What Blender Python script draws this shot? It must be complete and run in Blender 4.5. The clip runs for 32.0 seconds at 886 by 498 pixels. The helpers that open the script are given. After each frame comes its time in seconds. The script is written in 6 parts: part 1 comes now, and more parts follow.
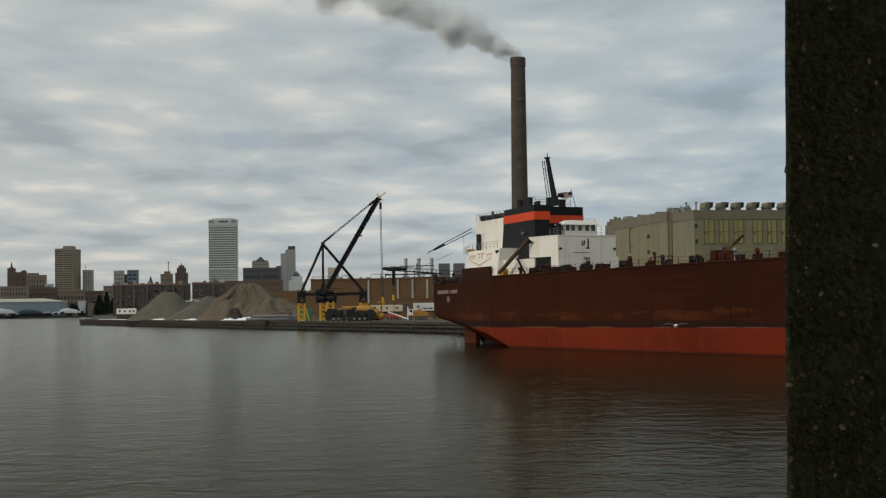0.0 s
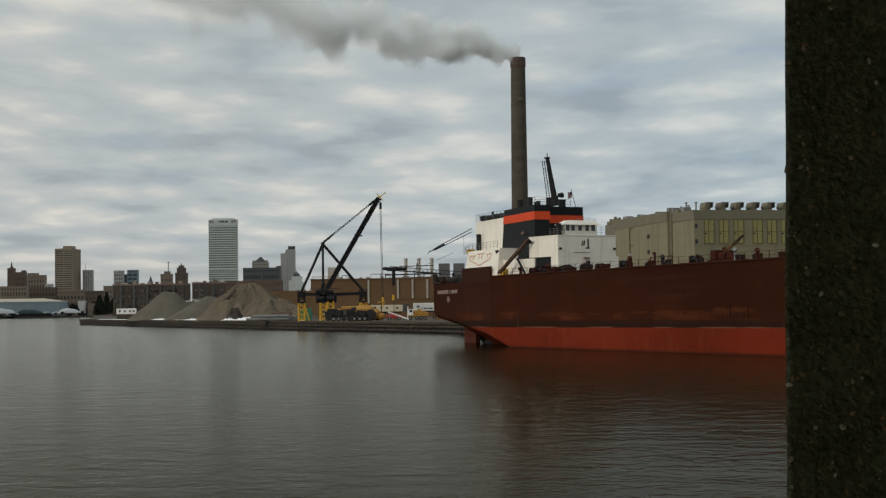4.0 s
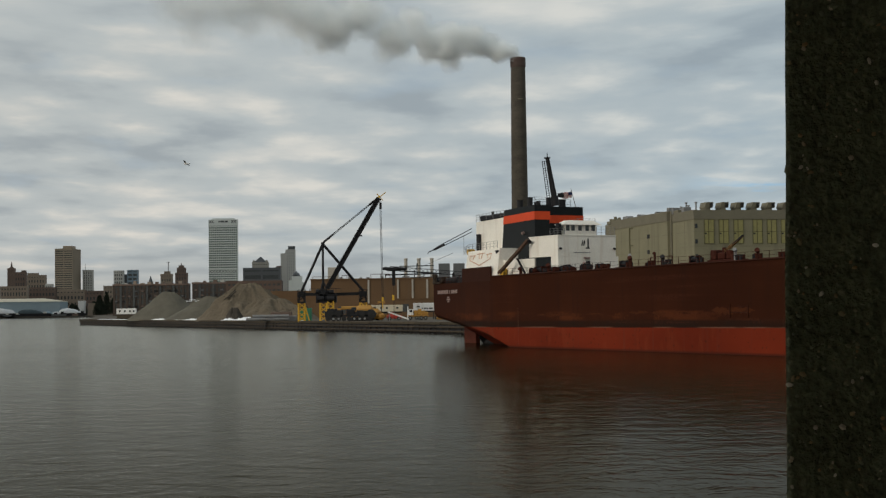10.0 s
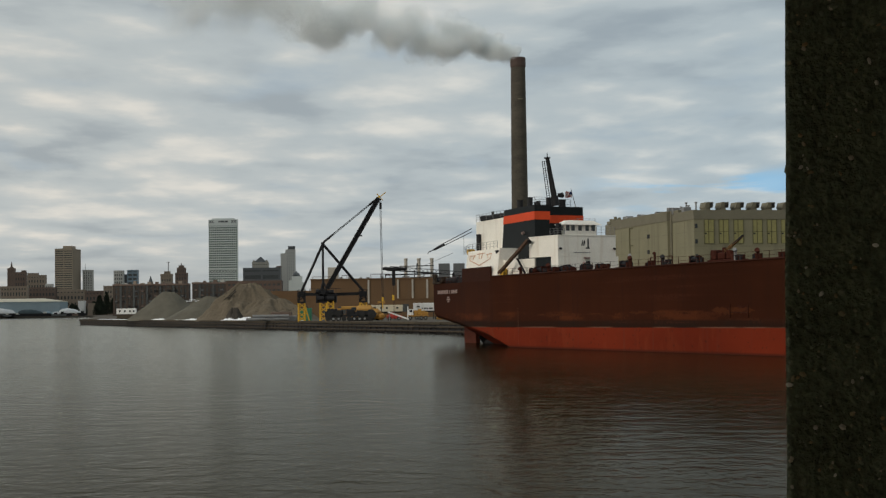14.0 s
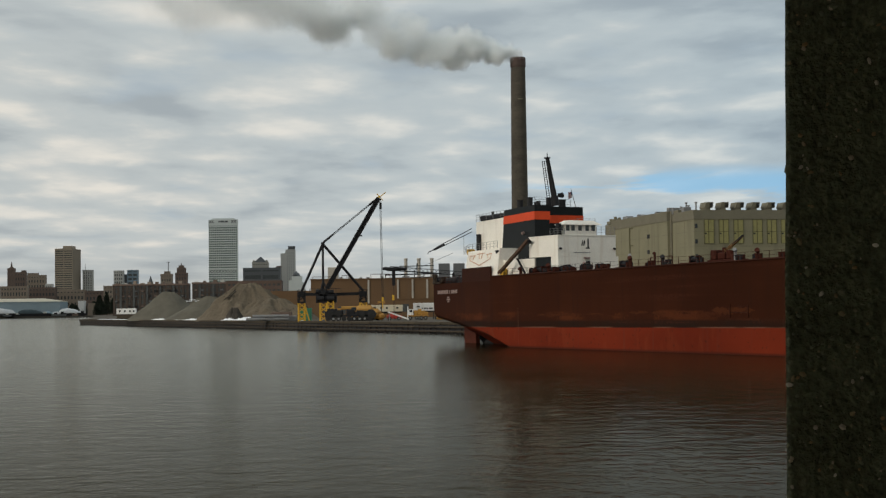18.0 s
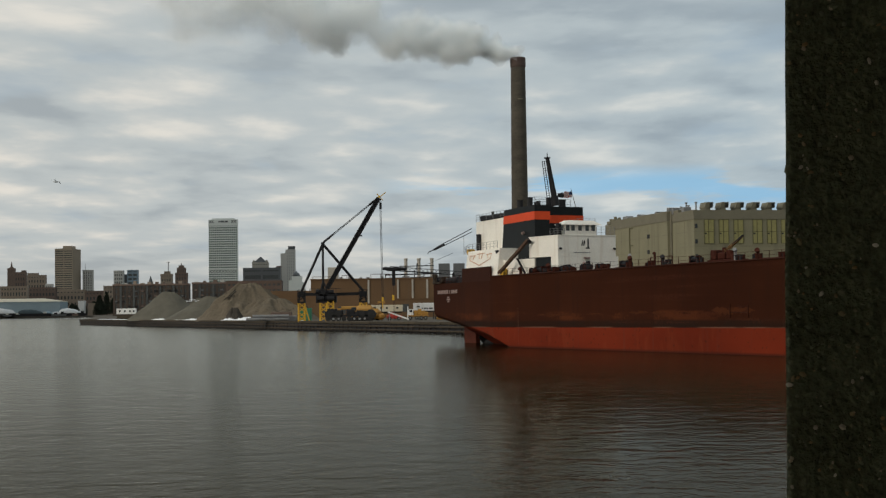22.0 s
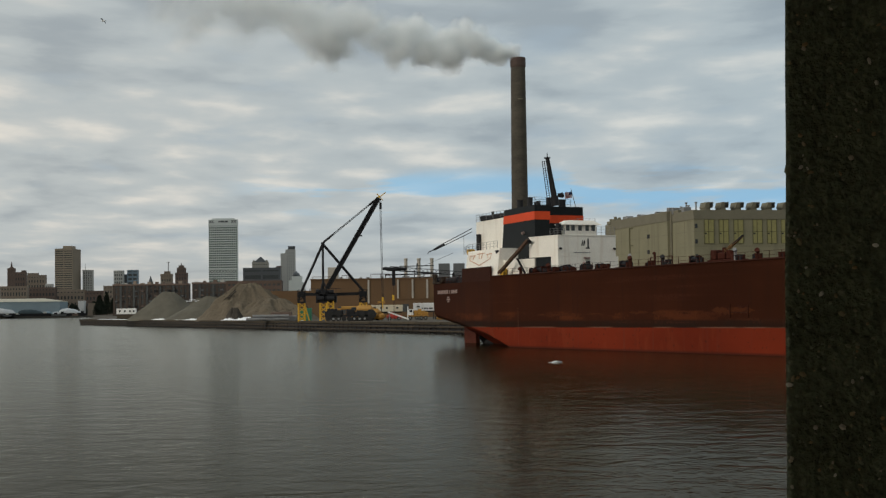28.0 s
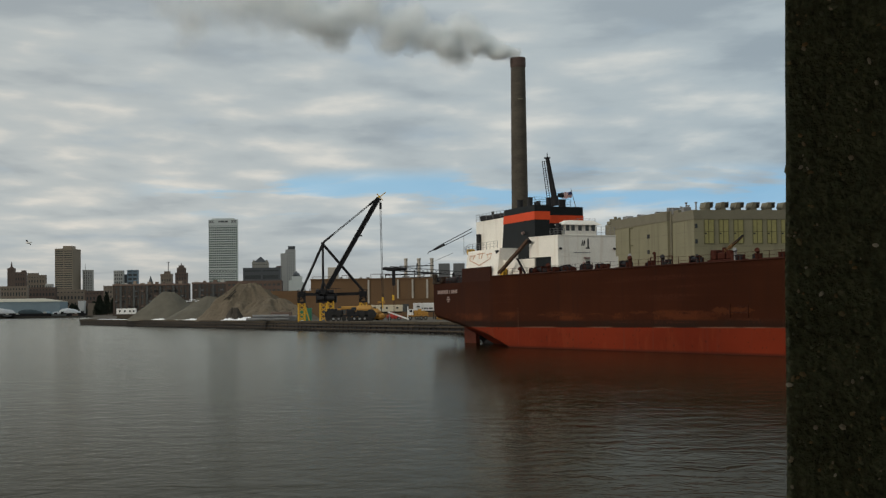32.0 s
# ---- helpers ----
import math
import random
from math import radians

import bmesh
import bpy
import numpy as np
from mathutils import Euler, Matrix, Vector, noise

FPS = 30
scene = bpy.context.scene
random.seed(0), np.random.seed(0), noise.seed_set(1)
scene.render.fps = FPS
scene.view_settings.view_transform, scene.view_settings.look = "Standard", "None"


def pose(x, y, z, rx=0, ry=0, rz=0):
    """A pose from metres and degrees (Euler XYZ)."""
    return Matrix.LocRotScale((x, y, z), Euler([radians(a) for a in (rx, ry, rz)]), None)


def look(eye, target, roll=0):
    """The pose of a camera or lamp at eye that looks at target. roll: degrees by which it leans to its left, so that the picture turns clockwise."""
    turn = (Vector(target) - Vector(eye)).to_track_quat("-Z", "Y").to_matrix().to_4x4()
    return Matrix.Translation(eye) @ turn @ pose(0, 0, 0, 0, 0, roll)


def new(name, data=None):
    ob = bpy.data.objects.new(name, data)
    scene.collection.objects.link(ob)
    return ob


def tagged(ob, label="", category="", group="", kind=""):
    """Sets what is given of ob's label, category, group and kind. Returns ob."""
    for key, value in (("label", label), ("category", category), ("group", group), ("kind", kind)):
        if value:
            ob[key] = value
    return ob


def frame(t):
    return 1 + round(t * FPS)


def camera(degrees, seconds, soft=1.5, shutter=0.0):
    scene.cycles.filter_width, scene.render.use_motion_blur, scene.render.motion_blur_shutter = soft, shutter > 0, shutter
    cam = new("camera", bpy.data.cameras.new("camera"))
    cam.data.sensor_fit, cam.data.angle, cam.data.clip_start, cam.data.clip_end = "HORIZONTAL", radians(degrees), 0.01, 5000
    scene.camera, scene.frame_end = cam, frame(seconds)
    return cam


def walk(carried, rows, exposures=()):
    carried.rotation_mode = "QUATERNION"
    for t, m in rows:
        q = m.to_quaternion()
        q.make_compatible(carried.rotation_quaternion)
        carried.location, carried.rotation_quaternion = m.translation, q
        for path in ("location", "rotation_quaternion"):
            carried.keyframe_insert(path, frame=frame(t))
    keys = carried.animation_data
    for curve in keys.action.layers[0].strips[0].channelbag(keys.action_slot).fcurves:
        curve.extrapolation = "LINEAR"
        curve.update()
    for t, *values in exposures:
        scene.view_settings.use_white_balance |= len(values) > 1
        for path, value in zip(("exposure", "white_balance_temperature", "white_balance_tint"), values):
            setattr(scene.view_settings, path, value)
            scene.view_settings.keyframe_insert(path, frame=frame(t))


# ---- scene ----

# ---- camera: stands still on the pier, in the shade of a concrete post ----
EYE = (0.0, 0.0, 5.28)
cam = camera(32.0, 32.0, soft=1.3)
walk(cam, [(0.0, look(EYE, (0.0, 1000.0, 44.05), -0.7)), (32.0, look(EYE, (0.0, 1000.0, 44.05), -0.7))],
     exposures=[(0.0, -0.15), (6.0, -0.15), (8.0, -0.2), (9.0, -0.25), (10.0, -0.18), (12.0, -0.13), (13.0, -0.09), (14.0, -0.12), (17.0, -0.06), (20.0, -0.05), (22.0, -0.09),
                (24.0, -0.16), (29.0, -0.12), (31.0, -0.20), (32.0, -0.16)])

# ---- sky light and sun ----
SUN_TO = Vector((-0.80, -0.52, 0.38)).normalized()
world = bpy.data.worlds.new("world")
scene.world = world
world.use_nodes = True
wn, wl = world.node_tree.nodes, world.node_tree.links
sky = wn.new("ShaderNodeTexSky")
sky.sky_type, sky.sun_disc = "NISHITA", False
sky.sun_elevation = math.asin(SUN_TO.z)
sky.sun_rotation = math.atan2(SUN_TO.x, SUN_TO.y)
sky.air_density, sky.dust_density = 1.0, 2.0
wmap = wn.new("ShaderNodeTexCoord")
wnoise = wn.new("ShaderNodeTexNoise")
wnoise.inputs["Scale"].default_value, wnoise.inputs["Detail"].default_value = 3.0, 6.0
wl.new(wmap.outputs["Generated"], wnoise.inputs["Vector"])
wramp = wn.new("ShaderNodeValToRGB")
wramp.color_ramp.elements[0].position, wramp.color_ramp.elements[0].color = 0.35, (3.65, 3.9, 3.7, 1)
wramp.color_ramp.elements[1].position, wramp.color_ramp.elements[1].color = 0.65, (6.3, 6.5, 6.0, 1)
wl.new(wnoise.outputs["Fac"], wramp.inputs["Fac"])
wmix = wn.new("ShaderNodeMix")
wmix.data_type = "RGBA"
wmix.inputs["Factor"].default_value = 0.75
wl.new(sky.outputs["Color"], wmix.inputs["A"])
wl.new(wramp.outputs["Color"], wmix.inputs["B"])
wsep, wup, wgain = wn.new("ShaderNodeSeparateXYZ"), wn.new("ShaderNodeMapRange"), wn.new("ShaderNodeVectorMath")
wl.new(wmap.outputs["Generated"], wsep.inputs[0])          # an overcast is brighter towards the zenith
wl.new(wsep.outputs["Z"], wup.inputs["Value"])
wup.inputs["From Max"].default_value = 0.9
wup.inputs["To Min"].default_value, wup.inputs["To Max"].default_value = 0.85, 1.7
wgain.operation = "SCALE"
wl.new(wmix.outputs["Result"], wgain.inputs[0])
wl.new(wup.outputs["Result"], wgain.inputs["Scale"])
wl.new(wgain.outputs["Vector"], wn["Background"].inputs["Color"])
wn["Background"].inputs["Strength"].default_value = 0.10

sun_data = bpy.data.lights.new("sun", "SUN")
sun_data.energy, sun_data.angle, sun_data.color = 1.18, radians(14), (1.0, 0.93, 0.82)
sun = new("sun", sun_data)
sun.matrix_world = look((-400, -260, 190), (0, 0, 0))
sun.rotation_euler = (-SUN_TO).to_track_quat("-Z", "Y").to_euler()

# ---- materials ----
def mat(name, color, rough=0.7, metal=0.0, vary=0.25, scale=1.0, bump=0.15, fine=8.0, second=None, second_at=0.62,
        streak=None, stretch=(1, 1, 1), spec=0.4, each=0.0):
    """A painted or raw surface: two scales of tone, a second colour in patches, run-down streaks and fine relief."""
    m = bpy.data.materials.new(name)
    m.use_nodes = True
    n, l = m.node_tree.nodes, m.node_tree.links
    b = n["Principled BSDF"]
    tc = n.new("ShaderNodeTexCoord")
    mp = n.new("ShaderNodeMapping")
    mp.inputs["Scale"].default_value = stretch
    l.new(tc.outputs["Object"], mp.inputs["Vector"])
    big = n.new("ShaderNodeTexNoise")
    big.inputs["Scale"].default_value, big.inputs["Detail"].default_value = scale, 4.0
    l.new(mp.outputs["Vector"], big.inputs["Vector"])
    small = n.new("ShaderNodeTexNoise")
    small.inputs["Scale"].default_value, small.inputs["Detail"].default_value = scale * fine, 5.0
    l.new(mp.outputs["Vector"], small.inputs["Vector"])
    add = n.new("ShaderNodeMath")
    add.operation = "MULTIPLY_ADD"
    add.inputs[1].default_value = 0.5
    l.new(small.outputs["Fac"], add.inputs[0])
    half = n.new("ShaderNodeMath")
    half.operation = "MULTIPLY"
    half.inputs[1].default_value = 0.5
    l.new(big.outputs["Fac"], half.inputs[0])
    l.new(half.outputs[0], add.inputs[2])
    tone = n.new("ShaderNodeMapRange")
    tone.inputs["From Min"].default_value, tone.inputs["From Max"].default_value = 0.3, 0.7
    tone.inputs["To Min"].default_value, tone.inputs["To Max"].default_value = 1 - vary, 1 + vary
    l.new(add.outputs[0], tone.inputs["Value"])
    value = tone.outputs["Result"]
    if each:
        info = n.new("ShaderNodeObjectInfo")
        er = n.new("ShaderNodeMapRange")
        er.inputs["To Min"].default_value, er.inputs["To Max"].default_value = 1 - each, 1 + each
        l.new(info.outputs["Random"], er.inputs["Value"])
        mm = n.new("ShaderNodeMath")
        mm.operation = "MULTIPLY"
        l.new(value, mm.inputs[0])
        l.new(er.outputs["Result"], mm.inputs[1])
        value = mm.outputs[0]
    col = n.new("ShaderNodeVectorMath")
    col.operation = "SCALE"
    col.inputs[0].default_value = color
    l.new(value, col.inputs["Scale"])
    out = col.outputs["Vector"]
    if second:
        rp = n.new("ShaderNodeMapRange")
        rp.inputs["From Min"].default_value, rp.inputs["From Max"].default_value = second_at, second_at + 0.10
        l.new(add.outputs[0], rp.inputs["Value"])
        mx = n.new("ShaderNodeMix")
        mx.data_type = "RGBA"
        l.new(rp.outputs["Result"], mx.inputs["Factor"])
        l.new(out, mx.inputs["A"])
        mx.inputs["B"].default_value = (*second, 1)
        out = mx.outputs["Result"]
    if streak:
        sm = n.new("ShaderNodeMapping")
        sm.inputs["Scale"].default_value = (streak[3], streak[3], streak[3] * 0.07)
        l.new(tc.outputs["Object"], sm.inputs["Vector"])
        sn = n.new("ShaderNodeTexNoise")
        sn.inputs["Scale"].default_value, sn.inputs["Detail"].default_value = 1.0, 4.0
        l.new(sm.outputs["Vector"], sn.inputs["Vector"])
        sr = n.new("ShaderNodeMapRange")
        sr.inputs["From Min"].default_value, sr.inputs["From Max"].default_value = 0.55, 0.75
        sr.inputs["To Max"].default_value = 0.6
        l.new(sn.outputs["Fac"], sr.inputs["Value"])
        mx = n.new("ShaderNodeMix")
        mx.data_type = "RGBA"
        l.new(sr.outputs["Result"], mx.inputs["Factor"])
        l.new(out, mx.inputs["A"])
        mx.inputs["B"].default_value = (*streak[:3], 1)
        out = mx.outputs["Result"]
    l.new(out, b.inputs["Base Color"])
    b.inputs["Roughness"].default_value, b.inputs["Metallic"].default_value = rough, metal
    b.inputs["Specular IOR Level"].default_value = spec
    if bump:
        bp = n.new("ShaderNodeBump")
        bp.inputs["Strength"].default_value, bp.inputs["Distance"].default_value = bump, 0.05
        l.new(small.outputs["Fac"], bp.inputs["Height"])
        l.new(bp.outputs["Normal"], b.inputs["Normal"])
    return m


def node(m, kind, **kw):
    nd = m.node_tree.nodes.new(kind)
    for k, v in kw.items():
        nd.inputs[k].default_value = v
    return nd


def math_node(m, op, a, b=None, c=None):
    nd = m.node_tree.nodes.new("ShaderNodeMath")
    nd.operation = op
    for i, v in enumerate((a, b, c)):
        if v is None:
            continue
        if isinstance(v, (int, float)):
            nd.inputs[i].default_value = v
        else:
            m.node_tree.links.new(v, nd.inputs[i])
    return nd.outputs[0]


def ramp(m, value, lo, hi, out_lo=0.0, out_hi=1.0):
    nd = m.node_tree.nodes.new("ShaderNodeMapRange")
    nd.interpolation_type = "SMOOTHSTEP"
    for k, v in (("From Min", lo), ("From Max", hi), ("To Min", out_lo), ("To Max", out_hi)):
        nd.inputs[k].default_value = v
    m.node_tree.links.new(value, nd.inputs["Value"])
    return nd.outputs["Result"]


def blend(m, factor, a, b):
    nd = m.node_tree.nodes.new("ShaderNodeMix")
    nd.data_type = "RGBA"
    l = m.node_tree.links
    for key, v in (("Factor", factor), ("A", a), ("B", b)):
        if isinstance(v, tuple):
            nd.inputs[key].default_value = (*v, 1)
        elif isinstance(v, (int, float)):
            nd.inputs[key].default_value = v
        else:
            l.new(v, nd.inputs[key])
    return nd.outputs["Result"]


def hull_paint():
    """Brown topsides over a red boot, scraped and rusted along the fender band."""
    m = bpy.data.materials.new("hull_paint")
    m.use_nodes = True
    n, l = m.node_tree.nodes, m.node_tree.links
    b = n["Principled BSDF"]
    tc = n.new("ShaderNodeTexCoord")
    sep = n.new("ShaderNodeSeparateXYZ")
    l.new(tc.outputs["Object"], sep.inputs[0])
    x, z = sep.outputs["X"], sep.outputs["Z"]

    def noise_at(sx, sz, scale, detail=5.0):
        mp = node(m, "ShaderNodeMapping", Scale=(sx, sx, sz))
        l.new(tc.outputs["Object"], mp.inputs["Vector"])
        t = node(m, "ShaderNodeTexNoise", Scale=scale, Detail=detail)
        l.new(mp.outputs["Vector"], t.inputs["Vector"])
        return t.outputs["Fac"]

    broad, grain = noise_at(0.05, 0.12, 1.0), noise_at(1, 1, 3.0)
    runs = noise_at(1.4, 0.06, 1.0)
    patch = noise_at(0.16, 0.7, 1.0, 3.0)
    brown = blend(m, ramp(m, broad, 0.3, 0.7), BROWN_DARK, BROWN_LIGHT)
    brown = blend(m, ramp(m, runs, 0.5, 0.75, 0.0, 0.45), brown, (0.017, 0.0075, 0.005))
    red = blend(m, ramp(m, broad, 0.35, 0.65), RED_DARK, RED_LIGHT)
    red = blend(m, ramp(m, runs, 0.56, 0.8, 0.0, 0.5), red, (0.10, 0.035, 0.025))
    line = math_node(m, "MULTIPLY_ADD", grain, 0.10, math_node(m, "MULTIPLY_ADD", x, 0.0040, 2.48))
    above = ramp(m, math_node(m, "SUBTRACT", z, line), -0.03, 0.06)
    scum = ramp(m, math_node(m, "ABSOLUTE", math_node(m, "SUBTRACT", z, math_node(m, "ADD", line, 0.35))), 0.3, 0.75, 0.75, 0.0)
    brown = blend(m, scum, brown, (0.016, 0.010, 0.007))
    band = ramp(m, math_node(m, "ABSOLUTE", math_node(m, "SUBTRACT", z, math_node(m, "MULTIPLY_ADD", x, 0.002, 4.12))), 0.35, 0.75, 1.0, 0.0)
    scrape = math_node(m, "MULTIPLY", band, ramp(m, math_node(m, "MULTIPLY_ADD", grain, 0.35, patch), 0.66, 0.82, 0.0, 0.42))
    brown = blend(m, scrape, brown, (0.125, 0.034, 0.011))
    rub = math_node(m, "MULTIPLY", ramp(m, noise_at(0.05, 1.6, 1.0, 4.0), 0.52, 0.72, 0.0, 0.5), ramp(m, grain, 0.35, 0.6))
    brown = blend(m, rub, brown, (0.062, 0.019, 0.010))
    plates = ramp(m, noise_at(0.22, 0.02, 1.0, 1.0), 0.44, 0.56, 0.0, 0.35)
    brown = blend(m, plates, brown, BROWN_DARK)
    red = blend(m, ramp(m, noise_at(0.9, 0.25, 1.0, 6.0), 0.50, 0.72, 0.0, 0.32), red, (0.20, 0.045, 0.018))
    red = blend(m, ramp(m, noise_at(2.2, 1.8, 1.0, 4.0), 0.62, 0.72, 0.0, 0.6), red, (0.05, 0.014, 0.008))
    worn = math_node(m, "MULTIPLY", ramp(m, math_node(m, "ABSOLUTE", math_node(m, "SUBTRACT", z, math_node(m, "ADD", line, 0.05))), 0.03, 0.10, 1.0, 0.0),
                     ramp(m, noise_at(0.12, 0.3, 1.0, 3.0), 0.46, 0.60, 0.0, 0.8))
    color = blend(m, worn, blend(m, above, red, brown), (0.15, 0.070, 0.045))          # pale chafed line along the boot's top
    weed = ramp(m, z, 0.05, 0.35, 0.7, 0.0)
    color = blend(m, weed, color, (0.035, 0.012, 0.008))
    l.new(color, b.inputs["Base Color"])
    b.inputs["Roughness"].default_value = 0.75
    b.inputs["Specular IOR Level"].default_value = 0.06
    bp = node(m, "ShaderNodeBump", Strength=0.35, Distance=0.06)
    l.new(noise_at(0.5, 0.5, 1.0, 2.0), bp.inputs["Height"])
    l.new(bp.outputs["Normal"], b.inputs["Normal"])
    return m


def water_surface():
    m = bpy.data.materials.new("harbour_water")
    m.use_nodes = True
    l = m.node_tree.links
    b = m.node_tree.nodes["Principled BSDF"]
    tc = m.node_tree.nodes.new("ShaderNodeTexCoord")

    def waves(sx, sy, scale, detail, rot):
        mp = node(m, "ShaderNodeMapping", Scale=(sx, sy, 1), Rotation=(0, 0, radians(rot)))
        l.new(tc.outputs["Object"], mp.inputs["Vector"])
        t = node(m, "ShaderNodeTexNoise", Scale=scale, Detail=detail, Roughness=0.55, Distortion=0.6)
        l.new(mp.outputs["Vector"], t.inputs["Vector"])
        return t.outputs["Fac"]

    ripple = waves(2.6, 1.5, 0.9, 3.0, 14)
    swell = waves(1.5, 1.7, 0.30, 3.0, -9)
    calm = ramp(m, waves(1.0, 3.0, 0.012, 2.0, 6), 0.35, 0.65, 0.45, 1.0)
    height = math_node(m, "MULTIPLY_ADD", swell, 1.35, math_node(m, "MULTIPLY", ripple, math_node(m, "MULTIPLY", calm, 0.62)))
    where, axes = m.node_tree.nodes.new("ShaderNodeNewGeometry"), m.node_tree.nodes.new("ShaderNodeSeparateXYZ")
    l.new(where.outputs["Position"], axes.inputs[0])
    lee = ramp(m, axes.outputs["X"], -1.0, 7.0)          # sheltered water along the ship
    height = math_node(m, "MULTIPLY", height, ramp(m, axes.outputs["X"], -1.0, 7.0, 0.9, 0.62))
    height = math_node(m, "MULTIPLY", height, ramp(m, axes.outputs["Y"], 45.0, 110.0, 1.25, 1.0))
    bp = node(m, "ShaderNodeBump", Strength=1.0, Distance=WAVE)
    l.new(height, bp.inputs["Height"])
    murk = blend(m, calm, (0.020, 0.017, 0.008), (0.028, 0.023, 0.012))
    n = m.node_tree.nodes
    n.remove(b)
    body, gloss, mix = n.new("ShaderNodeBsdfDiffuse"), n.new("ShaderNodeBsdfGlossy"), n.new("ShaderNodeMixShader")
    fres = node(m, "ShaderNodeFresnel", IOR=1.33)
    l.new(murk, body.inputs["Color"])
    gloss.inputs["Color"].default_value = (*GLOSS, 1)
    l.new(ramp(m, lee, 0.0, 1.0, 0.15, 0.07), gloss.inputs["Roughness"])
    for s in (gloss, fres):
        l.new(bp.outputs["Normal"], s.inputs["Normal"])
    l.new(math_node(m, "POWER", fres.outputs[0], 2.3), mix.inputs[0])
    l.new(body.outputs[0], mix.inputs[1])
    l.new(gloss.outputs[0], mix.inputs[2])
    l.new(mix.outputs[0], n["Material Output"].inputs["Surface"])
    return m


def cloud_layer():
    """The overcast as a plain far backdrop that gives off the sky's light."""
    m = bpy.data.materials.new("overcast")
    m.use_nodes = True
    n, l = m.node_tree.nodes, m.node_tree.links
    n.remove(n["Principled BSDF"])
    em = n.new("ShaderNodeEmission")
    l.new(em.outputs[0], n["Material Output"].inputs["Surface"])
    tc = n.new("ShaderNodeTexCoord")

    def puffs(sx, sy, detail, shift, rough=0.55, below=0.0, curl=0.0):
        mp = node(m, "ShaderNodeMapping", Scale=(sx, sy, 1), Location=(shift, shift * 1.7 + below, 0))
        l.new(spread.outputs[0], mp.inputs["Vector"])
        t = node(m, "ShaderNodeTexNoise", Scale=1.0, Detail=detail, Roughness=rough, Distortion=curl)
        l.new(mp.outputs["Vector"], t.inputs["Vector"])
        return t.outputs["Fac"]

    def cells(sx, sy, shift, below=0.0):
        """Rounded cloud cells with frayed outlines."""
        mp = node(m, "ShaderNodeMapping", Scale=(sx, sy, 1), Location=(shift, shift * 1.7 + below, 0))
        l.new(spread.outputs[0], mp.inputs["Vector"])
        fray = node(m, "ShaderNodeTexNoise", Scale=1.6, Detail=5.0, Roughness=0.55)
        l.new(mp.outputs["Vector"], fray.inputs["Vector"])
        bend = n.new("ShaderNodeVectorMath")
        bend.operation = "MULTIPLY_ADD"
        bend.inputs[1].default_value = (1.1, 1.1, 0.0)
        l.new(fray.outputs["Color"], bend.inputs[0])
        l.new(mp.outputs["Vector"], bend.inputs[2])
        t = node(m, "ShaderNodeTexVoronoi", Scale=1.0)
        t.voronoi_dimensions, t.feature = "2D", "SMOOTH_F1"
        t.inputs["Smoothness"].default_value = 0.7
        l.new(bend.outputs["Vector"], t.inputs["Vector"])
        return math_node(m, "SUBTRACT", 1.0, t.outputs["Distance"])

    sep = n.new("ShaderNodeSeparateXYZ")
    l.new(tc.outputs["UV"], sep.inputs[0])
    u, v = sep.outputs["X"], sep.outputs["Y"]
    spread = n.new("ShaderNodeCombineXYZ")
    l.new(u, spread.inputs["X"])
    l.new(math_node(m, "MULTIPLY", math_node(m, "LOGARITHM", v, math.e), 5.6), spread.inputs["Y"])
    body = puffs(1.0, 1.0, 5.0, 3.1, 0.48, 0.0, 0.12)
    under = puffs(0.40, 0.42, 3.0, 11.7)
    wisps = puffs(3.0, 3.2, 4.0, 23.0, 0.55, 0.0, 0.2)
    mix = math_node(m, "MULTIPLY_ADD", under, 0.48, math_node(m, "MULTIPLY_ADD", wisps, 0.10, math_node(m, "MULTIPLY", body, 0.30)))
    puffy, shaded = cells(1.25, 1.5, 5.3), cells(1.25, 1.5, 5.3, 0.22)
    mix = math_node(m, "MULTIPLY_ADD", puffy, 0.30, mix)
    relief = math_node(m, "SUBTRACT", puffs(1.0, 1.0, 4.0, 3.1, 0.48, 0.34, 0.12), puffs(1.0, 1.0, 4.0, 3.1, 0.48, 0.0, 0.12))     # lit tops, grey undersides
    mix = math_node(m, "MULTIPLY_ADD", relief, 0.40, mix)
    mix = math_node(m, "MULTIPLY_ADD", math_node(m, "SUBTRACT", shaded, puffy), 0.30, mix)
    color = blend(m, ramp(m, mix, 0.44, 0.62), CLOUD_DARK, CLOUD_MID)
    color = blend(m, ramp(m, mix, 0.595, 0.84), color, CLOUD_BRIGHT)
    gap = math_node(m, "MULTIPLY", ramp(m, puffs(0.6, 1.1, 5.0, 41.3, 0.55, 0.0, 0.3), 0.46, 0.59), ramp(m, u, 0.6, 1.8))
    gap = math_node(m, "MULTIPLY", gap, math_node(m, "MULTIPLY", ramp(m, v, 7.9, 8.9), ramp(m, v, 10.1, 11.3, 1.0, 0.0)))
    color = blend(m, math_node(m, "MULTIPLY", gap, 0.80), color, (0.30, 0.57, 0.80))
    thin = math_node(m, "MULTIPLY", ramp(m, puffs(0.8, 0.8, 3.0, 57.0), 0.52, 0.66, 0.0, 0.45), ramp(m, mix, 0.52, 0.66, 1.0, 0.0))
    color = blend(m, thin, color, (0.40, 0.50, 0.585))                 # thin blue-grey veil between the masses
    warm = puffs(0.15, 0.15, 2.0, 71.0)
    tint = n.new("ShaderNodeMix")
    tint.data_type, tint.blend_type = "RGBA", "MULTIPLY"
    tint.inputs["Factor"].default_value = 1.0
    l.new(color, tint.inputs["A"])
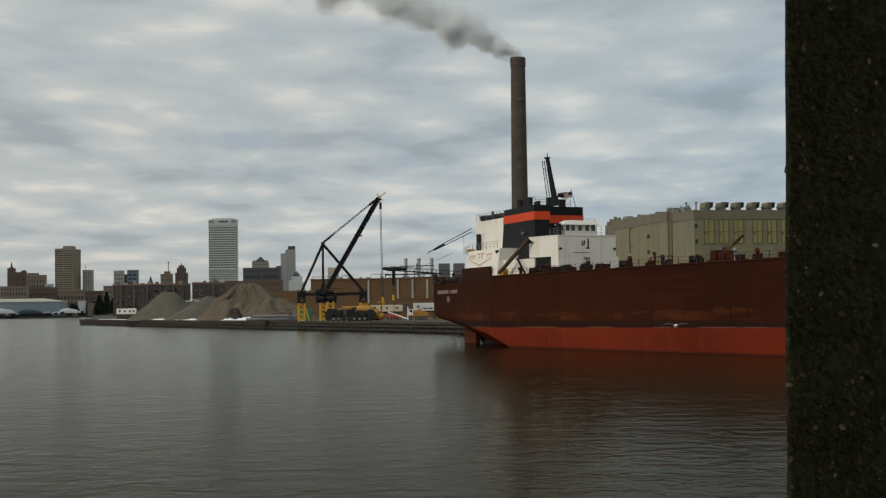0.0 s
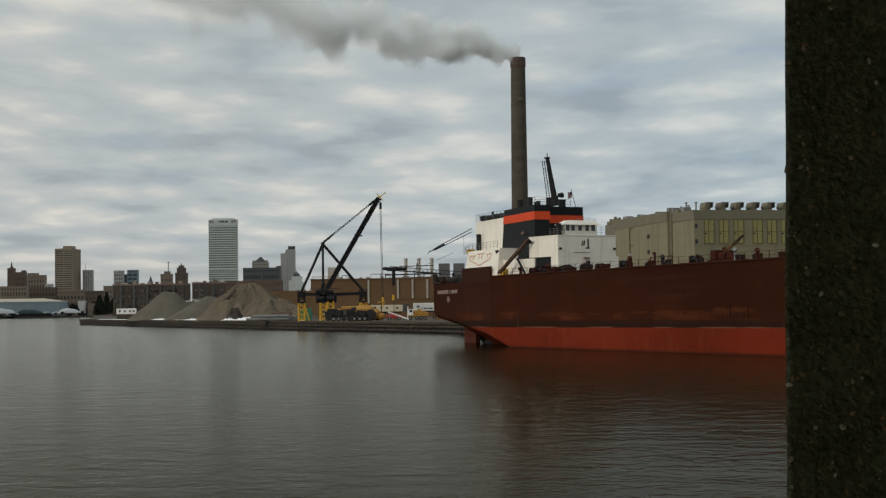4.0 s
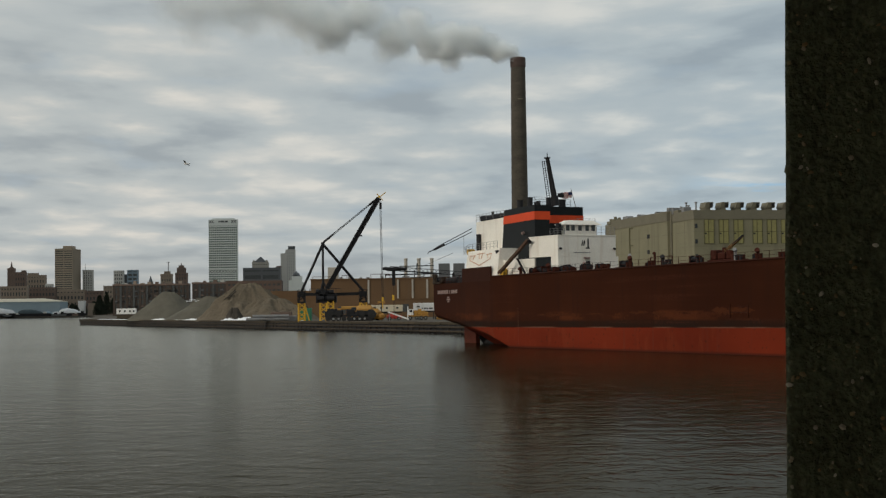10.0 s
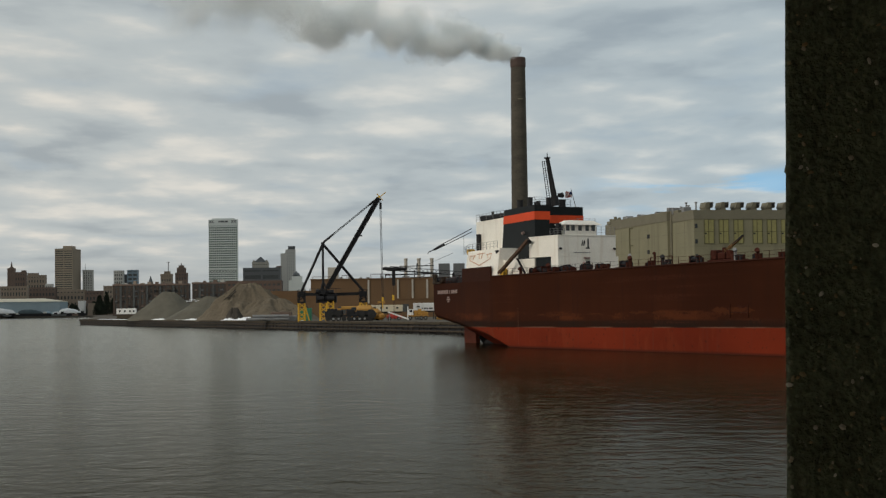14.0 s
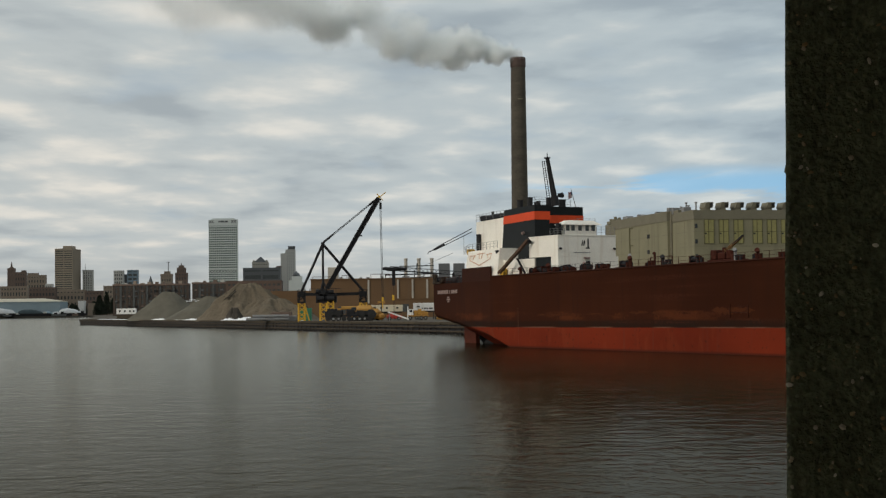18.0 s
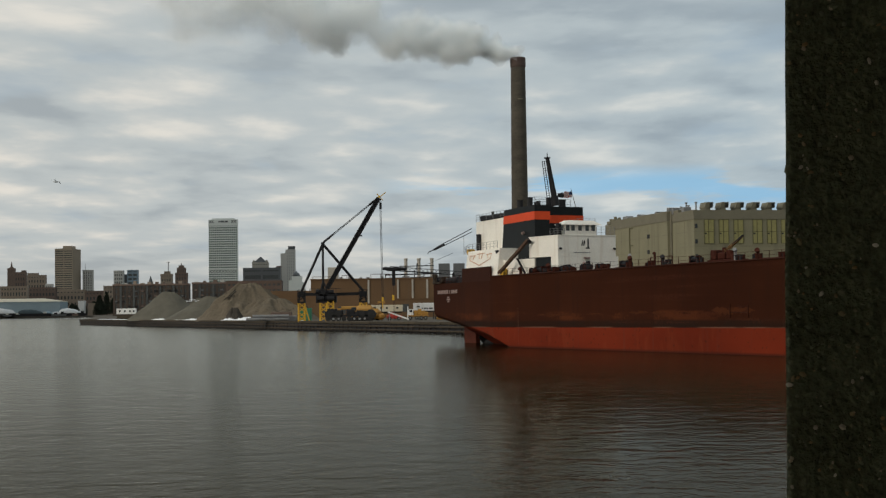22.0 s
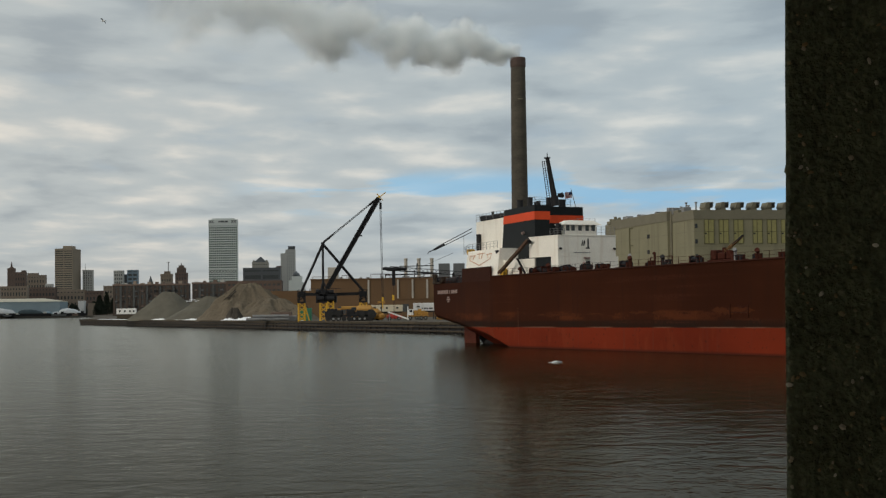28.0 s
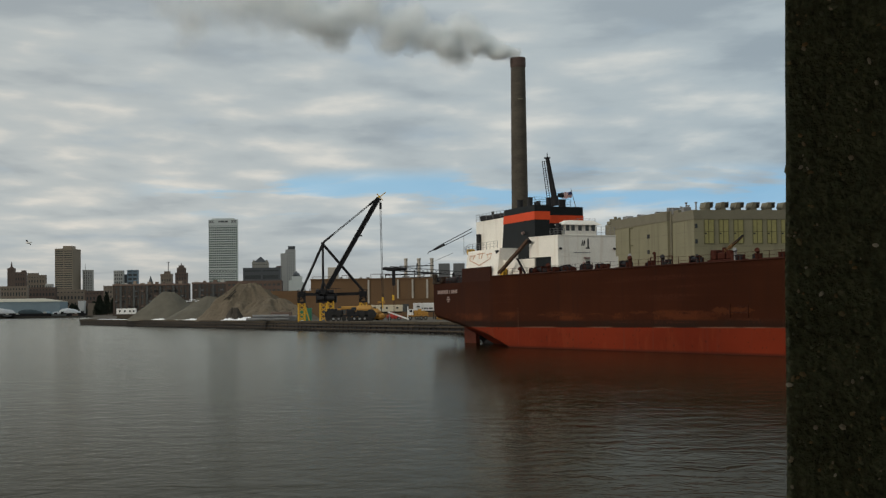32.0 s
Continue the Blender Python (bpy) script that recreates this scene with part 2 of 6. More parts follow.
    here, side = n.new("ShaderNodeNewGeometry"), n.new("ShaderNodeSeparateXYZ")
    l.new(here.outputs["Position"], side.inputs[0])
    away = ramp(m, math_node(m, "MULTIPLY_ADD", warm, -450.0, side.outputs["X"]), -1300.0, 1000.0)
    l.new(blend(m, away, (1.085, 1.03, 0.985), (0.90, 0.955, 1.0)), tint.inputs["B"])
    color = tint.outputs["Result"]
    haze = ramp(m, v, 10.0, 26.0, 0.0, 0.75)
    color = blend(m, haze, color, (0.435, 0.445, 0.430))
    l.new(color, em.inputs["Color"])
    em.inputs["Strength"].default_value = 1.0
    return m


BROWN_DARK, BROWN_LIGHT = (0.0275, 0.0073, 0.0025), (0.0450, 0.0122, 0.0042)
RED_DARK, RED_LIGHT = (0.108, 0.0145, 0.0052), (0.166, 0.0225, 0.0080)
CLOUD_DARK, CLOUD_MID, CLOUD_BRIGHT = (0.360, 0.42, 0.46), (0.490, 0.552, 0.575), (0.74, 0.745, 0.705)
WAVE = 0.056
GLOSS = (0.66, 0.65, 0.605)
HULL = hull_paint()
WATER = water_surface()
CLOUDS = cloud_layer()
WHITE = mat("white_ship_paint", (0.80, 0.765, 0.69), 0.45, vary=0.08, scale=0.5, bump=0.06, streak=(0.56, 0.46, 0.36, 0.9))
BLACK = mat("black_paint", (0.009, 0.011, 0.012), 0.6, spec=0.15, vary=0.3, scale=0.6, bump=0.05)
ORANGE = mat("orange_paint", (0.60, 0.070, 0.022), 0.6, spec=0.12, vary=0.1, scale=0.7, bump=0.05)
BROWN = mat("brown_deck_paint", (0.034, 0.0105, 0.0053), 0.75, spec=0.08, vary=0.3, scale=0.8)
RUST = mat("red_oxide_machinery", (0.046, 0.013, 0.008), 0.8, spec=0.1, vary=0.4, scale=2.0, second=(0.03, 0.014, 0.010))
DARK = mat("dark_steel", (0.015, 0.015, 0.017), 0.6, spec=0.2, vary=0.3, scale=1.5)
STEEL = mat("grey_steel", (0.20, 0.20, 0.20), 0.5, 0.3, vary=0.25, scale=1.5)
YELLOW = mat("yellow_paint", (0.55, 0.32, 0.02), 0.5, vary=0.2, scale=1.0, second=(0.25, 0.13, 0.02), second_at=0.58)
GLASS = mat("dark_window_glass", (0.02, 0.025, 0.03), 0.12, vary=0.2, scale=0.8, bump=0, spec=0.6)
CONCRETE = mat("weathered_concrete", (0.195, 0.182, 0.116), 0.85, vary=0.12, scale=0.25, fine=14, streak=(0.125, 0.115, 0.078, 0.45))
CONCRETE_DARK = mat("grey_concrete_band", (0.150, 0.138, 0.098), 0.85, vary=0.15, scale=0.3, fine=14)
PANEL_YELLOW = mat("yellowed_glazing", (0.24, 0.22, 0.085), 0.5, vary=0.2, scale=1.0)
CHIMNEY = mat("sooty_brick", (0.064, 0.055, 0.042), 0.85, vary=0.42, scale=0.30, fine=9, stretch=(1, 1, 2.2), streak=(0.045, 0.035, 0.03, 0.8))
GRAVEL = mat("crushed_stone", (0.094, 0.086, 0.066), 0.95, vary=0.25, scale=0.25, fine=20, bump=0.8)
# SAND's dark second tone stands in for shadow below the crest and in gullies.
SAND = mat("tan_sand", (0.118, 0.095, 0.066), 0.95, vary=0.35, scale=0.13, fine=10, bump=0.9, second=(0.058, 0.046, 0.033), second_at=0.535)
SNOW = mat("old_snow", (0.80, 0.81, 0.83), 0.8, vary=0.12, scale=0.5, second=(0.55, 0.54, 0.52))
DOCK_GROUND = mat("dock_ground", (0.062, 0.050, 0.034), 0.95, vary=0.35, scale=0.06, fine=12, second=(0.30, 0.28, 0.25), second_at=0.62)
TIMBER = mat("wet_timber", (0.017, 0.011, 0.007), 0.8, vary=0.4, scale=0.6, stretch=(1, 1, 3), each=0.35)
TIMBER_WALE = mat("damp_timber_wale", (0.036, 0.026, 0.016), 0.8, vary=0.5, scale=0.3, stretch=(0.3, 1, 3), each=0.35)
TIMBER_TOP = mat("weathered_timber", (0.046, 0.035, 0.021), 0.85, vary=0.35, scale=0.7, each=0.3)
BRICK_TAN = mat("tan_brick", (0.122, 0.070, 0.033), 0.85, vary=0.2, scale=0.1, fine=20, streak=(0.12, 0.08, 0.05, 0.3))
BRICK_CITY = mat("old_dark_brick", (0.150, 0.108, 0.088), 0.85, vary=0.3, scale=0.05, fine=20)
BRICK_ROW = mat("brown_warehouse_brick", (0.060, 0.046, 0.038), 0.85, vary=0.3, scale=0.08, fine=16)
BRICK_RED = mat("red_brick", (0.100, 0.067, 0.052), 0.85, vary=0.25, scale=0.08, fine=20)
CITY_BROWN = mat("brown_stone", (0.25, 0.20, 0.155), 0.85, vary=0.2, scale=0.06, fine=12)
CITY_TAN = mat("brown_tower_concrete", (0.36, 0.295, 0.22), 0.8, vary=0.1, scale=0.05)
CITY_GREY = mat("grey_tower_concrete", (0.48, 0.47, 0.44), 0.8, vary=0.1, scale=0.05)
CITY_STONE = mat("pale_stone", (0.36, 0.335, 0.29), 0.8, vary=0.12, scale=0.08)
CITY_SLATE = mat("slate_cladding", (0.105, 0.110, 0.115), 0.5, vary=0.15, scale=0.05)
CITY_WHITE = mat("pale_tower_cladding", (0.72, 0.74, 0.70), 0.6, vary=0.06, scale=0.05)
GLASS_GREEN = mat("green_tower_glazing", (0.07, 0.115, 0.09), 0.3, vary=0.3, scale=0.2, bump=0)
GLASS_PALE = mat("pale_curtain_glazing", (0.17, 0.18, 0.18), 0.3, vary=0.3, scale=0.2, bump=0)
# Dark glass with distance haze mixed into its colour as a lighter, bluish tone.
GLASS_CITY = mat("hazed_city_glazing", (0.068, 0.072, 0.072), 0.25, vary=0.3, scale=0.2, bump=0)
EVERGREEN = mat("dark_evergreen_leaf", (0.018, 0.026, 0.014), 0.9, vary=0.4, scale=0.5, bump=0)
BARK = mat("bark", (0.05, 0.04, 0.03), 0.9, vary=0.3, scale=2.0)
SHED_BLUE = mat("pale_blue_sheet", (0.25, 0.32, 0.36), 0.6, vary=0.1, scale=0.1)
SHED_ROOF = mat("cream_sheet_roof", (0.60, 0.55, 0.43), 0.6, vary=0.1, scale=0.1)


# ---- building blocks ----
def part(name, bm, material, parent=None, label="", smooth=False):
    me = bpy.data.meshes.new(name)
    bmesh.ops.recalc_face_normals(bm, faces=bm.faces)
    bm.to_mesh(me)
    bm.free()
    me.materials.append(material)
    if smooth:
        for p in me.polygons:
            p.use_smooth = True
    ob = new(name, me)
    ob.parent = parent
    if label:
        ob["label"] = label
    return ob


def share(name, me, parent, m):
    """Another piece on the same mesh, at the pose m in its thing's space."""
    ob = new(name, me)
    ob.parent = parent
    ob.matrix_local = m
    return ob


def thing(name, m, label, category, group="", kind=""):
    ob = new(name)
    ob.matrix_world = m
    return tagged(ob, label, category, group, kind)


def box(bm, x0, x1, y0, y1, z0, z1, bevel=0.0):
    r = bmesh.ops.create_cube(bm, size=1.0)
    vs = r["verts"]
    for v in vs:
        v.co = Vector((x0 + (v.co.x + 0.5) * (x1 - x0), y0 + (v.co.y + 0.5) * (y1 - y0), z0 + (v.co.z + 0.5) * (z1 - z0)))
    if bevel:
        es = list({e for v in vs for e in v.link_edges})
        bmesh.ops.bevel(bm, geom=es, offset=bevel, segments=1, affect="EDGES")
    return bm


def prism(bm, low, z0, z1, high=None):
    """A solid over the plan polygon low; high is its top polygon where the sides lean."""
    high = high or low
    a = [bm.verts.new((*p[:2], p[2] if len(p) > 2 else z0)) for p in low]
    b = [bm.verts.new((*p[:2], p[2] if len(p) > 2 else z1)) for p in high]
    bm.faces.new(a[::-1])
    bm.faces.new(b)
    for i in range(len(a)):
        j = (i + 1) % len(a)
        bm.faces.new((a[i], a[j], b[j], b[i]))
    return bm


def tube(bm, p, q, r0, r1=None, n=10):
    r1 = r0 if r1 is None else r1
    p, q = Vector(p), Vector(q)
    t = (q - p).to_track_quat("Z", "Y").to_matrix()
    rings = []
    for c, r in ((p, r0), (q, r1)):
        rings.append([bm.verts.new(c + t @ Vector((r * math.cos(2 * math.pi * i / n), r * math.sin(2 * math.pi * i / n), 0))) for i in range(n)])
    for i in range(n):
        j = (i + 1) % n
        bm.faces.new((rings[0][i], rings[0][j], rings[1][j], rings[1][i]))
    bm.faces.new(rings[0][::-1])
    bm.faces.new(rings[1])
    return bm


def beam(bm, p, q, w, h=None):
    h = h or w
    p, q = Vector(p), Vector(q)
    d = (q - p).normalized()
    side = d.cross(Vector((0, 0, 1)))
    side = side.normalized() if side.length > 1e-4 else Vector((1, 0, 0))
    up = side.cross(d)
    vs = []
    for c in (p, q):
        for a, b in ((-1, -1), (1, -1), (1, 1), (-1, 1)):
            vs.append(bm.verts.new(c + side * a * w / 2 + up * b * h / 2))
    for f in ((3, 2, 1, 0), (4, 5, 6, 7), (0, 1, 5, 4), (1, 2, 6, 5), (2, 3, 7, 6), (3, 0, 4, 7)):
        bm.faces.new([vs[i] for i in f])
    return bm


def lathe(bm, profile, n=24, centre=(0, 0)):
    rings = []
    for r, z in profile:
        rings.append([bm.verts.new((centre[0] + r * math.cos(2 * math.pi * i / n), centre[1] + r * math.sin(2 * math.pi * i / n), z)) for i in range(n)])
    for a, b in zip(rings, rings[1:]):
        for i in range(n):
            j = (i + 1) % n
            bm.faces.new((a[i], a[j], b[j], b[i]))
    bm.faces.new(rings[0][::-1])
    bm.faces.new(rings[-1])
    return bm


def truss(bm, p, q, w, chord, lace, bays, up=(0, 0, 1), taper=(1.0, 1.0)):
    """A lattice girder of four chords and zigzag lacing from p to q."""
    p, q = Vector(p), Vector(q)
    d = (q - p).normalized()
    s = d.cross(Vector(up)).normalized()
    u = s.cross(d)
    pts = []
    for i in range(bays + 1):
        c, k = p.lerp(q, i / bays), (taper[0] + (taper[1] - taper[0]) * i / bays) * w / 2
        pts.append([c + s * a * k + u * b * k for a, b in ((-1, -1), (1, -1), (1, 1), (-1, 1))])
    for j in range(4):
        for i in range(bays):
            beam(bm, pts[i][j], pts[i + 1][j], chord)
    for i in range(bays):
        for j in range(4):
            k = (j + 1) % 4
            beam(bm, pts[i][j], pts[i + 1][k], lace) if i % 2 else beam(bm, pts[i][k], pts[i + 1][j], lace)
    return bm


B = bmesh.new


# ---- setting: water, land, sky, pier ----
bm = B()
grid = 24
xs = [-9000 + 18000 * i / grid for i in range(grid + 1)]
ys = [-7000 + 16000 * i / grid for i in range(grid + 1)]
vv = [[bm.verts.new((x, y, 0)) for x in xs] for y in ys]
for j in range(grid):
    for i in range(grid):
        bm.faces.new((vv[j][i], vv[j][i + 1], vv[j + 1][i + 1], vv[j + 1][i]))
water = tagged(part("water", bm, WATER), "dark grey-green rippled harbour water reflecting the overcast", "water", kind="structure")

DOCK_A, DOCK_B = Vector((-164.4, 700.0)), Vector((6.0, 314.0))   # quay edge: far end and end by the ship
dock_dir = (DOCK_B - DOCK_A).normalized()
dock_in = Vector((-dock_dir.y, dock_dir.x))
bm = B()
a, b = DOCK_A, DOCK_B + dock_dir * 330
prism(bm, [(a.x, a.y), (b.x, b.y), (900, 200), (6000, 200), (6000, 6000), (-6000, 6000), (-6000, 1800), (-2600, 1800), (-524, 1827),
           (-553, 2380), (-440, 1930), (-290, 1290), (-172, 745)], -3.0, 2.4)
ground = tagged(part("ground", bm, DOCK_GROUND), "bare brown-grey harbour land with patches of old snow", "ground", kind="structure")

# the cloud layer: an arch over the view that drifts sideways
bm = B()
uvl = bm.loops.layers.uv.new("uv")
rows = []
NY, NX, WIDTH = 28, 40, 5200
for j in range(NY + 1):
    y = 1250 + (4780 - 1250) * j / NY
    e = 0.26 * (1 - (y - 1250) / (4780 - 1250))
    rows.append([(bm.verts.new((-WIDTH + 2 * WIDTH * i / NX, y, 2.0 + y * e)), e) for i in range(NX + 1)])
for j in range(NY):
    for i in range(NX):
        quad = (rows[j][i], rows[j][i + 1], rows[j + 1][i + 1], rows[j + 1][i])
        f = bm.faces.new([q[0] for q in quad])
        for loop, q in zip(f.loops, quad):
            loop[uvl].uv = (q[0].co.x / 260.0, 1.0 / (q[1] + 0.03))
cloud_sheet = tagged(part("backdrop", bm, CLOUDS, smooth=True), "broken grey and cream overcast cloud layer with blue gaps", "sky", kind="structure")

# concrete post beside the camera, the pier it stands on and an added slab overhead
POST = mat("mossy_aggregate_concrete", (0.128, 0.138, 0.080), 0.95, vary=0.5, scale=30, fine=5, bump=0.7, second=(0.24, 0.235, 0.15), second_at=0.62)
bm = B()
box(bm, 0.0, 0.75, 0.0, 0.6, 0.0, 4.65, 0.003)
bmesh.ops.subdivide_edges(bm, edges=[e for e in bm.edges if e.calc_length() > 0.5], cuts=60, use_grid_fill=True)
for v in bm.verts:
    v.co += Vector((noise.noise(v.co * 14), noise.noise(v.co * 14 + Vector((7, 0, 0))), 0)) * 0.002
post = tagged(part("concrete_post", bm, POST), "dark mossy exposed-aggregate concrete post beside the water", "post")
post.matrix_world = pose(0.2299, 1.2, 3.55, 0, 1.15, -13.5)
STONES = mat("pale_aggregate_stone", (0.15, 0.135, 0.105), 0.8, vary=0.5, scale=40, fine=4)
nn, ll = STONES.node_tree.nodes, STONES.node_tree.links
geo = nn.new("ShaderNodeNewGeometry")
bs = nn["Principled BSDF"]
tint = nn.new("ShaderNodeValToRGB")
tint.color_ramp.elements[0].color, tint.color_ramp.elements[1].color = (0.07, 0.078, 0.042, 1), (0.62, 0.60, 0.50, 1)
tint.color_ramp.elements[1].position = 1.0
e = tint.color_ramp.elements.new(0.72)
e.color = (0.20, 0.205, 0.13, 1)
e = tint.color_ramp.elements.new(0.9)
e.color = (0.30, 0.20, 0.09, 1)
ll.new(geo.outputs["Random Per Island"], tint.inputs["Fac"])
ll.new(tint.outputs["Color"], bs.inputs["Base Color"])
rp = random.Random(3)
bm = B()
bmesh.ops.create_icosphere(bm, subdivisions=1, radius=1.0)
bm.verts.index_update()
pv, pf = [v.co.copy() for v in bm.verts], [[v.index for v in f.verts] for f in bm.faces]
bm.free()
av, af = [], []
for k in range(5200):
    x, z = 0.002 + rp.random() ** 1.3 * 0.34, rp.uniform(1.15, 2.45)
    rr = rp.uniform(0.0008, 0.0026) if rp.random() < 0.97 else rp.uniform(0.0028, 0.0048)
    c = Vector((x, 0.002 * noise.noise(Vector((x, 0, z)) * 14 + Vector((7, 0, 0))) + 0.25 * rr, z))
    m3 = Euler((rp.random() * 3, rp.random() * 3, rp.random() * 3)).to_matrix() @ Matrix.Diagonal((rr, rr * rp.uniform(0.6, 0.9), rr * rp.uniform(0.8, 1.6)))
    i = len(av)
    av += [c + m3 @ v for v in pv]
    af += [[i + q for q in f] for f in pf]
me = bpy.data.meshes.new("aggregate")
me.from_pydata(av, [], af)
me.materials.append(STONES)
ob = new("aggregate", me)
ob.parent = post
tagged(ob, "small pale and rusty stones set in the concrete", kind="stuff")
bm = B()
box(bm, -14, 14, -30, 2.2, 3.0, 3.55)
tagged(part("pier_floor", bm, CONCRETE_DARK), "plain grey concrete pier floor", "floor", kind="structure")
# Slab and back wall stay out of view, added to keep sky light off the post.
bm = B()
box(bm, -14, 14, -30, 2.2, 8.2, 9.4)
tagged(part("ceiling", bm, CONCRETE_DARK), "unseen concrete slab added overhead to shade the post", "ceiling", kind="structure")
bm = B()
box(bm, -14, 14, -30.6, -30, 3.0, 9.4)
tagged(part("wall_shade_back", bm, CONCRETE_DARK), "unseen concrete wall added behind the camera to shade the post", "wall", kind="structure")


# ---- the ship: local x runs to the bow, y to port, z up from the water ----
ship = thing("cargo_ship", pose(8.11, 245.52, 0, 0, 0, -62.79), "long rust-brown freighter, white deckhouses, black and orange funnel", "ship")


def deck_z(x):
    return 9.12 if x < 27 else 9.72 + (x - 32) * 0.0062 if x < 120 else 10.27


def railing(pts, height=1.05, step=1.6, parent=None, material=None, bars=3, label=""):
    bm = B()
    for p, q in zip(pts, pts[1:]):
        p, q = Vector(p), Vector(q)
        n = max(1, round((q - p).length / step))
        for i in range(n + 1):
            c = p.lerp(q, i / n)
            beam(bm, c, c + Vector((0, 0, height)), 0.045)
        for k in range(bars):
            h = Vector((0, 0, height * (k + 1) / bars))
            beam(bm, p + h, q + h, 0.034)
    return part("railing", bm, material or STEEL, parent or ship, label)


bm = B()
stations = [(-2.6, 7.0, 4.9), (0.2, 10.6, 4.5), (1.3, 11.5, 4.4), (6, 12.3, 3.95), (10.3, 13.03, 3.5), (18.1, 14.37, 2.63), (23, 15.22, 2.05), (25.5, 15.65, 1.75),
            (26.9, 15.88, 1.45), (27.6, 16.0, 1.3), (29.8, 16.0, 0.75), (32, 16.0, 0.1), (36, 16.0, -1.6), (44, 16, -2.8)]
stations += [(x, 16, -2.8) for x in range(52, 285, 8)] + [(292, 14, -2.8), (300, 7, -2.8), (304, 1, -2.8)]
loops = []
for x, w, zb in stations:
    top = deck_z(x)
    inset = 0.82 if zb > -1 else 0.97
    soft = 1.0 if zb > -1 else 0.0
    deep = min(1.0, max(0.0, (x - 8.0) / 5.0))                     # skegs go down to the water ahead of the screws
    low = lambda z: z + (min(z, -1.2) - z) * deep
    prof = [(0.0, low(zb - 1.6)), (-0.55 * w, low(zb - 1.3)), (-inset * w, zb - 0.75), (-(0.35 * inset + 0.65) * w, zb - 0.48), (-0.995 * w + 0.12 * soft, zb + 0.05), (-w, zb + 0.9), (-w, zb + (top - zb) * 0.35), (-w, zb + (top - zb) * 0.7), (-w, top)]
    half = [bm.verts.new((x, y, z)) for y, z in prof]
    other = [bm.verts.new((x, -y, z)) for y, z in prof[1:]]
    loops.append(half[::-1] + other)
for a, b in zip(loops, loops[1:]):
    for i in range(len(a) - 1):
        bm.faces.new((a[i], a[i + 1], b[i + 1], b[i]))
    bm.faces.new((a[-1], a[0], b[0], b[-1]))
bm.faces.new(loops[0])
bm.faces.new(loops[-1][::-1])
hull = part("hull", bm, HULL, ship, "rust-brown steel hull with a red boot and scraped rusty band", True)
hull.data.set_sharp_from_angle(angle=radians(25))

# rounded gunwale bar along the deck edge, then a worn rubbing strake
bm = B()
tube(bm, (28, -16.02, deck_z(28)), (120, -16.02, deck_z(119.9)), 0.11, n=6)
part("gunwale", bm, BROWN, hull)
bm = B()
FAINT = mat("worn_draught_paint", (0.155, 0.072, 0.045), 0.7, vary=0.4, scale=2.0)
PALE = mat("faded_white_lettering", (0.24, 0.17, 0.15), 0.6, vary=0.25, scale=2.0)
for i in range(16):                      # draught marks up the side
    z = 0.5 + i * 0.31
    bm = B()
    box(bm, 35.08, 35.08 + (0.08 if i % 2 else 0.14), -16.03, -15.99, z, z + 0.07)
    part("draught_mark", bm, FAINT, hull)
SCAR = mat("bare_rusty_plate", (0.070, 0.021, 0.008), 0.8, vary=0.5, scale=1.6, spec=0.05, second=(0.036, 0.012, 0.006), second_at=0.50)
RUDDER = mat("weathered_red_steel", (0.085, 0.024, 0.015), 0.75, vary=0.35, scale=0.8, spec=0.1, second=(0.05, 0.03, 0.02))


def scrape(x0, x1, z0, z1, seed, proud=0.012):
    """A ragged-edged patch of bare plate, where fenders have rubbed the paint away."""
    bm = B()
    n = 26
    cols = []
    for i in range(n + 1):
        k = i / n
        fade = min(1.0, 6 * k, 6 * (1 - k))
        mid, half = (z0 + z1) / 2 + 0.18 * noise.noise(Vector((k * 4, seed, 0))), (z1 - z0) / 2
        up = half * fade * (0.65 + 0.7 * noise.noise(Vector((k * 17, seed, 3))))
        down = half * fade * (0.65 + 0.7 * noise.noise(Vector((k * 17, seed, 9))))
        cols.append([bm.verts.new((x0 + (x1 - x0) * k, y, z)) for y in (-16.0 - proud, -15.98) for z in (mid + max(up, 0.02), mid - max(down, 0.02))])
    for p, q in zip(cols, cols[1:]):
        for a, b in ((0, 1), (1, 3), (3, 2), (2, 0)):
            bm.faces.new((p[a], p[b], q[b], q[a]))
    bm.faces.new([cols[0][i] for i in (0, 1, 3, 2)])
    bm.faces.new([cols[-1][i] for i in (0, 1, 3, 2)])
    return part("rusted_plate", bm, SCAR, hull, "scraped patch of bare rusty plate")


scar = scrape(77.4, 85.0, 4.2, 5.25, 1.0)
for a, b in (((80.8, 4.0), (80.8, 5.45)), ((83.9, 3.9), (83.9, 5.35)), ((80.8, 4.55), (83.9, 4.5)), ((82.0, 5.2), (83.9, 5.2))):
    bm = B()
    beam(bm, (a[0], -16.05, a[1]), (b[0], -16.05, b[1]), 0.10, 0.10)
    part("fender_frame", bm, BROWN, scar, "dark bent steel fender frame")
for i, (x0, x1, z0, z1) in enumerate(((61.5, 65.4, 4.35, 4.85), (66.2, 69.0, 4.2, 4.75), (40.0, 42.2, 4.2, 4.5), (43.0, 49.5, 4.15, 4.5), (52.0, 56.0, 4.3, 4.6), (70.0, 74.0, 4.5, 4.75))):
    scrape(x0, x1, z0, z1, 4.0 + i)
QD = Vector((0.98557, -0.16928, 0.0))    # run of the quarter in plan, towards the bow


def quarter(s, z, out=0.0):
    """A point s metres forward along the quarter, at height z."""
    return Vector((1.4, -11.51, 0)) + QD * s + Vector((-0.16928, -0.98557, 0)) * out + Vector((0, 0, z))


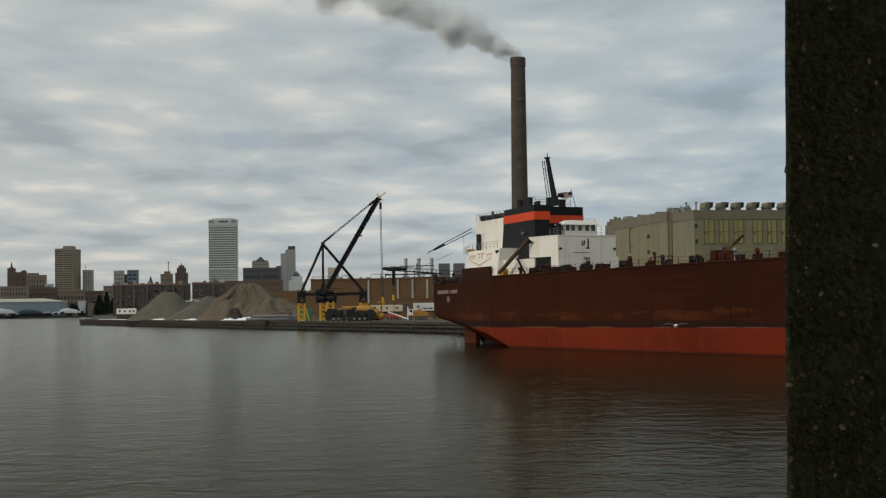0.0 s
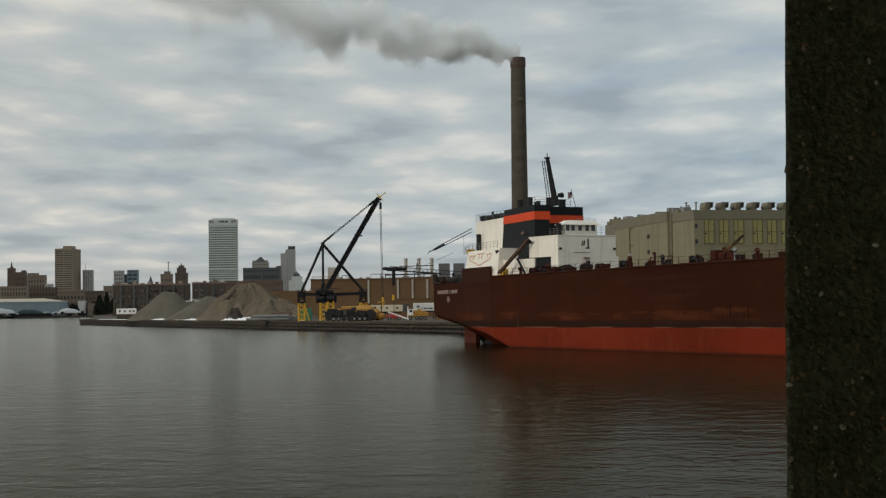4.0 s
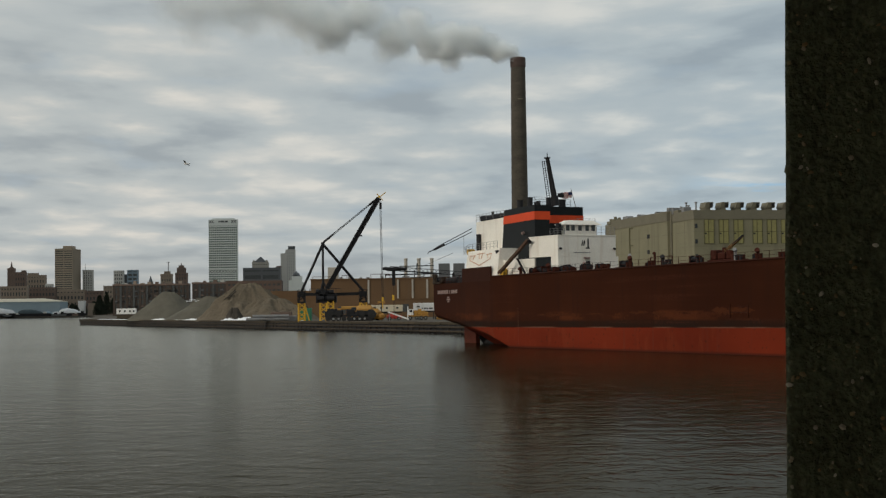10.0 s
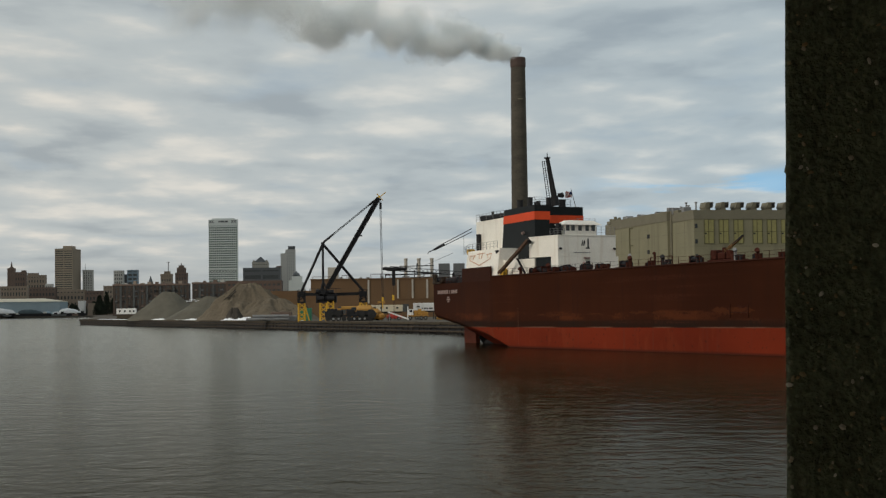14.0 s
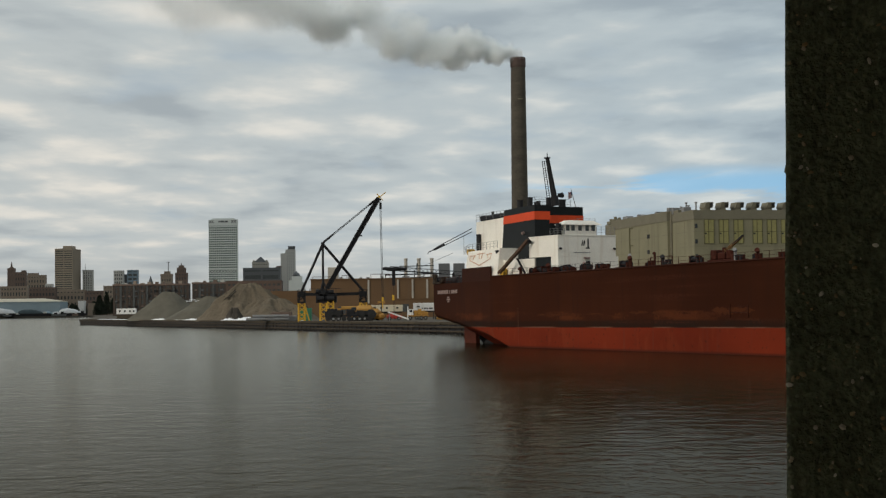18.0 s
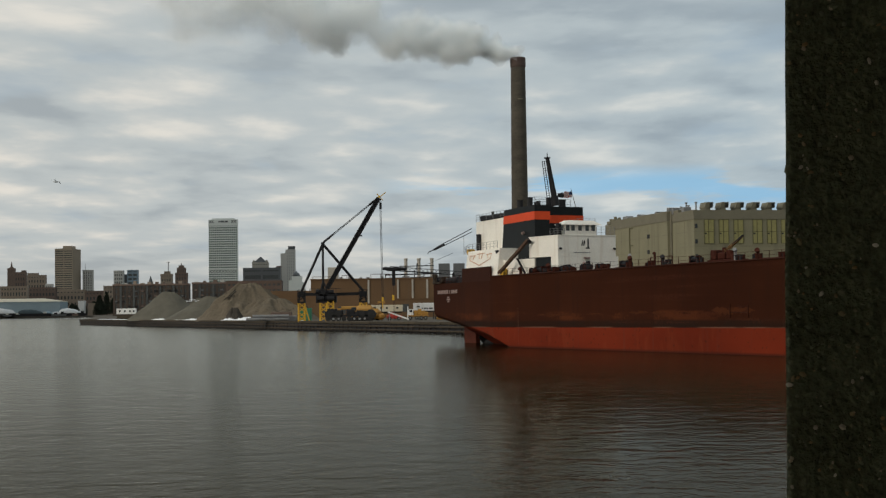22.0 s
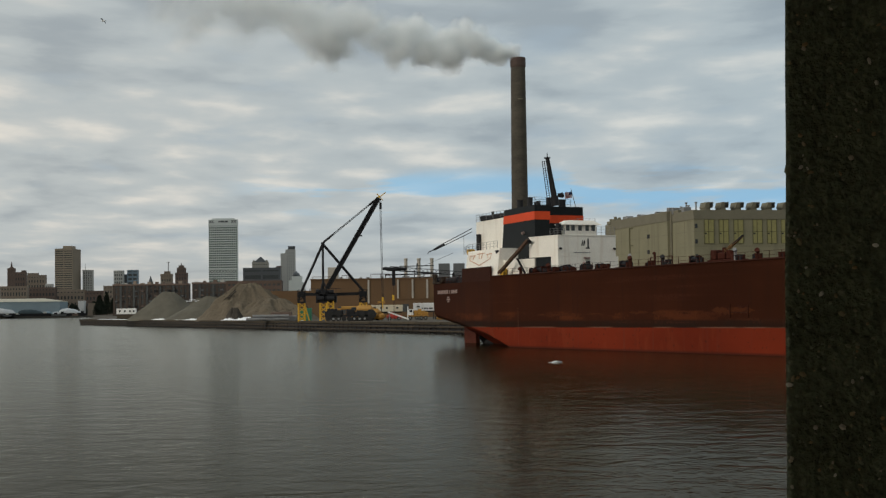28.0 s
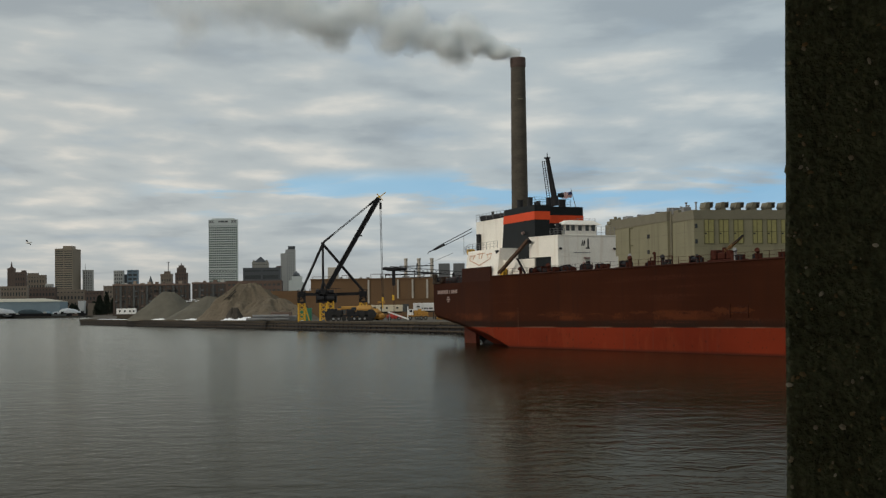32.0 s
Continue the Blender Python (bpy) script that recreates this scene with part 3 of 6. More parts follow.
# stern lettering as plain bars, port of registry below it
s = 2.1
for i, w in enumerate((0.62, 0.5, 0.62, 0.7, 0.62, 0.6, 0.55, 0, 0.35, 0, 0.62, 0.62, 0.6, 0.5)):
    if w:
        bm = B()
        beam(bm, quarter(s, 7.82, 0.03), quarter(s + w, 7.81, 0.03), 0.03, 0.52)
        part("name_bar", bm, PALE, hull)
    s += w + 0.17 if w else 0.45
for k, (z, w) in enumerate(((7.0, 1.0), (6.7, 1.7), (6.4, 1.0))):
    bm = B()
    beam(bm, quarter(7.4 - w / 2, z, 0.03), quarter(7.4 + w / 2, z, 0.03), 0.03, 0.22)
    part("name_bar", bm, PALE, hull)

# raised bulwark and the white after house on the quarter
bm = B()
prism(bm, [(15.3, -13.92), (27.6, -16.02), (27.65, -15.8), (15.35, -13.7)], 9.1, 11.1)
part("bulwark", bm, BROWN, ship, "brown steel bulwark plate")
bm = B()
prism(bm, [(15.4, -13.65), (27.7, -15.85), (29.2, -15.9), (29.2, -5.0), (15.4, -5.0)], 9.1, 13.6,
      [(15.0, -12.7), (27.3, -14.88), (28.5, -14.95), (28.5, -5.0), (15.0, -5.0)])
after_house = part("after_house", bm, WHITE, ship, "white-painted sloped after deckhouse")
EMBLEM = mat("faded_orange_emblem", (0.56, 0.36, 0.25), 0.6, vary=0.3, scale=2.0)


def on_slope(s, k):
    """A point on the sloped quarter wall: s metres along it, k of the way up from 11.1 to 13.6 m."""
    low = Vector((15.4, -13.65, 9.1)) + QD * s
    high = Vector((15.0, -12.7, 13.6)) + QD * s
    c = low.lerp(high, (2.0 + 2.5 * k) / 4.5)
    return c + Vector((-0.16, -0.97, 0.2)) * 0.06


bm = B()
for p, q in (((1.4, 0.72), (3.8, 0.70)), ((1.4, 0.72), (1.6, 0.45)), ((1.6, 0.45), (6.2, 0.12)), ((6.2, 0.12), (10.6, 0.45)), ((10.6, 0.45), (11.0, 0.74)),
             ((11.0, 0.74), (8.8, 0.70)), ((4.6, 0.78), (7.8, 0.80)), ((5.4, 0.78), (5.8, 0.5)), ((7.0, 0.78), (6.7, 0.5)), ((3.6, 0.72), (3.0, 0.5)), ((9.2, 0.72), (9.6, 0.5))):
    beam(bm, on_slope(*p), on_slope(*q), 0.1, 0.12)
part("emblem", bm, EMBLEM, after_house, "faded orange painted emblem, plain strokes")
bm = B()
prism(bm, [(10.9, -9.05), (23.1, -11.15), (23.1, -5.2), (10.9, -5.2)], 13.4, 18.2)
casing = part("engine_casing", bm, WHITE, ship, "white upper casing aft of the funnel")
for x, y, w, h in ((14.6, -9.3, 1.2, 0.8), (17.2, -9.8, 0.9, 0.6), (20.8, -10.3, 1.5, 0.7)):
    bm = B()
    box(bm, x - w, x + w, y - 0.5, y + 0.5, 18.2, 18.2 + h, 0.12)
    part("deck_vent", bm, DARK, casing)
for p, q, r in (((17.6, -9.9, 18.2), (17.6, -9.9, 19.4), 0.22), ((12.9, -9.75, 13.5), (12.9, -9.75, 16.3), 0.36)):
    part("vent_pipe", tube(B(), p, q, r), DARK, casing)
railing([(11.0, -9.1, 18.2), (23.0, -11.1, 18.2)], parent=casing)
railing([(11.0, -9.1, 18.2), (11.0, -5.4, 18.2)], parent=casing)
railing([(15.2, -12.6, 13.6), (27.5, -14.75, 13.6)], parent=after_house)
railing([(9.0, -10.2, 13.4), (15.2, -12.6, 13.6)], parent=after_house)
railing([(9.0, -10.2, 13.4), (9.0, -10.2, 15.2)], parent=after_house)
bm = B()
box(bm, 9.2, 10.0, -9.9, -8.8, 13.4, 14.2, 0.1)
part("locker", bm, YELLOW, after_house, "small yellow deck locker")
bm = B()
tube(bm, (27.9, -14.9, 13.0), (27.9, -15.2, 13.0), 0.16, n=8)
tube(bm, (27.6, -15.1, 13.2), (28.4, -15.1, 13.2), 0.12, n=8)
part("floodlight", bm, DARK, after_house)
# stern fittings above the low after deck
for x, y, r, h in ((2.8, -10.6, 0.55, 0.85), (6.5, -11.2, 0.75, 0.7), (9.6, -11.8, 0.8, 0.75), (13.2, -12.6, 0.55, 0.95)):
    bm = B()
    tube(bm, (x - 0.9, y, 9.1 + h * 0.6), (x + 0.9, y, 9.1 + h * 0.6), r * 0.7, n=12)
    box(bm, x - 1.1, x + 1.1, y - 0.4, y + 0.4, 9.1, 9.1 + h * 0.7)
    part("mooring_winch", bm, DARK, ship)
railing([(1.5, -11.3, 9.1), (15.0, -13.6, 9.1)], 1.0, 1.8, material=RUST)

# funnel casing with its band
bm = B()
prism(bm, [(21.9, -10.98), (35.2, -13.25), (35.2, -10.9), (32.6, -10.9), (32.6, -3.9), (21.9, -5.3)], 11.9, 19.2,
      [(23.3, -11.2), (35.2, -13.25), (35.2, -10.9), (32.6, -10.9), (32.6, -3.9), (23.3, -5.4)])
funnel = part("funnel", bm, BLACK, ship, "black funnel casing with a bright orange band")
bm = B()
prism(bm, [(22.88, -11.19), (35.25, -13.30), (35.25, -10.86), (32.65, -10.86), (32.65, -10.84), (22.88, -10.84)], 17.2, 18.32,
      [(23.09, -11.22), (35.25, -13.30), (35.25, -10.86), (32.65, -10.86), (32.65, -10.84), (23.09, -10.84)])
part("orange_band", bm, ORANGE, funnel, "bright orange painted band")
bm = B()
prism(bm, [(32.65, -10.86), (32.65, -3.86), (23.10, -5.36), (23.10, -10.86)], 16.9, 18.0)
part("orange_band", bm, ORANGE, funnel, "bright orange painted band")
for x, y, r, h in ((28.5, -11.6, 0.42, 1.0), (27.5, -9.4, 0.38, 1.5), (33.8, -11.8, 0.3, 0.5), (31.0, -6.3, 0.5, 1.0), (31.2, -8.6, 0.36, 1.2), (30.5, -10.2, 0.3, 0.6)):
    bm = B()
    tube(bm, (x, y, 19.2), (x, y, 19.2 + h), r, r, 14)
    tube(bm, (x, y, 19.2 + h), (x, y, 19.3 + h), r * 1.12, r * 1.12, 14)
    part("exhaust_pipe", bm, DARK, funnel)
bm = B()
tube(bm, (32.0, -9.8, 18.0), (32.4, -7.4, 18.0), 0.14, n=8)
part("whistle", bm, PALE, funnel, "pale horn on the funnel front")
bm = B()
tube(bm, (31.2, -12.65, 15.6), (31.2, -12.95, 15.5), 0.22, n=10)
part("lamp", bm, PALE, funnel)
railing([(33.0, -12.7, 19.2), (35.1, -13.1, 19.2), (35.1, -10.9, 19.2)], parent=funnel, material=DARK)
railing([(32.0, -10.6, 19.2), (32.0, -5.5, 19.2)], parent=funnel, material=DARK)

bm = B()
prism(bm, [(28.0, -14.6), (35.0, -14.0), (36.3, -14.0), (36.3, -5.4), (28.0, -5.4)], 9.6, 11.9)
part("lower_house", bm, WHITE, ship, "white lower deckhouse wall under the funnel")

# raked mast with its ladder, radar bracket and ensign
bm = B()
tube(bm, (34.9, -9.75, 19.1), (34.9, -9.95, 20.4), 0.6, 0.5, 12)
tube(bm, (34.9, -9.95, 20.4), (34.9, -10.95, 25.6), 0.40, 0.26, 12)
tube(bm, (34.9, -10.98, 25.55), (34.9, -10.98, 25.7), 0.44, 0.44, 12)
tube(bm, (34.9, -10.95, 25.7), (34.9, -10.95, 26.3), 0.07, 0.05, 6)
mast = part("mast", bm, DARK, ship, "dark raked steel mast")
bm = B()
a, b = Vector((34.9, -10.85, 20.2)), Vector((34.9, -11.6, 25.1))
for off in (-0.22, 0.22):
    beam(bm, a + Vector((0, off, 0)), b + Vector((0, off * 0.8, 0)), 0.07)
for i in range(17):
    c = a.lerp(b, i / 16)
    beam(bm, c + Vector((0, -0.22, 0)), c + Vector((0, 0.22, 0)), 0.05)
for i in (2, 7, 12, 16):
    c = a.lerp(b, i / 16)
    beam(bm, c, c + Vector((0, 0.6, 0.1)), 0.05)
part("ladder", bm, DARK, mast)
bm = B()
beam(bm, (34.9, -10.2, 20.45), (34.9, -8.9, 20.55), 0.12)
tube(bm, (34.9, -9.05, 20.3), (34.9, -9.05, 20.85), 0.28, 0.28, 12)
tube(bm, (34.9, -8.95, 20.55), (34.9, -8.6, 20.62), 0.3, 0.38, 12)
part("radar", bm, DARK, mast)
bm = B()
tube(bm, (34.0, -5.95, 19.1), (34.0, -6.7, 21.6), 0.05, 0.035, 6)
part("flagpole", bm, STEEL, ship)
FLAG_RED = mat("faded_red_cloth", (0.36, 0.05, 0.045), 0.85, vary=0.2, scale=3.0)
FLAG_WHITE = mat("white_cloth", (0.62, 0.60, 0.58), 0.85, vary=0.1, scale=3.0)
FLAG_BLUE = mat("navy_cloth", (0.035, 0.045, 0.12), 0.85, vary=0.2, scale=3.0)
flag = thing("flag", pose(0, 0, 0), "small striped red, white and blue ensign flying from the funnel top", "flag")
flag.parent = ship
flag.location = (34.0, -6.55, 20.75)
del flag["category"]
LEN, FLY = 1.35, 0.85


def wave(u, v):
    return Vector((0.16 * math.sin(u * 7.0) * u, -u * LEN, (v - 0.5) * FLY - 0.22 * u * u + 0.05 * math.sin(u * 9 + v)))


for k in range(13):
    bm = B()
    n0 = 6 if k >= 6 else 0
    vs = []
    for i in range(n0, 17):
        vs.append((bm.verts.new(wave(i / 16, k / 13)), bm.verts.new(wave(i / 16, (k + 1) / 13))))
    for p, q in zip(vs, vs[1:]):
        bm.faces.new((p[0], q[0], q[1], p[1]))
    bmesh.ops.solidify(bm, geom=bm.faces[:], thickness=0.012)
    part("stripe", bm, FLAG_WHITE if k % 2 else FLAG_RED, flag)
bm = B()
vs = [(bm.verts.new(wave(i / 16, 6 / 13)), bm.verts.new(wave(i / 16, 1))) for i in range(7)]
for p, q in zip(vs, vs[1:]):
    bm.faces.new((p[0], q[0], q[1], p[1]))
bmesh.ops.solidify(bm, geom=bm.faces[:], thickness=0.014)
part("canton", bm, FLAG_BLUE, flag, "dark blue corner of the flag")

# forward house marked 1, with the small lookout on top
bm = B()
prism(bm, [(34.9, -14.0), (42.3, -14.0), (42.3, -5.0), (34.9, -5.0)], 12.0, 14.68)
prism(bm, [(40.5, -13.98), (42.28, -13.98), (42.28, -4.6), (40.5, -4.6)], 9.8, 12.0)
prism(bm, [(34.95, -12.6), (40.5, -12.6), (40.5, -5.05), (34.95, -5.05)], 9.8, 12.0)
house = part("deckhouse", bm, WHITE, ship, "white square deckhouse marked with a black number")
bm = B()
box(bm, 34.85, 42.36, -14.06, -4.94, 14.68, 14.78)
part("roof_edge", bm, WHITE, house)
# Opaque black block paints the darkness inside the open shelter.
bm = B()
box(bm, 36.5, 40.45, -13.9, -13.3, 9.9, 11.95)
part("doorway_shade", bm, BLACK, house, "shelter doorway, its inner shade a solid black block")
bm = B()
beam(bm, (42.33, -11.6, 12.5), (42.33, -9.0, 12.48), 0.06, 0.08)
part("pipe", bm, STEEL, house)
for y, z, w, h in ((-9.45, 11.2, 0.3, 0.35), (-9.6, 11.75, 0.45, 0.25)):
    bm = B()
    box(bm, 42.3, 42.5, y - w, y + w, z - h / 2, z + h / 2, 0.03)
    part("porthole_box", bm, DARK if z < 11.5 else PALE, house)
for y in (-13.7, -5.3):
    bm = B()
    tube(bm, (42.3, y, 13.05), (42.62, y, 12.95), 0.13, 0.16, 8)
    part("lamp", bm, DARK, house)


def sign(text, size, m, parent, material, name):
    cu = bpy.data.curves.new(name, "FONT")
    cu.body, cu.size, cu.extrude, cu.align_x = text, size, 0.02, "CENTER"
    tmp = bpy.data.objects.new("tmp", cu)
    scene.collection.objects.link(tmp)
    me = bpy.data.meshes.new_from_object(tmp.evaluated_get(bpy.context.evaluated_depsgraph_get()))
    bpy.data.objects.remove(tmp)
    me.materials.append(material)
    ob = new(name, me)
    ob.parent = parent
    ob.matrix_local = m
    return ob


sign("#", 1.05, pose(42.32, -10.1, 13.45, 90, 0, 90), house, BLACK, "sign_mark")
sign("1", 1.95, pose(42.32, -9.35, 13.0, 90, 0, 90), house, BLACK, "sign_number")
bm = B()
box(bm, 42.31, 42.33, -9.72, -9.12, 12.98, 13.14)
part("sign_foot", bm, BLACK, house)
bm = B()
prism(bm, [(40.7, -12.85), (42.2, -12.85), (42.2, -8.0), (40.7, -8.0)], 14.7, 16.15)
lookout = part("lookout", bm, WHITE, ship, "small white glazed lookout house")
bm = B()
prism(bm, [(40.4, -13.4), (42.6, -13.4), (42.6, -7.3), (40.4, -7.3)], 16.12, 16.7,
      [(41.0, -12.3), (42.2, -12.3), (42.2, -8.4), (41.0, -8.4)])
part("lookout_roof", bm, WHITE, lookout)
for y in (-12.4, -11.6, -10.5, -9.4, -8.45):
    bm = B()
    box(bm, 42.15, 42.23, y - 0.27, y + 0.27, 15.35, 16.08)
    part("window", bm, GLASS, lookout)
for x in (41.4,):
    bm = B()
    box(bm, x - 0.4, x + 0.4, -12.87, -12.8, 15.35, 15.95)
    part("window", bm, GLASS, lookout)
bm = B()
box(bm, 41.3, 42.0, -13.7, -13.2, 14.75, 16.3, 0.04)
part("stack_box", bm, DARK, house)
bm = B()
tube(bm, (41.6, -10.6, 16.6), (41.6, -10.6, 16.8), 0.25, 0.1, 10)
part("beacon", bm, DARK, lookout)
railing([(40.2, -13.9, 14.75), (42.2, -13.9, 14.75), (42.2, -12.9, 14.75)], 0.9, 1.0, parent=house)
railing([(42.2, -7.9, 14.75), (42.2, -5.1, 14.75)], 1.15, 0.8, parent=house)
bm = B()
box(bm, 35.4, 37.0, -8.0, -4.6, 14.7, 16.5)
part("aft_house", bm, WHITE, house)
railing([(36.9, -7.6, 16.5), (36.9, -4.7, 16.5)], 0.8, 0.9, parent=house)

for y in (-7.0, 7.0):
    bm = B()
    prism(bm, [(3.2, y - 0.2), (7.2, y - 0.35), (7.2, y + 0.35), (3.2, y + 0.2)], -1.5, 3.6)
    part("rudder", bm, RUDDER, ship, "red steel rudder under the stern")
    bm = B()
    tube(bm, (9.6, y, 0.1), (16, y * 0.9, 0.4), 0.5, 0.7, 12)
    for k in range(4):
        a = math.pi / 4 + k * math.pi / 2
        beam(bm, (9.9, y, 0.1), (9.9, y + 1.5 * math.cos(a), 0.1 + 1.5 * math.sin(a)), 0.12, 0.8)
    part("propeller", bm, DARK, ship)

# stowed boarding ladder sloping up the side of the after house
bm = B()
a, b = Vector((30.0, -15.8, 9.95)), Vector((36.0, -14.6, 14.3))
for off in (0.0, 0.35):
    beam(bm, a + Vector((0, -off, 0.1)), b + Vector((0, -off, 0.1)), 0.06, 0.34)
for i in range(26):
    c = a.lerp(b, i / 25)
    beam(bm, c + Vector((0, -0.35, 0.1)), c + Vector((0, 0, 0.1)), 0.12, 0.04)
part("boarding_ladder", bm, mat("rusty_dark_steel", (0.085, 0.05, 0.034), 0.7, vary=0.4, scale=2.0, spec=0.15), ship, "dark steel boarding ladder stowed at a slope")
bm = B()
beam(bm, (35.4, -14.1, 14.0), (36.0, -14.6, 14.2), 0.4, 0.3)
tube(bm, (35.6, -14.7, 14.25), (36.2, -14.7, 14.25), 0.18, n=8)
part("davit", bm, DARK, ship)
bm = B()
beam(bm, (33.0, -14.8, 12.0), (35.2, -14.8, 9.8), 0.3, 0.1)
part("inclined_ladder", bm, DARK, ship)

# deck gear along the rail
rnd = random.Random(4)


def winch(x, y, s, material, z=None):
    z = deck_z(x) if z is None else z
    bm = B()
    box(bm, x - 0.9 * s, x + 0.9 * s, y - 0.5, y + 0.5, z, z + 0.3 * s, 0.03)
    for k in (-0.75, 0.75):
        prism(bm, [(x + k * s - 0.08, y - 0.4), (x + k * s + 0.08, y - 0.4), (x + k * s + 0.08, y + 0.4), (x + k * s - 0.08, y + 0.4)], z + 0.3 * s, z + 1.15 * s)
    box(bm, x + 0.85 * s, x + 1.4 * s, y - 0.35, y + 0.35, z + 0.3 * s, z + 0.95 * s, 0.05)
    w = part("winch", bm, material, ship)
    bm = B()
    tube(bm, (x - 0.7 * s, y, z + 0.75 * s), (x + 0.7 * s, y, z + 0.75 * s), 0.34 * s, n=14)
    for k in (-0.68, 0.68):
        tube(bm, (x + k * s - 0.05, y, z + 0.75 * s), (x + k * s + 0.05, y, z + 0.75 * s), 0.55 * s, n=14)
    part("drum", bm, DARK, w)


def bollard(x, y, material):
    z = deck_z(x)
    bm = B()
    for k in (-0.35, 0.35):
        tube(bm, (x + k, y, z), (x + k, y, z + 0.7), 0.17, 0.17, 10)
        tube(bm, (x + k, y, z + 0.6), (x + k, y, z + 0.72), 0.24, 0.24, 10)
    box(bm, x - 0.65, x + 0.65, y - 0.25, y + 0.25, z, z + 0.1)
    part("bollard", bm, material, ship)


def vent(x, y, h, r, material):
    z = deck_z(x)
    bm = B()
    tube(bm, (x, y, z), (x, y, z + h), r, r, 10)
    tube(bm, (x, y, z + h), (x + r * 0.6, y - r * 1.2, z + h + r), r * 1.25, r * 1.5, 10)
    part("mushroom_vent", bm, material, ship)


for x, y, s, m in ((35.6, -13.4, 0.95, RUST), (38.4, -14.3, 0.95, RUST), (43.9, -14.2, 0.8, DARK), (48.6, -13.9, 0.85, DARK), (52.0, -13.8, 0.8, DARK), (37.0, -14.6, 0.8, RUST), (40.3, -14.8, 0.7, DARK), (42.6, -14.9, 0.75, RUST), (45.6, -14.7, 0.85, DARK), (47.2, -15.0, 0.6, RUST), (50.4, -14.8, 0.85, DARK), (53.8, -14.8, 0.7, RUST), (57.6, -13.8, 0.95, DARK), (62.2, -13.4, 0.6, RUST), (71.8, -13.8, 0.95, RUST), (86.5, -13.0, 0.7, DARK), (90.0, -13.2, 0.6, RUST)):
    winch(x, y, s * 0.86, m)
for x in (41.0, 45.6, 50.2, 55.2, 60.0, 64.6, 68.0, 74.0, 81.0, 84.4, 88.2, 94.0):
    bollard(x, -14.9, RUST if rnd.random() < 0.6 else DARK)
for x, y, h, r, m in ((33.2, -14.4, 0.7, 0.2, RUST), (40.9, -14.6, 0.9, 0.2, RUST), (44.9, -14.4, 0.6, 0.18, RUST), (49.0, -14.2, 1.0, 0.12, PALE), (56.0, -12.0, 1.6, 0.16, STEEL), (59.6, -14.4, 1.1, 0.2, RUST), (63.8, -13.8, 1.5, 0.14, RUST), (65.2, -13.6, 1.0, 0.2, DARK), (67.0, -14.5, 0.6, 0.1, PALE), (79.8, -14.4, 1.2, 0.16, STEEL), (82.4, -13.4, 1.0, 0.2, RUST), (89.0, -14.4, 0.7, 0.22, RUST)):
    vent(x, y, h, r, m)
bm = B()
box(bm, 29.0, 29.9, -15.3, -14.6, 9.6, 10.7, 0.06)
part("locker", bm, YELLOW, ship, "small yellow deck locker")
bm = B()
for x in range(31, 100, 2):
    beam(bm, (x, -15.6, deck_z(x)), (x, -15.6, deck_z(x) + 0.9), 0.05)
for k in (0.45, 0.9):
    beam(bm, (31, -15.6, deck_z(31) + k), (99, -15.6, deck_z(99) + k), 0.03)
part("railing", bm, RUST, ship)
# frame of pipework on deck
bm = B()
for x in (61.2, 63.4, 65.6):
    beam(bm, (x, -12.6, deck_z(x)), (x, -12.6, deck_z(x) + 1.25), 0.1)
beam(bm, (61.2, -12.6, deck_z(61) + 1.25), (65.6, -12.6, deck_z(65) + 1.25), 0.1)
beam(bm, (61.2, -12.6, deck_z(61) + 0.7), (65.6, -12.6, deck_z(65) + 0.7), 0.08)
part("pipe_frame", bm, RUST, ship)
# small deck crane with its jib
z = deck_z(75)
bm = B()
box(bm, 74.0, 79.0, -13.9, -11.9, z, z + 0.4, 0.05)
box(bm, 74.3, 75.3, -13.7, -12.5, z + 0.4, z + 1.5, 0.12)
box(bm, 75.5, 76.8, -13.6, -12.1, z + 0.4, z + 1.2, 0.12)
tube(bm, (75.9, -12.9, z + 1.1), (75.9, -12.9, z + 1.75), 0.28, 0.22, 10)
tube(bm, (77.2, -12.9, z + 0.5), (77.2, -12.9, z + 1.4), 0.6, 0.6, 14)
box(bm, 77.8, 78.8, -13.6, -12.2, z + 0.3, z + 0.9, 0.1)
deck_crane = part("deck_crane", bm, RUST, ship, "red-painted deck hoist with a jib")
bm = B()
truss(bm, (76.0, -12.9, z + 1.3), (79.4, -13.0, z + 2.9), 0.22, 0.06, 0.04, 6, taper=(1.2, 0.6))
part("jib", bm, mat("ochre_paint", (0.16, 0.085, 0.03), 0.7, spec=0.2), deck_crane)
bm = B()
beam(bm, (77.6, -13.0, z + 2.05), (79.5, -13.05, z + 2.95), 0.14, 0.18)
part("jib_head", bm, DARK, deck_crane)
# far side hatch coamings run along the deck
for x0 in range(48, 270, 14):
    bm = B()
    box(bm, x0, x0 + 11, -9, 9, deck_z(x0) - 0.1, deck_z(x0) + 0.55, 0.06)
    part("hatch_cover", bm, RUST, ship)
# mooring gear on the low after deck
MOORING = mat("brown_machinery", (0.040, 0.030, 0.022), 0.7, spec=0.15, vary=0.4, scale=2.0)
for x, y, s in ((4.0, -11.6, 0.8), (5.5, -9.6, 0.9), (7.0, -8.4, 0.7)):
    winch(x, y, s, MOORING, 9.12)
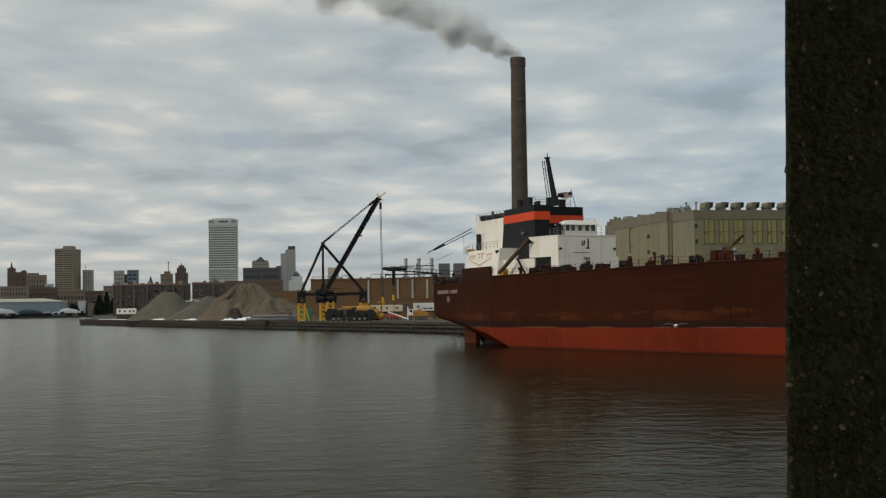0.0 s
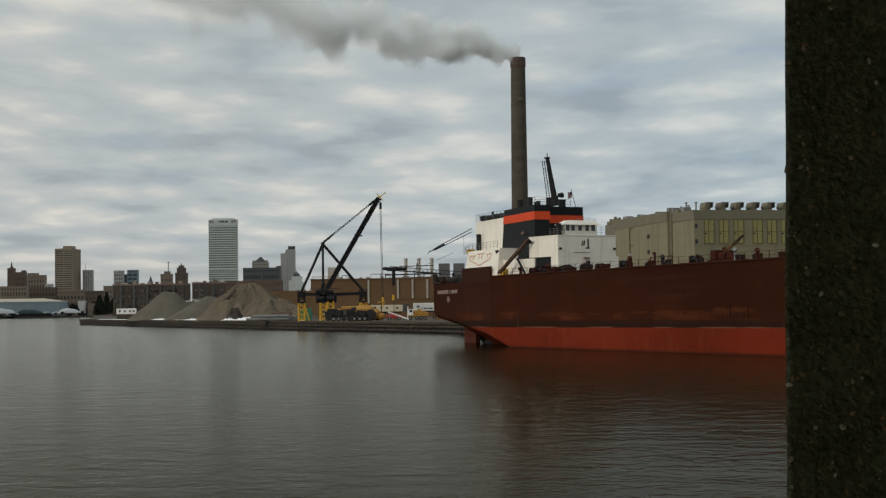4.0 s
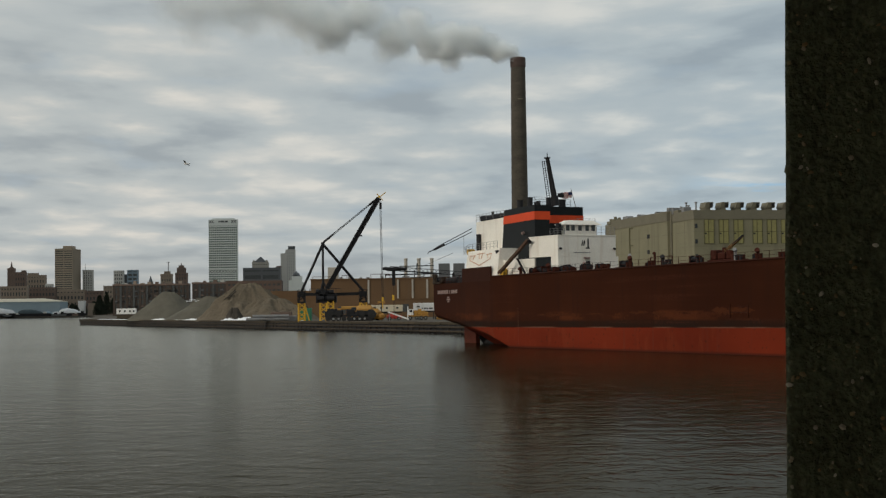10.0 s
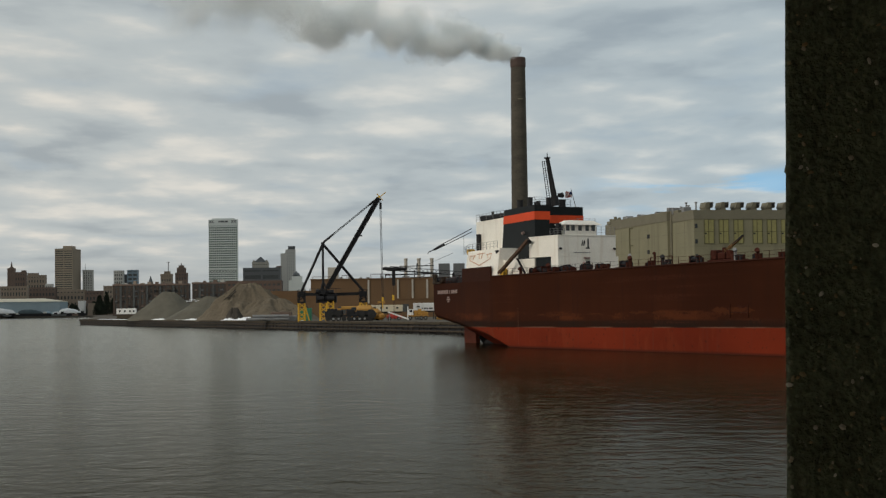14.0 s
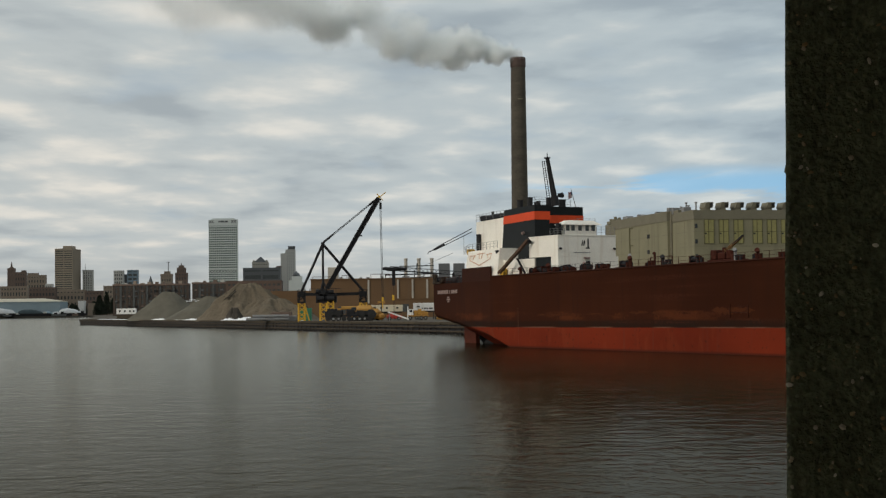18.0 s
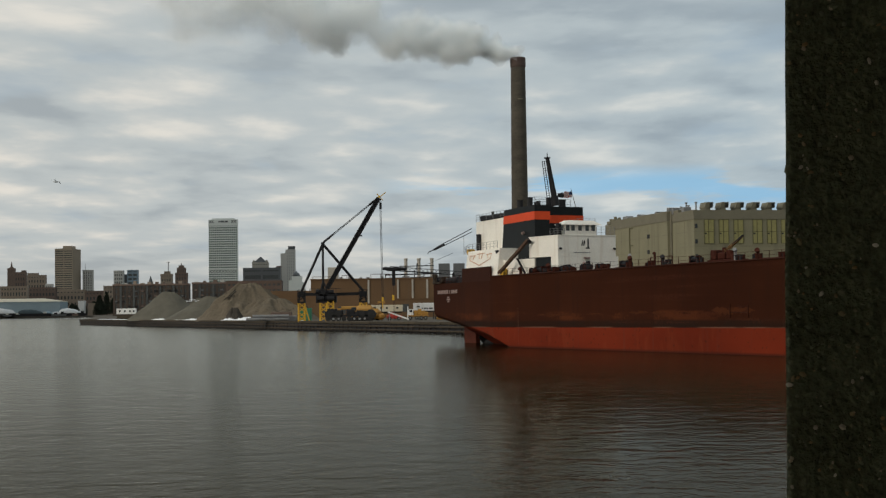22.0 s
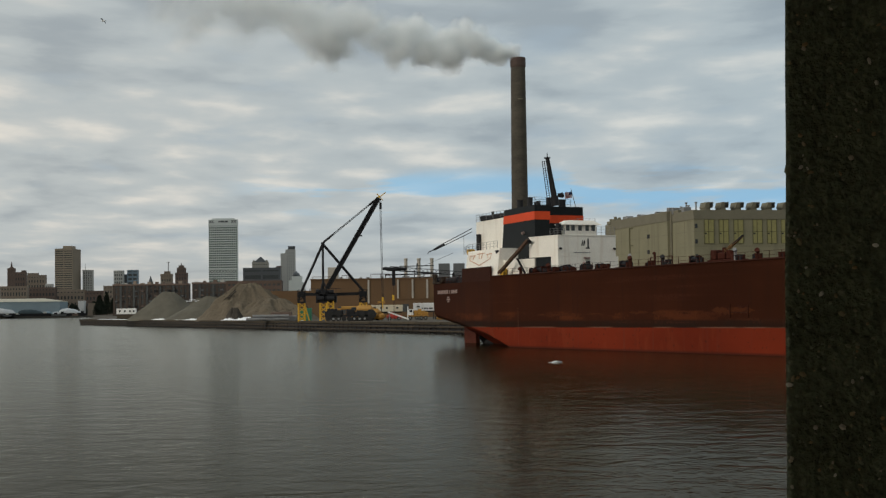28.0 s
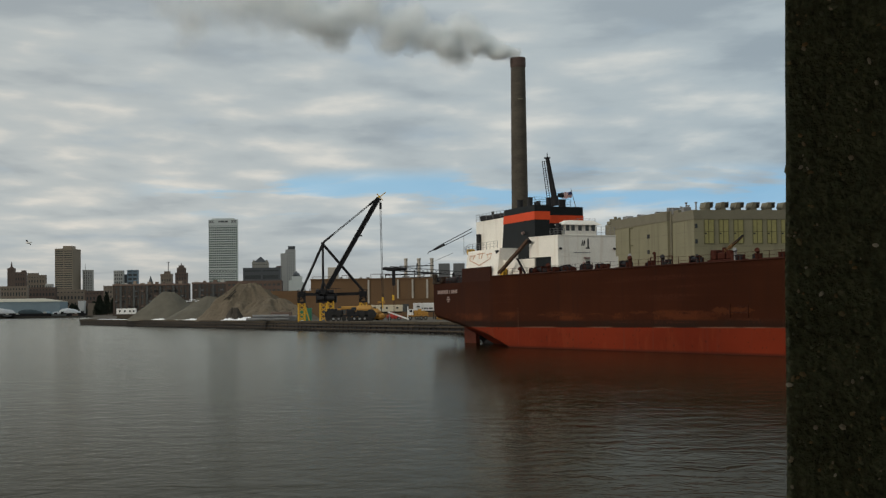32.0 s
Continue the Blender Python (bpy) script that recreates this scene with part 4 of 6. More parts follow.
for x, y in ((3.2, -10.2), (3.6, -8.6)):
    bm = B()
    for k in (-0.4, 0.4):
        tube(bm, (x, y + k, 9.1), (x, y + k, 10.1), 0.2, 0.2, 12)
        tube(bm, (x, y + k, 10.1), (x, y + k, 10.2), 0.28, 0.28, 12)
    box(bm, x - 0.35, x + 0.35, y - 0.75, y + 0.75, 9.1, 9.2)
    part("bollard", bm, MOORING, ship)
bm = B()
lathe(bm, [(0.4, 0), (0.45, 0.2), (0.28, 0.6), (0.42, 1.25), (0.45, 1.45), (0.1, 1.5)], 16)
cap = part("capstan", bm, MOORING, ship)
cap.location = (2.8, -12.0, 9.12)

# stern boom and hook with its two falls
bm = B()
tube(bm, (8.4, -8.5, 17.4), (0.8, -10.6, 14.9), 0.06, n=6)
tube(bm, (8.4, -8.5, 16.9), (1.0, -10.6, 14.6), 0.06, n=6)
tube(bm, (2.4, -10.2, 15.2), (0.2, -10.8, 14.5), 0.22, 0.16, 8)
beam(bm, (0.2, -10.8, 14.5), (-1.0, -11.1, 14.2), 0.12)
beam(bm, (-1.0, -11.1, 14.2), (-1.2, -11.2, 13.9), 0.08)
part("hose_boom", bm, DARK, ship, "dark cables and hook slung off the stern")


# ---- shore: chimney, works, derrick, stone heaps, quay ----
chim = thing("chimney", pose(22.6, 450, 2.4), "tall sooty brown brick power station chimney", "chimney")
bm = B()
lathe(bm, [(3.1, 0), (2.42, 32), (2.12, 73.2)], 40)
part("shaft", bm, CHIMNEY, chim)
bm = B()
lathe(bm, [(2.12, 73.2), (2.26, 73.5), (2.26, 75.6), (2.16, 76.1), (1.9, 76.15)], 40)
part("cap", bm, mat("dark_chimney_cap", (0.075, 0.05, 0.042), 0.8, vary=0.25, scale=0.6), chim, "darker brick cap ring")
bm = B()
box(bm, -0.3, 1.2, -2.32, -1.9, 63.6, 63.9, 0.03)
part("band_plate", bm, CONCRETE_DARK, chim, "short pale band plate")

# works building: local x along the window front, y along the plain flank
works = thing("works_building", pose(53.74, 330, 2.4, 0, 0, 12.5), "large tan concrete works building with yellowed windows and roof vents", "building")
bm = B()
box(bm, 0, 60, 0, 11.0, 0, 21.4)
box(bm, 0.9, 60, 11.0, 15.9, 0, 21.4)
box(bm, 0, 60, 15.9, 53, 0, 21.9)
part("wall", bm, CONCRETE, works, "tan weathered concrete wall")
bm = B()
box(bm, -0.12, 60, -0.12, 11.0, 21.4, 23.4)
box(bm, 0.8, 60, 11.0, 15.9, 21.4, 24.1)
box(bm, -0.12, 60, 15.9, 53, 21.9, 24.1)
part("parapet", bm, CONCRETE_DARK, works, "grey-brown parapet band")
bm = B()
box(bm, 1.5, 60, 53.0, 64, 0, 23.6)
part("annex", bm, CONCRETE_DARK, works)
for y in (5.5, 22, 28.4, 34.6, 40.8, 47):          # panel joints on the flank
    bm = B()
    box(bm, -0.03, 0.0, y - 0.05, y + 0.05, 0, 21.2)
    part("joint", bm, CONCRETE_DARK, works)
for y in (11.4, 15.5):
    bm = B()
    box(bm, 0.6, 0.9, y - 0.5, y + 0.5, 0, 24.0)
    part("pilaster", bm, CONCRETE_DARK, works)
for z in (9.2, 12.4, 15.6, 18.8):
    for box_of in ((0, 60, -0.025, 0.0), (-0.025, 0.0, 0.0, 11.0), (-0.025, 0.0, 15.9, 53.0)):
        bm = B()
        box(bm, *box_of, z - 0.035, z + 0.035)
        part("joint", bm, CONCRETE_DARK, works)
bm = B()
for z in (16.4, 10.9):
    beam(bm, (0.02, 9.0, z), (0.02, 1.0, z), 0.05, 0.05)
part("conduit", bm, CONCRETE_DARK, works)


FRAME_OLIVE = mat("dull_olive_frame", (0.085, 0.078, 0.034), 0.7, vary=0.2, scale=1.0)


def works_window(x0, x1, z0, z1):
    w = part("window", box(B(), x0, x1, -0.06, 0.0, z0, z1), PANEL_YELLOW, works, "yellowed translucent glazing")
    bm = B()
    for x in (x0, (x0 + x1) / 2 - 0.12, x1):
        box(bm, x - 0.045, x + 0.045, -0.16, -0.06, z0, z1)
    for z in (z0, z0 + (z1 - z0) * 0.49, z1):
        box(bm, x0 - 0.06, x1 + 0.06, -0.15, -0.062, z - 0.045, z + 0.045)
    part("mullion", bm, FRAME_OLIVE, w)
    bm = B()
    box(bm, x0 + 0.12, x0 + 0.55, -0.13, -0.064, z0 + 2.0, z0 + 2.25)
    part("vent_pane", bm, GLASS, w)


for x in (2.3, 5.67, 9.04, 13.45, 16.75, 20.0, 23.3, 26.6):
    works_window(x, x + 2.2, 16.2, 21.35)
for z in (19.5, 16.2, 13.0):
    bm = B()
    box(bm, 0.2, 0.75, -0.12, 0.0, z, z + 0.9)
    part("small_window", bm, GLASS, works)
for y, z in ((27.5, 18.6), (27.5, 15.0)):
    bm = B()
    box(bm, -0.12, 0.0, y, y + 1.4, z, z + 0.9)
    part("small_window", bm, DARK, works)
bm = B()
beam(bm, (-0.1, 41.0, 21.6), (-0.1, 41.0, 13.0), 0.22)
for z in (13.0, 17.4, 21.6):
    beam(bm, (-0.1, 41.0, z), (-0.1, 39.0, z), 0.2)
part("flank_pipe", bm, FRAME_OLIVE, works)
for x in (13.2, 20.2):
    bm = B()
    box(bm, x, x + 2.4, -0.1, 0.0, 8.0, 13.9)
    part("loading_door", bm, DARK, works)
for x in (2.0, 5.55, 9.05, 12.7, 16.25, 19.9, 23.4):   # roof ventilation hoods
    bm = B()
    x += 0.75
    prism(bm, [(x, 0.6), (x + 1.3, 0.6), (x + 1.3, 3.2), (x, 3.2)], 23.4, 23.9)
    prism(bm, [(x - 0.15, 0.4), (x + 1.75, 0.4), (x + 1.75, 3.4), (x - 0.15, 3.4)], 23.9, 25.1, [(x + 0.3, 0.2), (x + 1.85, 0.2), (x + 1.85, 3.6), (x + 0.3, 3.6)])
    hood = part("roof_vent", bm, CONCRETE_DARK, works, "grey sheet-metal roof vent hood")
    # Dark louvre bars, kept to the right, also paint the hood's shaded side.
    bm = B()
    for q in range(4):
        box(bm, x + 1.0, x + 1.72, 0.1, 0.34, 24.0 + 0.26 * q, 24.14 + 0.26 * q)
    part("louvre_shade", bm, DARK, hood)
for y, h in ((13.0, 1.5), (9.9, 2.2), (8.6, 1.5), (4.2, 1.9)):
    bm = B()
    tube(bm, (2.2, y, 23.4), (2.2, y, 23.4 + h), 0.16)
    tube(bm, (2.2, y, 23.2 + h), (2.2, y, 23.5 + h), 0.3)
    part("roof_pipe", bm, STEEL, works)
for y, w, h in ((16.6, 0.6, 0.9), (24.5, 0.5, 0.5), (33.0, 0.9, 0.35), (36.6, 0.5, 0.6), (45.0, 1.4, 0.7), (7.4, 0.7, 0.4), (14.0, 0.4, 0.7)):
    bm = B()
    box(bm, 0.6, 2.4, y, y + 2 * w, 23.3, 24.1 + h, 0.08)
    part("roof_unit", bm, STEEL, works)
for y, h in ((54.5, 0.9), (57.5, 1.3), (61.0, 0.9)):
    bm = B()
    box(bm, 1.7, 3.4, y, y + 2.4, 23.6, 23.6 + h, 0.15)
    tube(bm, (2.4, y + 1.0, 23.6 + h), (2.4, y + 1.0, 24.2 + h), 0.4)
    part("roof_unit", bm, CONCRETE_DARK, works)


def heap(name, cx, cy, r, h, material, label, seed, sx=1.0, sy=1.0, ridge=0.0, gully=0.0, flat=0.0):
    bm = B()
    n, m = 96, 34
    rings = []
    for j in range(m + 1):
        k = j / m
        ring = []
        for i in range(n):
            a = 2 * math.pi * i / n
            rr = r * k * (1 + 0.10 * noise.noise(Vector((math.cos(a) * 1.3, math.sin(a) * 1.3, seed))))
            x, y = rr * math.cos(a) * sx + ridge * (1 - k) * math.cos(a), rr * math.sin(a) * sy
            z = h * min(1 - k, 1 - flat)
            z += h * 0.045 * noise.noise(Vector((x * 0.25, y * 0.25, seed))) + 0.15 * noise.noise(Vector((x, y, seed)))
            if gully:
                z += gully * h * min(1, 2 * k * (1 - k)) * (noise.fractal(Vector((math.cos(a) * 3, math.sin(a) * 3, k * 1.6 + seed)), 0.8, 2.0, 4))
            ring.append(bm.verts.new((x, y, max(z, -0.1) if j < m else -0.3)))
        rings.append(ring)
    for a, b in zip(rings, rings[1:]):
        for i in range(n):
            j = (i + 1) % n
            bm.faces.new((a[i], b[i], b[j], a[j]))
    bm.faces.new(rings[0])
    ob = part(name, bm, material, smooth=True)
    ob.location = (cx, cy, 2.4)
    return tagged(ob, label, "mound")


DARK_STONE = mat("wet_dark_stone", (0.045, 0.038, 0.03), 0.9, vary=0.4, scale=0.6, bump=0.8)
heap("gravel_mound", -107.0, 602, 15.5, 11.4, GRAVEL, "tall cone of grey crushed stone on the quay", 1.0, 1.0, 1.0, 1.5, flat=0.05)
heap("gravel_mound", -83.5, 556, 14.0, 8.4, GRAVEL, "lower shoulder of grey crushed stone", 9.0, 1.25, 0.9, 2.0, gully=0.06)
heap("sand_mound", -65.8, 517, 16.5, 12.6, SAND, "broad heap of tan sand with slumped gullies, shadow coloured in as dark patches", 5.0, 1.08, 0.82, 2.2, gully=0.42, flat=0.05)
heap("sand_mound", -56.0, 508, 13.0, 7.4, SAND, "low slumped toe of tan sand", 15.0, 1.15, 0.8, 3.0, gully=0.4, flat=0.08)
heap("stone_mound", -67.2, 496, 3.1, 4.6, DARK_STONE, "small dark heap of wet stone", 21.0, 1.1, 1.0, 0.7, gully=0.3, flat=0.12)

belt = thing("belt_conveyor", pose(-72.4, 512, 2.4), "dark belt conveyor leaning on the sand heap", "conveyor")
part("girder", truss(B(), (0.0, 0, 6.6), (3.6, 0.6, 9.9), 0.6, 0.16, 0.1, 5), DARK, belt)
part("trestle", beam(B(), (0.5, 0.1, 0), (0.5, 0.1, 7.0), 0.25), DARK, belt)

# derrick crane: local origin under the mast, on the quay
derrick = thing("derrick_crane", pose(-31.6, 415, 2.4), "black stiff-leg derrick crane on yellow lattice towers", "crane")
bm = B()
tube(bm, (-0.7, 0, 7.0), (-0.7, 0, 20.9), 0.34, 0.3)
box(bm, -1.15, -0.25, -0.4, 0.4, 20.4, 21.2, 0.08)
part("mast", bm, DARK, derrick, "black mast")
bm = B()
truss(bm, (0.4, -0.8, 8.7), (14.5, -0.8, 32.9), 0.95, 0.3, 0.16, 24, (0, 1, 0))
tube(bm, (0.4, -0.8, 8.7), (14.5, -0.8, 32.9), 0.46, 0.40, 8)
boom = part("boom", bm, DARK, derrick, "black raised lattice boom")
bm = B()
beam(bm, (14.2, -0.8, 32.6), (16.4, -0.8, 34.4), 0.22)
beam(bm, (14.0, -0.8, 34.0), (15.6, -0.8, 32.2), 0.22)
beam(bm, (14.6, -1.3, 33.2), (14.6, -0.3, 33.2), 0.5)
part("boom_head", bm, YELLOW, boom, "yellow crossed boom head")
for z in (22.6, 24.0):
    bm = B()
    box(bm, 8.6, 10.0, -1.2, -0.4, z, z + 0.3)
    part("boom_platform", bm, DARK, boom)
bm = B()
for k in (-0.25, 0.25):
    tube(bm, (-0.7 + k * 0.3, -0.1, 21.0 + k), (14.0 + k * 0.5, -0.7, 32.7 + k), 0.10, n=6)
for a, b in ((0.02, 0.2), (0.86, 0.99)):
    p, q = Vector((-0.7, -0.1, 21.0)), Vector((14.0, -0.7, 32.7))
    tube(bm, p.lerp(q, a), p.lerp(q, b), 0.3, 0.26, 8)
part("topping_line", bm, DARK, derrick)
for end in ((-6.8, 0.0, 7.4), (9.9, 2.5, 8.0)):
    bm = B()
    tube(bm, (-0.7, 0, 20.7), end, 0.36, 0.36, 10)
    part("stiff_leg", bm, DARK, derrick, "black tubular stiff leg")
bm = B()
beam(bm, (-6.8, 0, 7.3), (-0.7, 0, 7.1), 0.6, 0.8)
beam(bm, (-0.7, 0, 7.1), (9.9, 2.5, 7.3), 0.6, 0.8)
part("sill", bm, DARK, derrick)
bm = B()
for k in (-0.16, 0.16):
    tube(bm, (14.9 + k, -0.8, 32.6), (15.3 + k, -0.8, 6.2), 0.075, n=6)
tube(bm, (14.95, -0.8, 31.6), (14.95, -0.8, 29.9), 0.33, 0.33, 8)
hoist = part("hoist_line", bm, DARK, derrick)
bm = B()
box(bm, 15.0, 15.6, -1.1, -0.5, 5.0, 6.2, 0.1)
beam(bm, (15.3, -0.8, 4.8), (15.3, -0.8, 3.2), 0.3)
part("hook_block", bm, YELLOW, hoist, "yellow hook block")
for x, y in ((-6.5, 0.0), (-0.6, -1.0), (9.9, 2.5)):
    bm = B()
    box(bm, x - 1.1, x + 1.1, y - 1.1, y + 1.1, 4.9, 5.3, 0.05)
    for dx in (-0.8, 0.8):
        beam(bm, (x + dx, y, 5.3), (x + dx * 0.5, y, 7.2), 0.5)
    beam(bm, (x - 0.7, y, 5.6), (x + 0.7, y, 6.6), 0.25)
    box(bm, x - 0.95, x + 0.95, y - 0.6, y + 0.6, 6.4, 8.0, 0.1)
    for dx in (-1.05, 1.05):
        beam(bm, (x + dx, y - 0.7, 5.2), (x + dx, y - 0.7, 8.4), 0.16)
    beam(bm, (x - 1.05, y - 0.7, 8.4), (x + 1.05, y - 0.7, 8.4), 0.14)
    beam(bm, (x - 1.05, y - 0.7, 5.4), (x + 1.05, y - 0.7, 8.3), 0.14)
    beam(bm, (x + 1.05, y - 0.7, 5.4), (x - 1.05, y - 0.7, 8.3), 0.14)
    part("saddle", bm, DARK, derrick)
    bm = B()
    truss(bm, (x, y, 0), (x, y, 4.95), 1.7, 0.34, 0.24, 4, (0, 1, 0))
    part("tower", bm, YELLOW, derrick, "yellow lattice tower leg")
bm = B()
truss(bm, (1.4, -1.6, 0), (1.4, -1.6, 5.2), 1.5, 0.34, 0.24, 4, (0, 1, 0))
part("tower", bm, YELLOW, derrick, "yellow lattice tower leg")
bm = B()
beam(bm, (-5.6, -0.8, 4.6), (-4.4, -0.8, 0.1), 0.28)
beam(bm, (-5.6, -0.8, 2.6), (-4.8, -0.8, 1.6), 0.2)
part("tower_brace", bm, YELLOW, derrick, "yellow raking brace")
bm = B()
box(bm, -2.6, 2.9, -1.5, 1.3, 4.9, 6.7, 0.12)
tube(bm, (-2.2, -1.7, 6.0), (-0.4, -1.7, 6.0), 0.75, n=14)
tube(bm, (0.4, -1.7, 6.0), (2.4, -1.7, 6.0), 0.75, n=14)
part("winch_drum", bm, DARK, derrick, "black winch drums and framing")
bm = B()
box(bm, -2.6, 3.0, -1.6, 1.4, 6.7, 7.2)
box(bm, -1.7, 0.9, -1.2, 1.0, 5.3, 8.3, 0.15)
tube(bm, (-2.6, -1.4, 7.9), (-1.7, -1.4, 7.9), 0.6, n=12)
tube(bm, (1.0, -1.4, 7.8), (2.2, -1.4, 7.8), 0.55, n=12)
beam(bm, (-1.9, -1.0, 5.2), (-0.9, 0, 10.2), 0.3)
beam(bm, (1.5, -1.0, 5.2), (-0.4, 0, 10.2), 0.3)
box(bm, -4.2, 4.2, -1.6, -1.5, 8.6, 8.72)
for x in (-4.2, -2.8, 2.8, 4.2):
    beam(bm, (x, -1.55, 7.2), (x, -1.55, 8.7), 0.1)
part("machinery_house", bm, DARK, derrick, "black winch house at the mast foot")

# lying lattice jib with a dark head, above the quay
jib = thing("conveyor_boom", pose(-12.4, 395, 2.4), "dark lattice loading boom reaching over the quay", "conveyor")
bm = B()
truss(bm, (-1.2, 0, 13.4), (19.0, 2, 11.7), 1.0, 0.12, 0.08, 18)
part("girder", bm, DARK, jib)
bm = B()
box(bm, -2.2, 1.6, -0.7, 0.7, 12.7, 13.7, 0.2)
beam(bm, (-2.4, 0, 13.5), (-1.6, 0, 13.1), 0.7, 0.8)
part("head", bm, DARK, jib)
part("support_leg", beam(B(), (-0.3, 0, 12.8), (-0.3, 0, 9.0), 0.85), DARK, jib)
bm = B()
tube(bm, (-3.2, -0.3, 13.3), (-2.0, -0.3, 13.4), 0.35, 0.5, 10)
tube(bm, (0.4, -0.5, 13.4), (3.0, -0.2, 13.1), 0.5, 0.35, 10)
beam(bm, (1.2, 0, 13.9), (10.0, 0.8, 14.0), 0.22)
beam(bm, (1.2, 0, 12.7), (12.0, 1.0, 12.0), 0.25)
part("drive_unit", bm, DARK, jib, "dark drive unit and stiffening bars")
bm = B()
box(bm, -0.75, -0.15, -0.4, 0.2, 5.2, 6.6, 0.1)
part("hook_block", bm, YELLOW, jib, "small yellow hook block")
part("support_leg", beam(B(), (-0.3, 0, 9.0), (-0.3, 0, 0.0), 0.12), DARK, jib)
part("support_leg", beam(B(), (15, 1.6, 12.0), (15, 1.6, 0.0), 0.55), DARK, jib)
bm = B()
tube(bm, (5.0, 0.5, 12.9), (15.0, 1.0, 17.2), 0.04, n=5)
part("stay", bm, DARK, jib)
bm = B()
beam(bm, (-2.7, 0, 13.6), (-2.2, 0, 13.4), 0.45)
part("lamp", bm, PALE, jib)

# quay face: top beam, timber wales and fender piles
L = (DOCK_B - DOCK_A).length
quay = thing("quay_wall", Matrix.Translation((DOCK_A.x, DOCK_A.y, 0)) @ Matrix.Rotation(math.atan2(dock_dir.y, dock_dir.x), 4, "Z"), "timber-faced quay wall with dark wales and piles", "quay", kind="structure")
bm = B()
box(bm, 0, 13.9, -0.35, 0.3, 1.95, 2.55, 0.04)
cap_me = part("cap_timber", bm, TIMBER_TOP, quay)
bm = B()
box(bm, 0, 13.9, -0.55, -0.15, 0.0, 0.38, 0.04)
wale_me = part("wale", bm, TIMBER_WALE, quay)
wale_me.location = (0, 0, 1.25)
bm = B()
tube(bm, (0, -0.1, -2), (0, -0.1, 1.9), 0.17, 0.16, 7)
pile_me = part("pile", bm, TIMBER, quay)
n = int((L + 80) / 14)
for i in range(n):
    if i:
        share("cap_timber", cap_me.data, quay, pose(14 * i, rnd.uniform(-0.05, 0.05), rnd.uniform(-0.03, 0.03)))
        share("wale", wale_me.data, quay, pose(14 * i, 0, 1.25 + rnd.uniform(-0.04, 0.04)))
    share("wale", wale_me.data, quay, pose(14 * i + 3, -0.08, 0.38 + rnd.uniform(-0.04, 0.04)))
for i in range(1, int((L + 80) / 3.2)):
    share("pile", pile_me.data, quay, pose(3.2 * i + rnd.uniform(-0.5, 0.5), rnd.uniform(-0.06, 0.06), rnd.uniform(-0.25, 0.1)))
bm = B()
box(bm, 0, L + 80, -0.08, 0.0, -2.5, 1.9)
part("backing", bm, DARK, quay)
bm = B()
box(bm, -0.4, 0.4, -0.6, 46, 1.6, 2.6)
part("end_timber", bm, TIMBER, quay)


def snow(s, w, back, d, h, seed):
    bm = B()
    n = 22
    rings = []
    h *= 0.6
    for j in range(7):
        k = j / 6
        rings.append([bm.verts.new((math.cos(a) * w * k * (1 + 0.35 * noise.noise(Vector((math.cos(a) * 2, math.sin(a) * 2, seed)))),
                                    math.sin(a) * d * k, max(-0.02, h * (1 - k * k) * (0.8 + 0.8 * noise.noise(Vector((k * 3, a * 2, seed))))) if j < 6 else -0.05))
                      for a in (2 * math.pi * i / n for i in range(n))])
    for a, b in zip(rings, rings[1:]):
        for i in range(n):
            j = (i + 1) % n
            bm.faces.new((a[i], b[i], b[j], a[j]))
    bm.faces.new(rings[0])
    ob = part("snow_patch", bm, SNOW, smooth=True)
    c = DOCK_A + dock_dir * s - dock_in * 0 + Vector((-dock_dir.y, dock_dir.x)) * back
    ob.location = (c.x, c.y, 2.4)
    ob.rotation_euler = (0, 0, math.atan2(dock_dir.y, dock_dir.x))
    tagged(ob, "low bank of old white snow on the quay", "snow", "snow patches")


for i, (s, w, back, d, h) in enumerate(((95, 14, 3, 2.0, 0.5), (140, 16, 3, 2.0, 0.9), (165, 7, 3, 2.0, 0.8), (188, 14, 3, 2.2, 1.0), (205, 6, 4, 2.0, 1.2), (232, 8, 3, 2.2, 1.1), (249, 11, 3.4, 2.6, 1.7), (262, 8, 3, 2, 0.8), (302, 3, 4, 1, 0.3), (60, 20, 4, 3, 0.45), (26, 14, 5, 3, 0.4))):
    snow(s, w, back, d, h, i * 3.7)
for i, (x, y, w) in enumerate(((-104, 638, 8), (-96, 636, 6), (-88, 636, 9))):
    bm = B()
    for k in range(9):
        p = Vector((-w / 2 + w * k / 8, rnd.uniform(-1, 1), rnd.uniform(-0.7, 0.15)))
        bmesh.ops.create_icosphere(bm, subdivisions=1, radius=1.0, matrix=Matrix.Translation(p) @ Matrix.Diagonal((rnd.uniform(0.3, 1.0), 0.8, rnd.uniform(0.10, 0.28), 1)))
    ob = part("snow_patch", bm, SNOW, smooth=True)
    ob.location = (x, y, 10.3)
    tagged(ob, "ragged snow lying on the stone ridge", "snow", "snow patches")
heap("gravel_mound", -95.0, 640, 14.0, 8.6, GRAVEL, "low ridge of stone with snow on top", 13.0, 1.6, 0.8, 7.0)

# ---- yard: machines, trailers and stores on the quay ----
RED_PAINT = mat("red_truck_paint", (0.42, 0.045, 0.03), 0.45, vary=0.15, scale=1.0)
CREAM = mat("cream_trailer_paint", (0.55, 0.50, 0.38), 0.5, vary=0.12, scale=0.8, streak=(0.3, 0.22, 0.14, 1.2))
VAN_WHITE = mat("white_trailer_paint", (0.74, 0.74, 0.73), 0.45, vary=0.08, scale=0.8, streak=(0.4, 0.36, 0.3, 1.2))
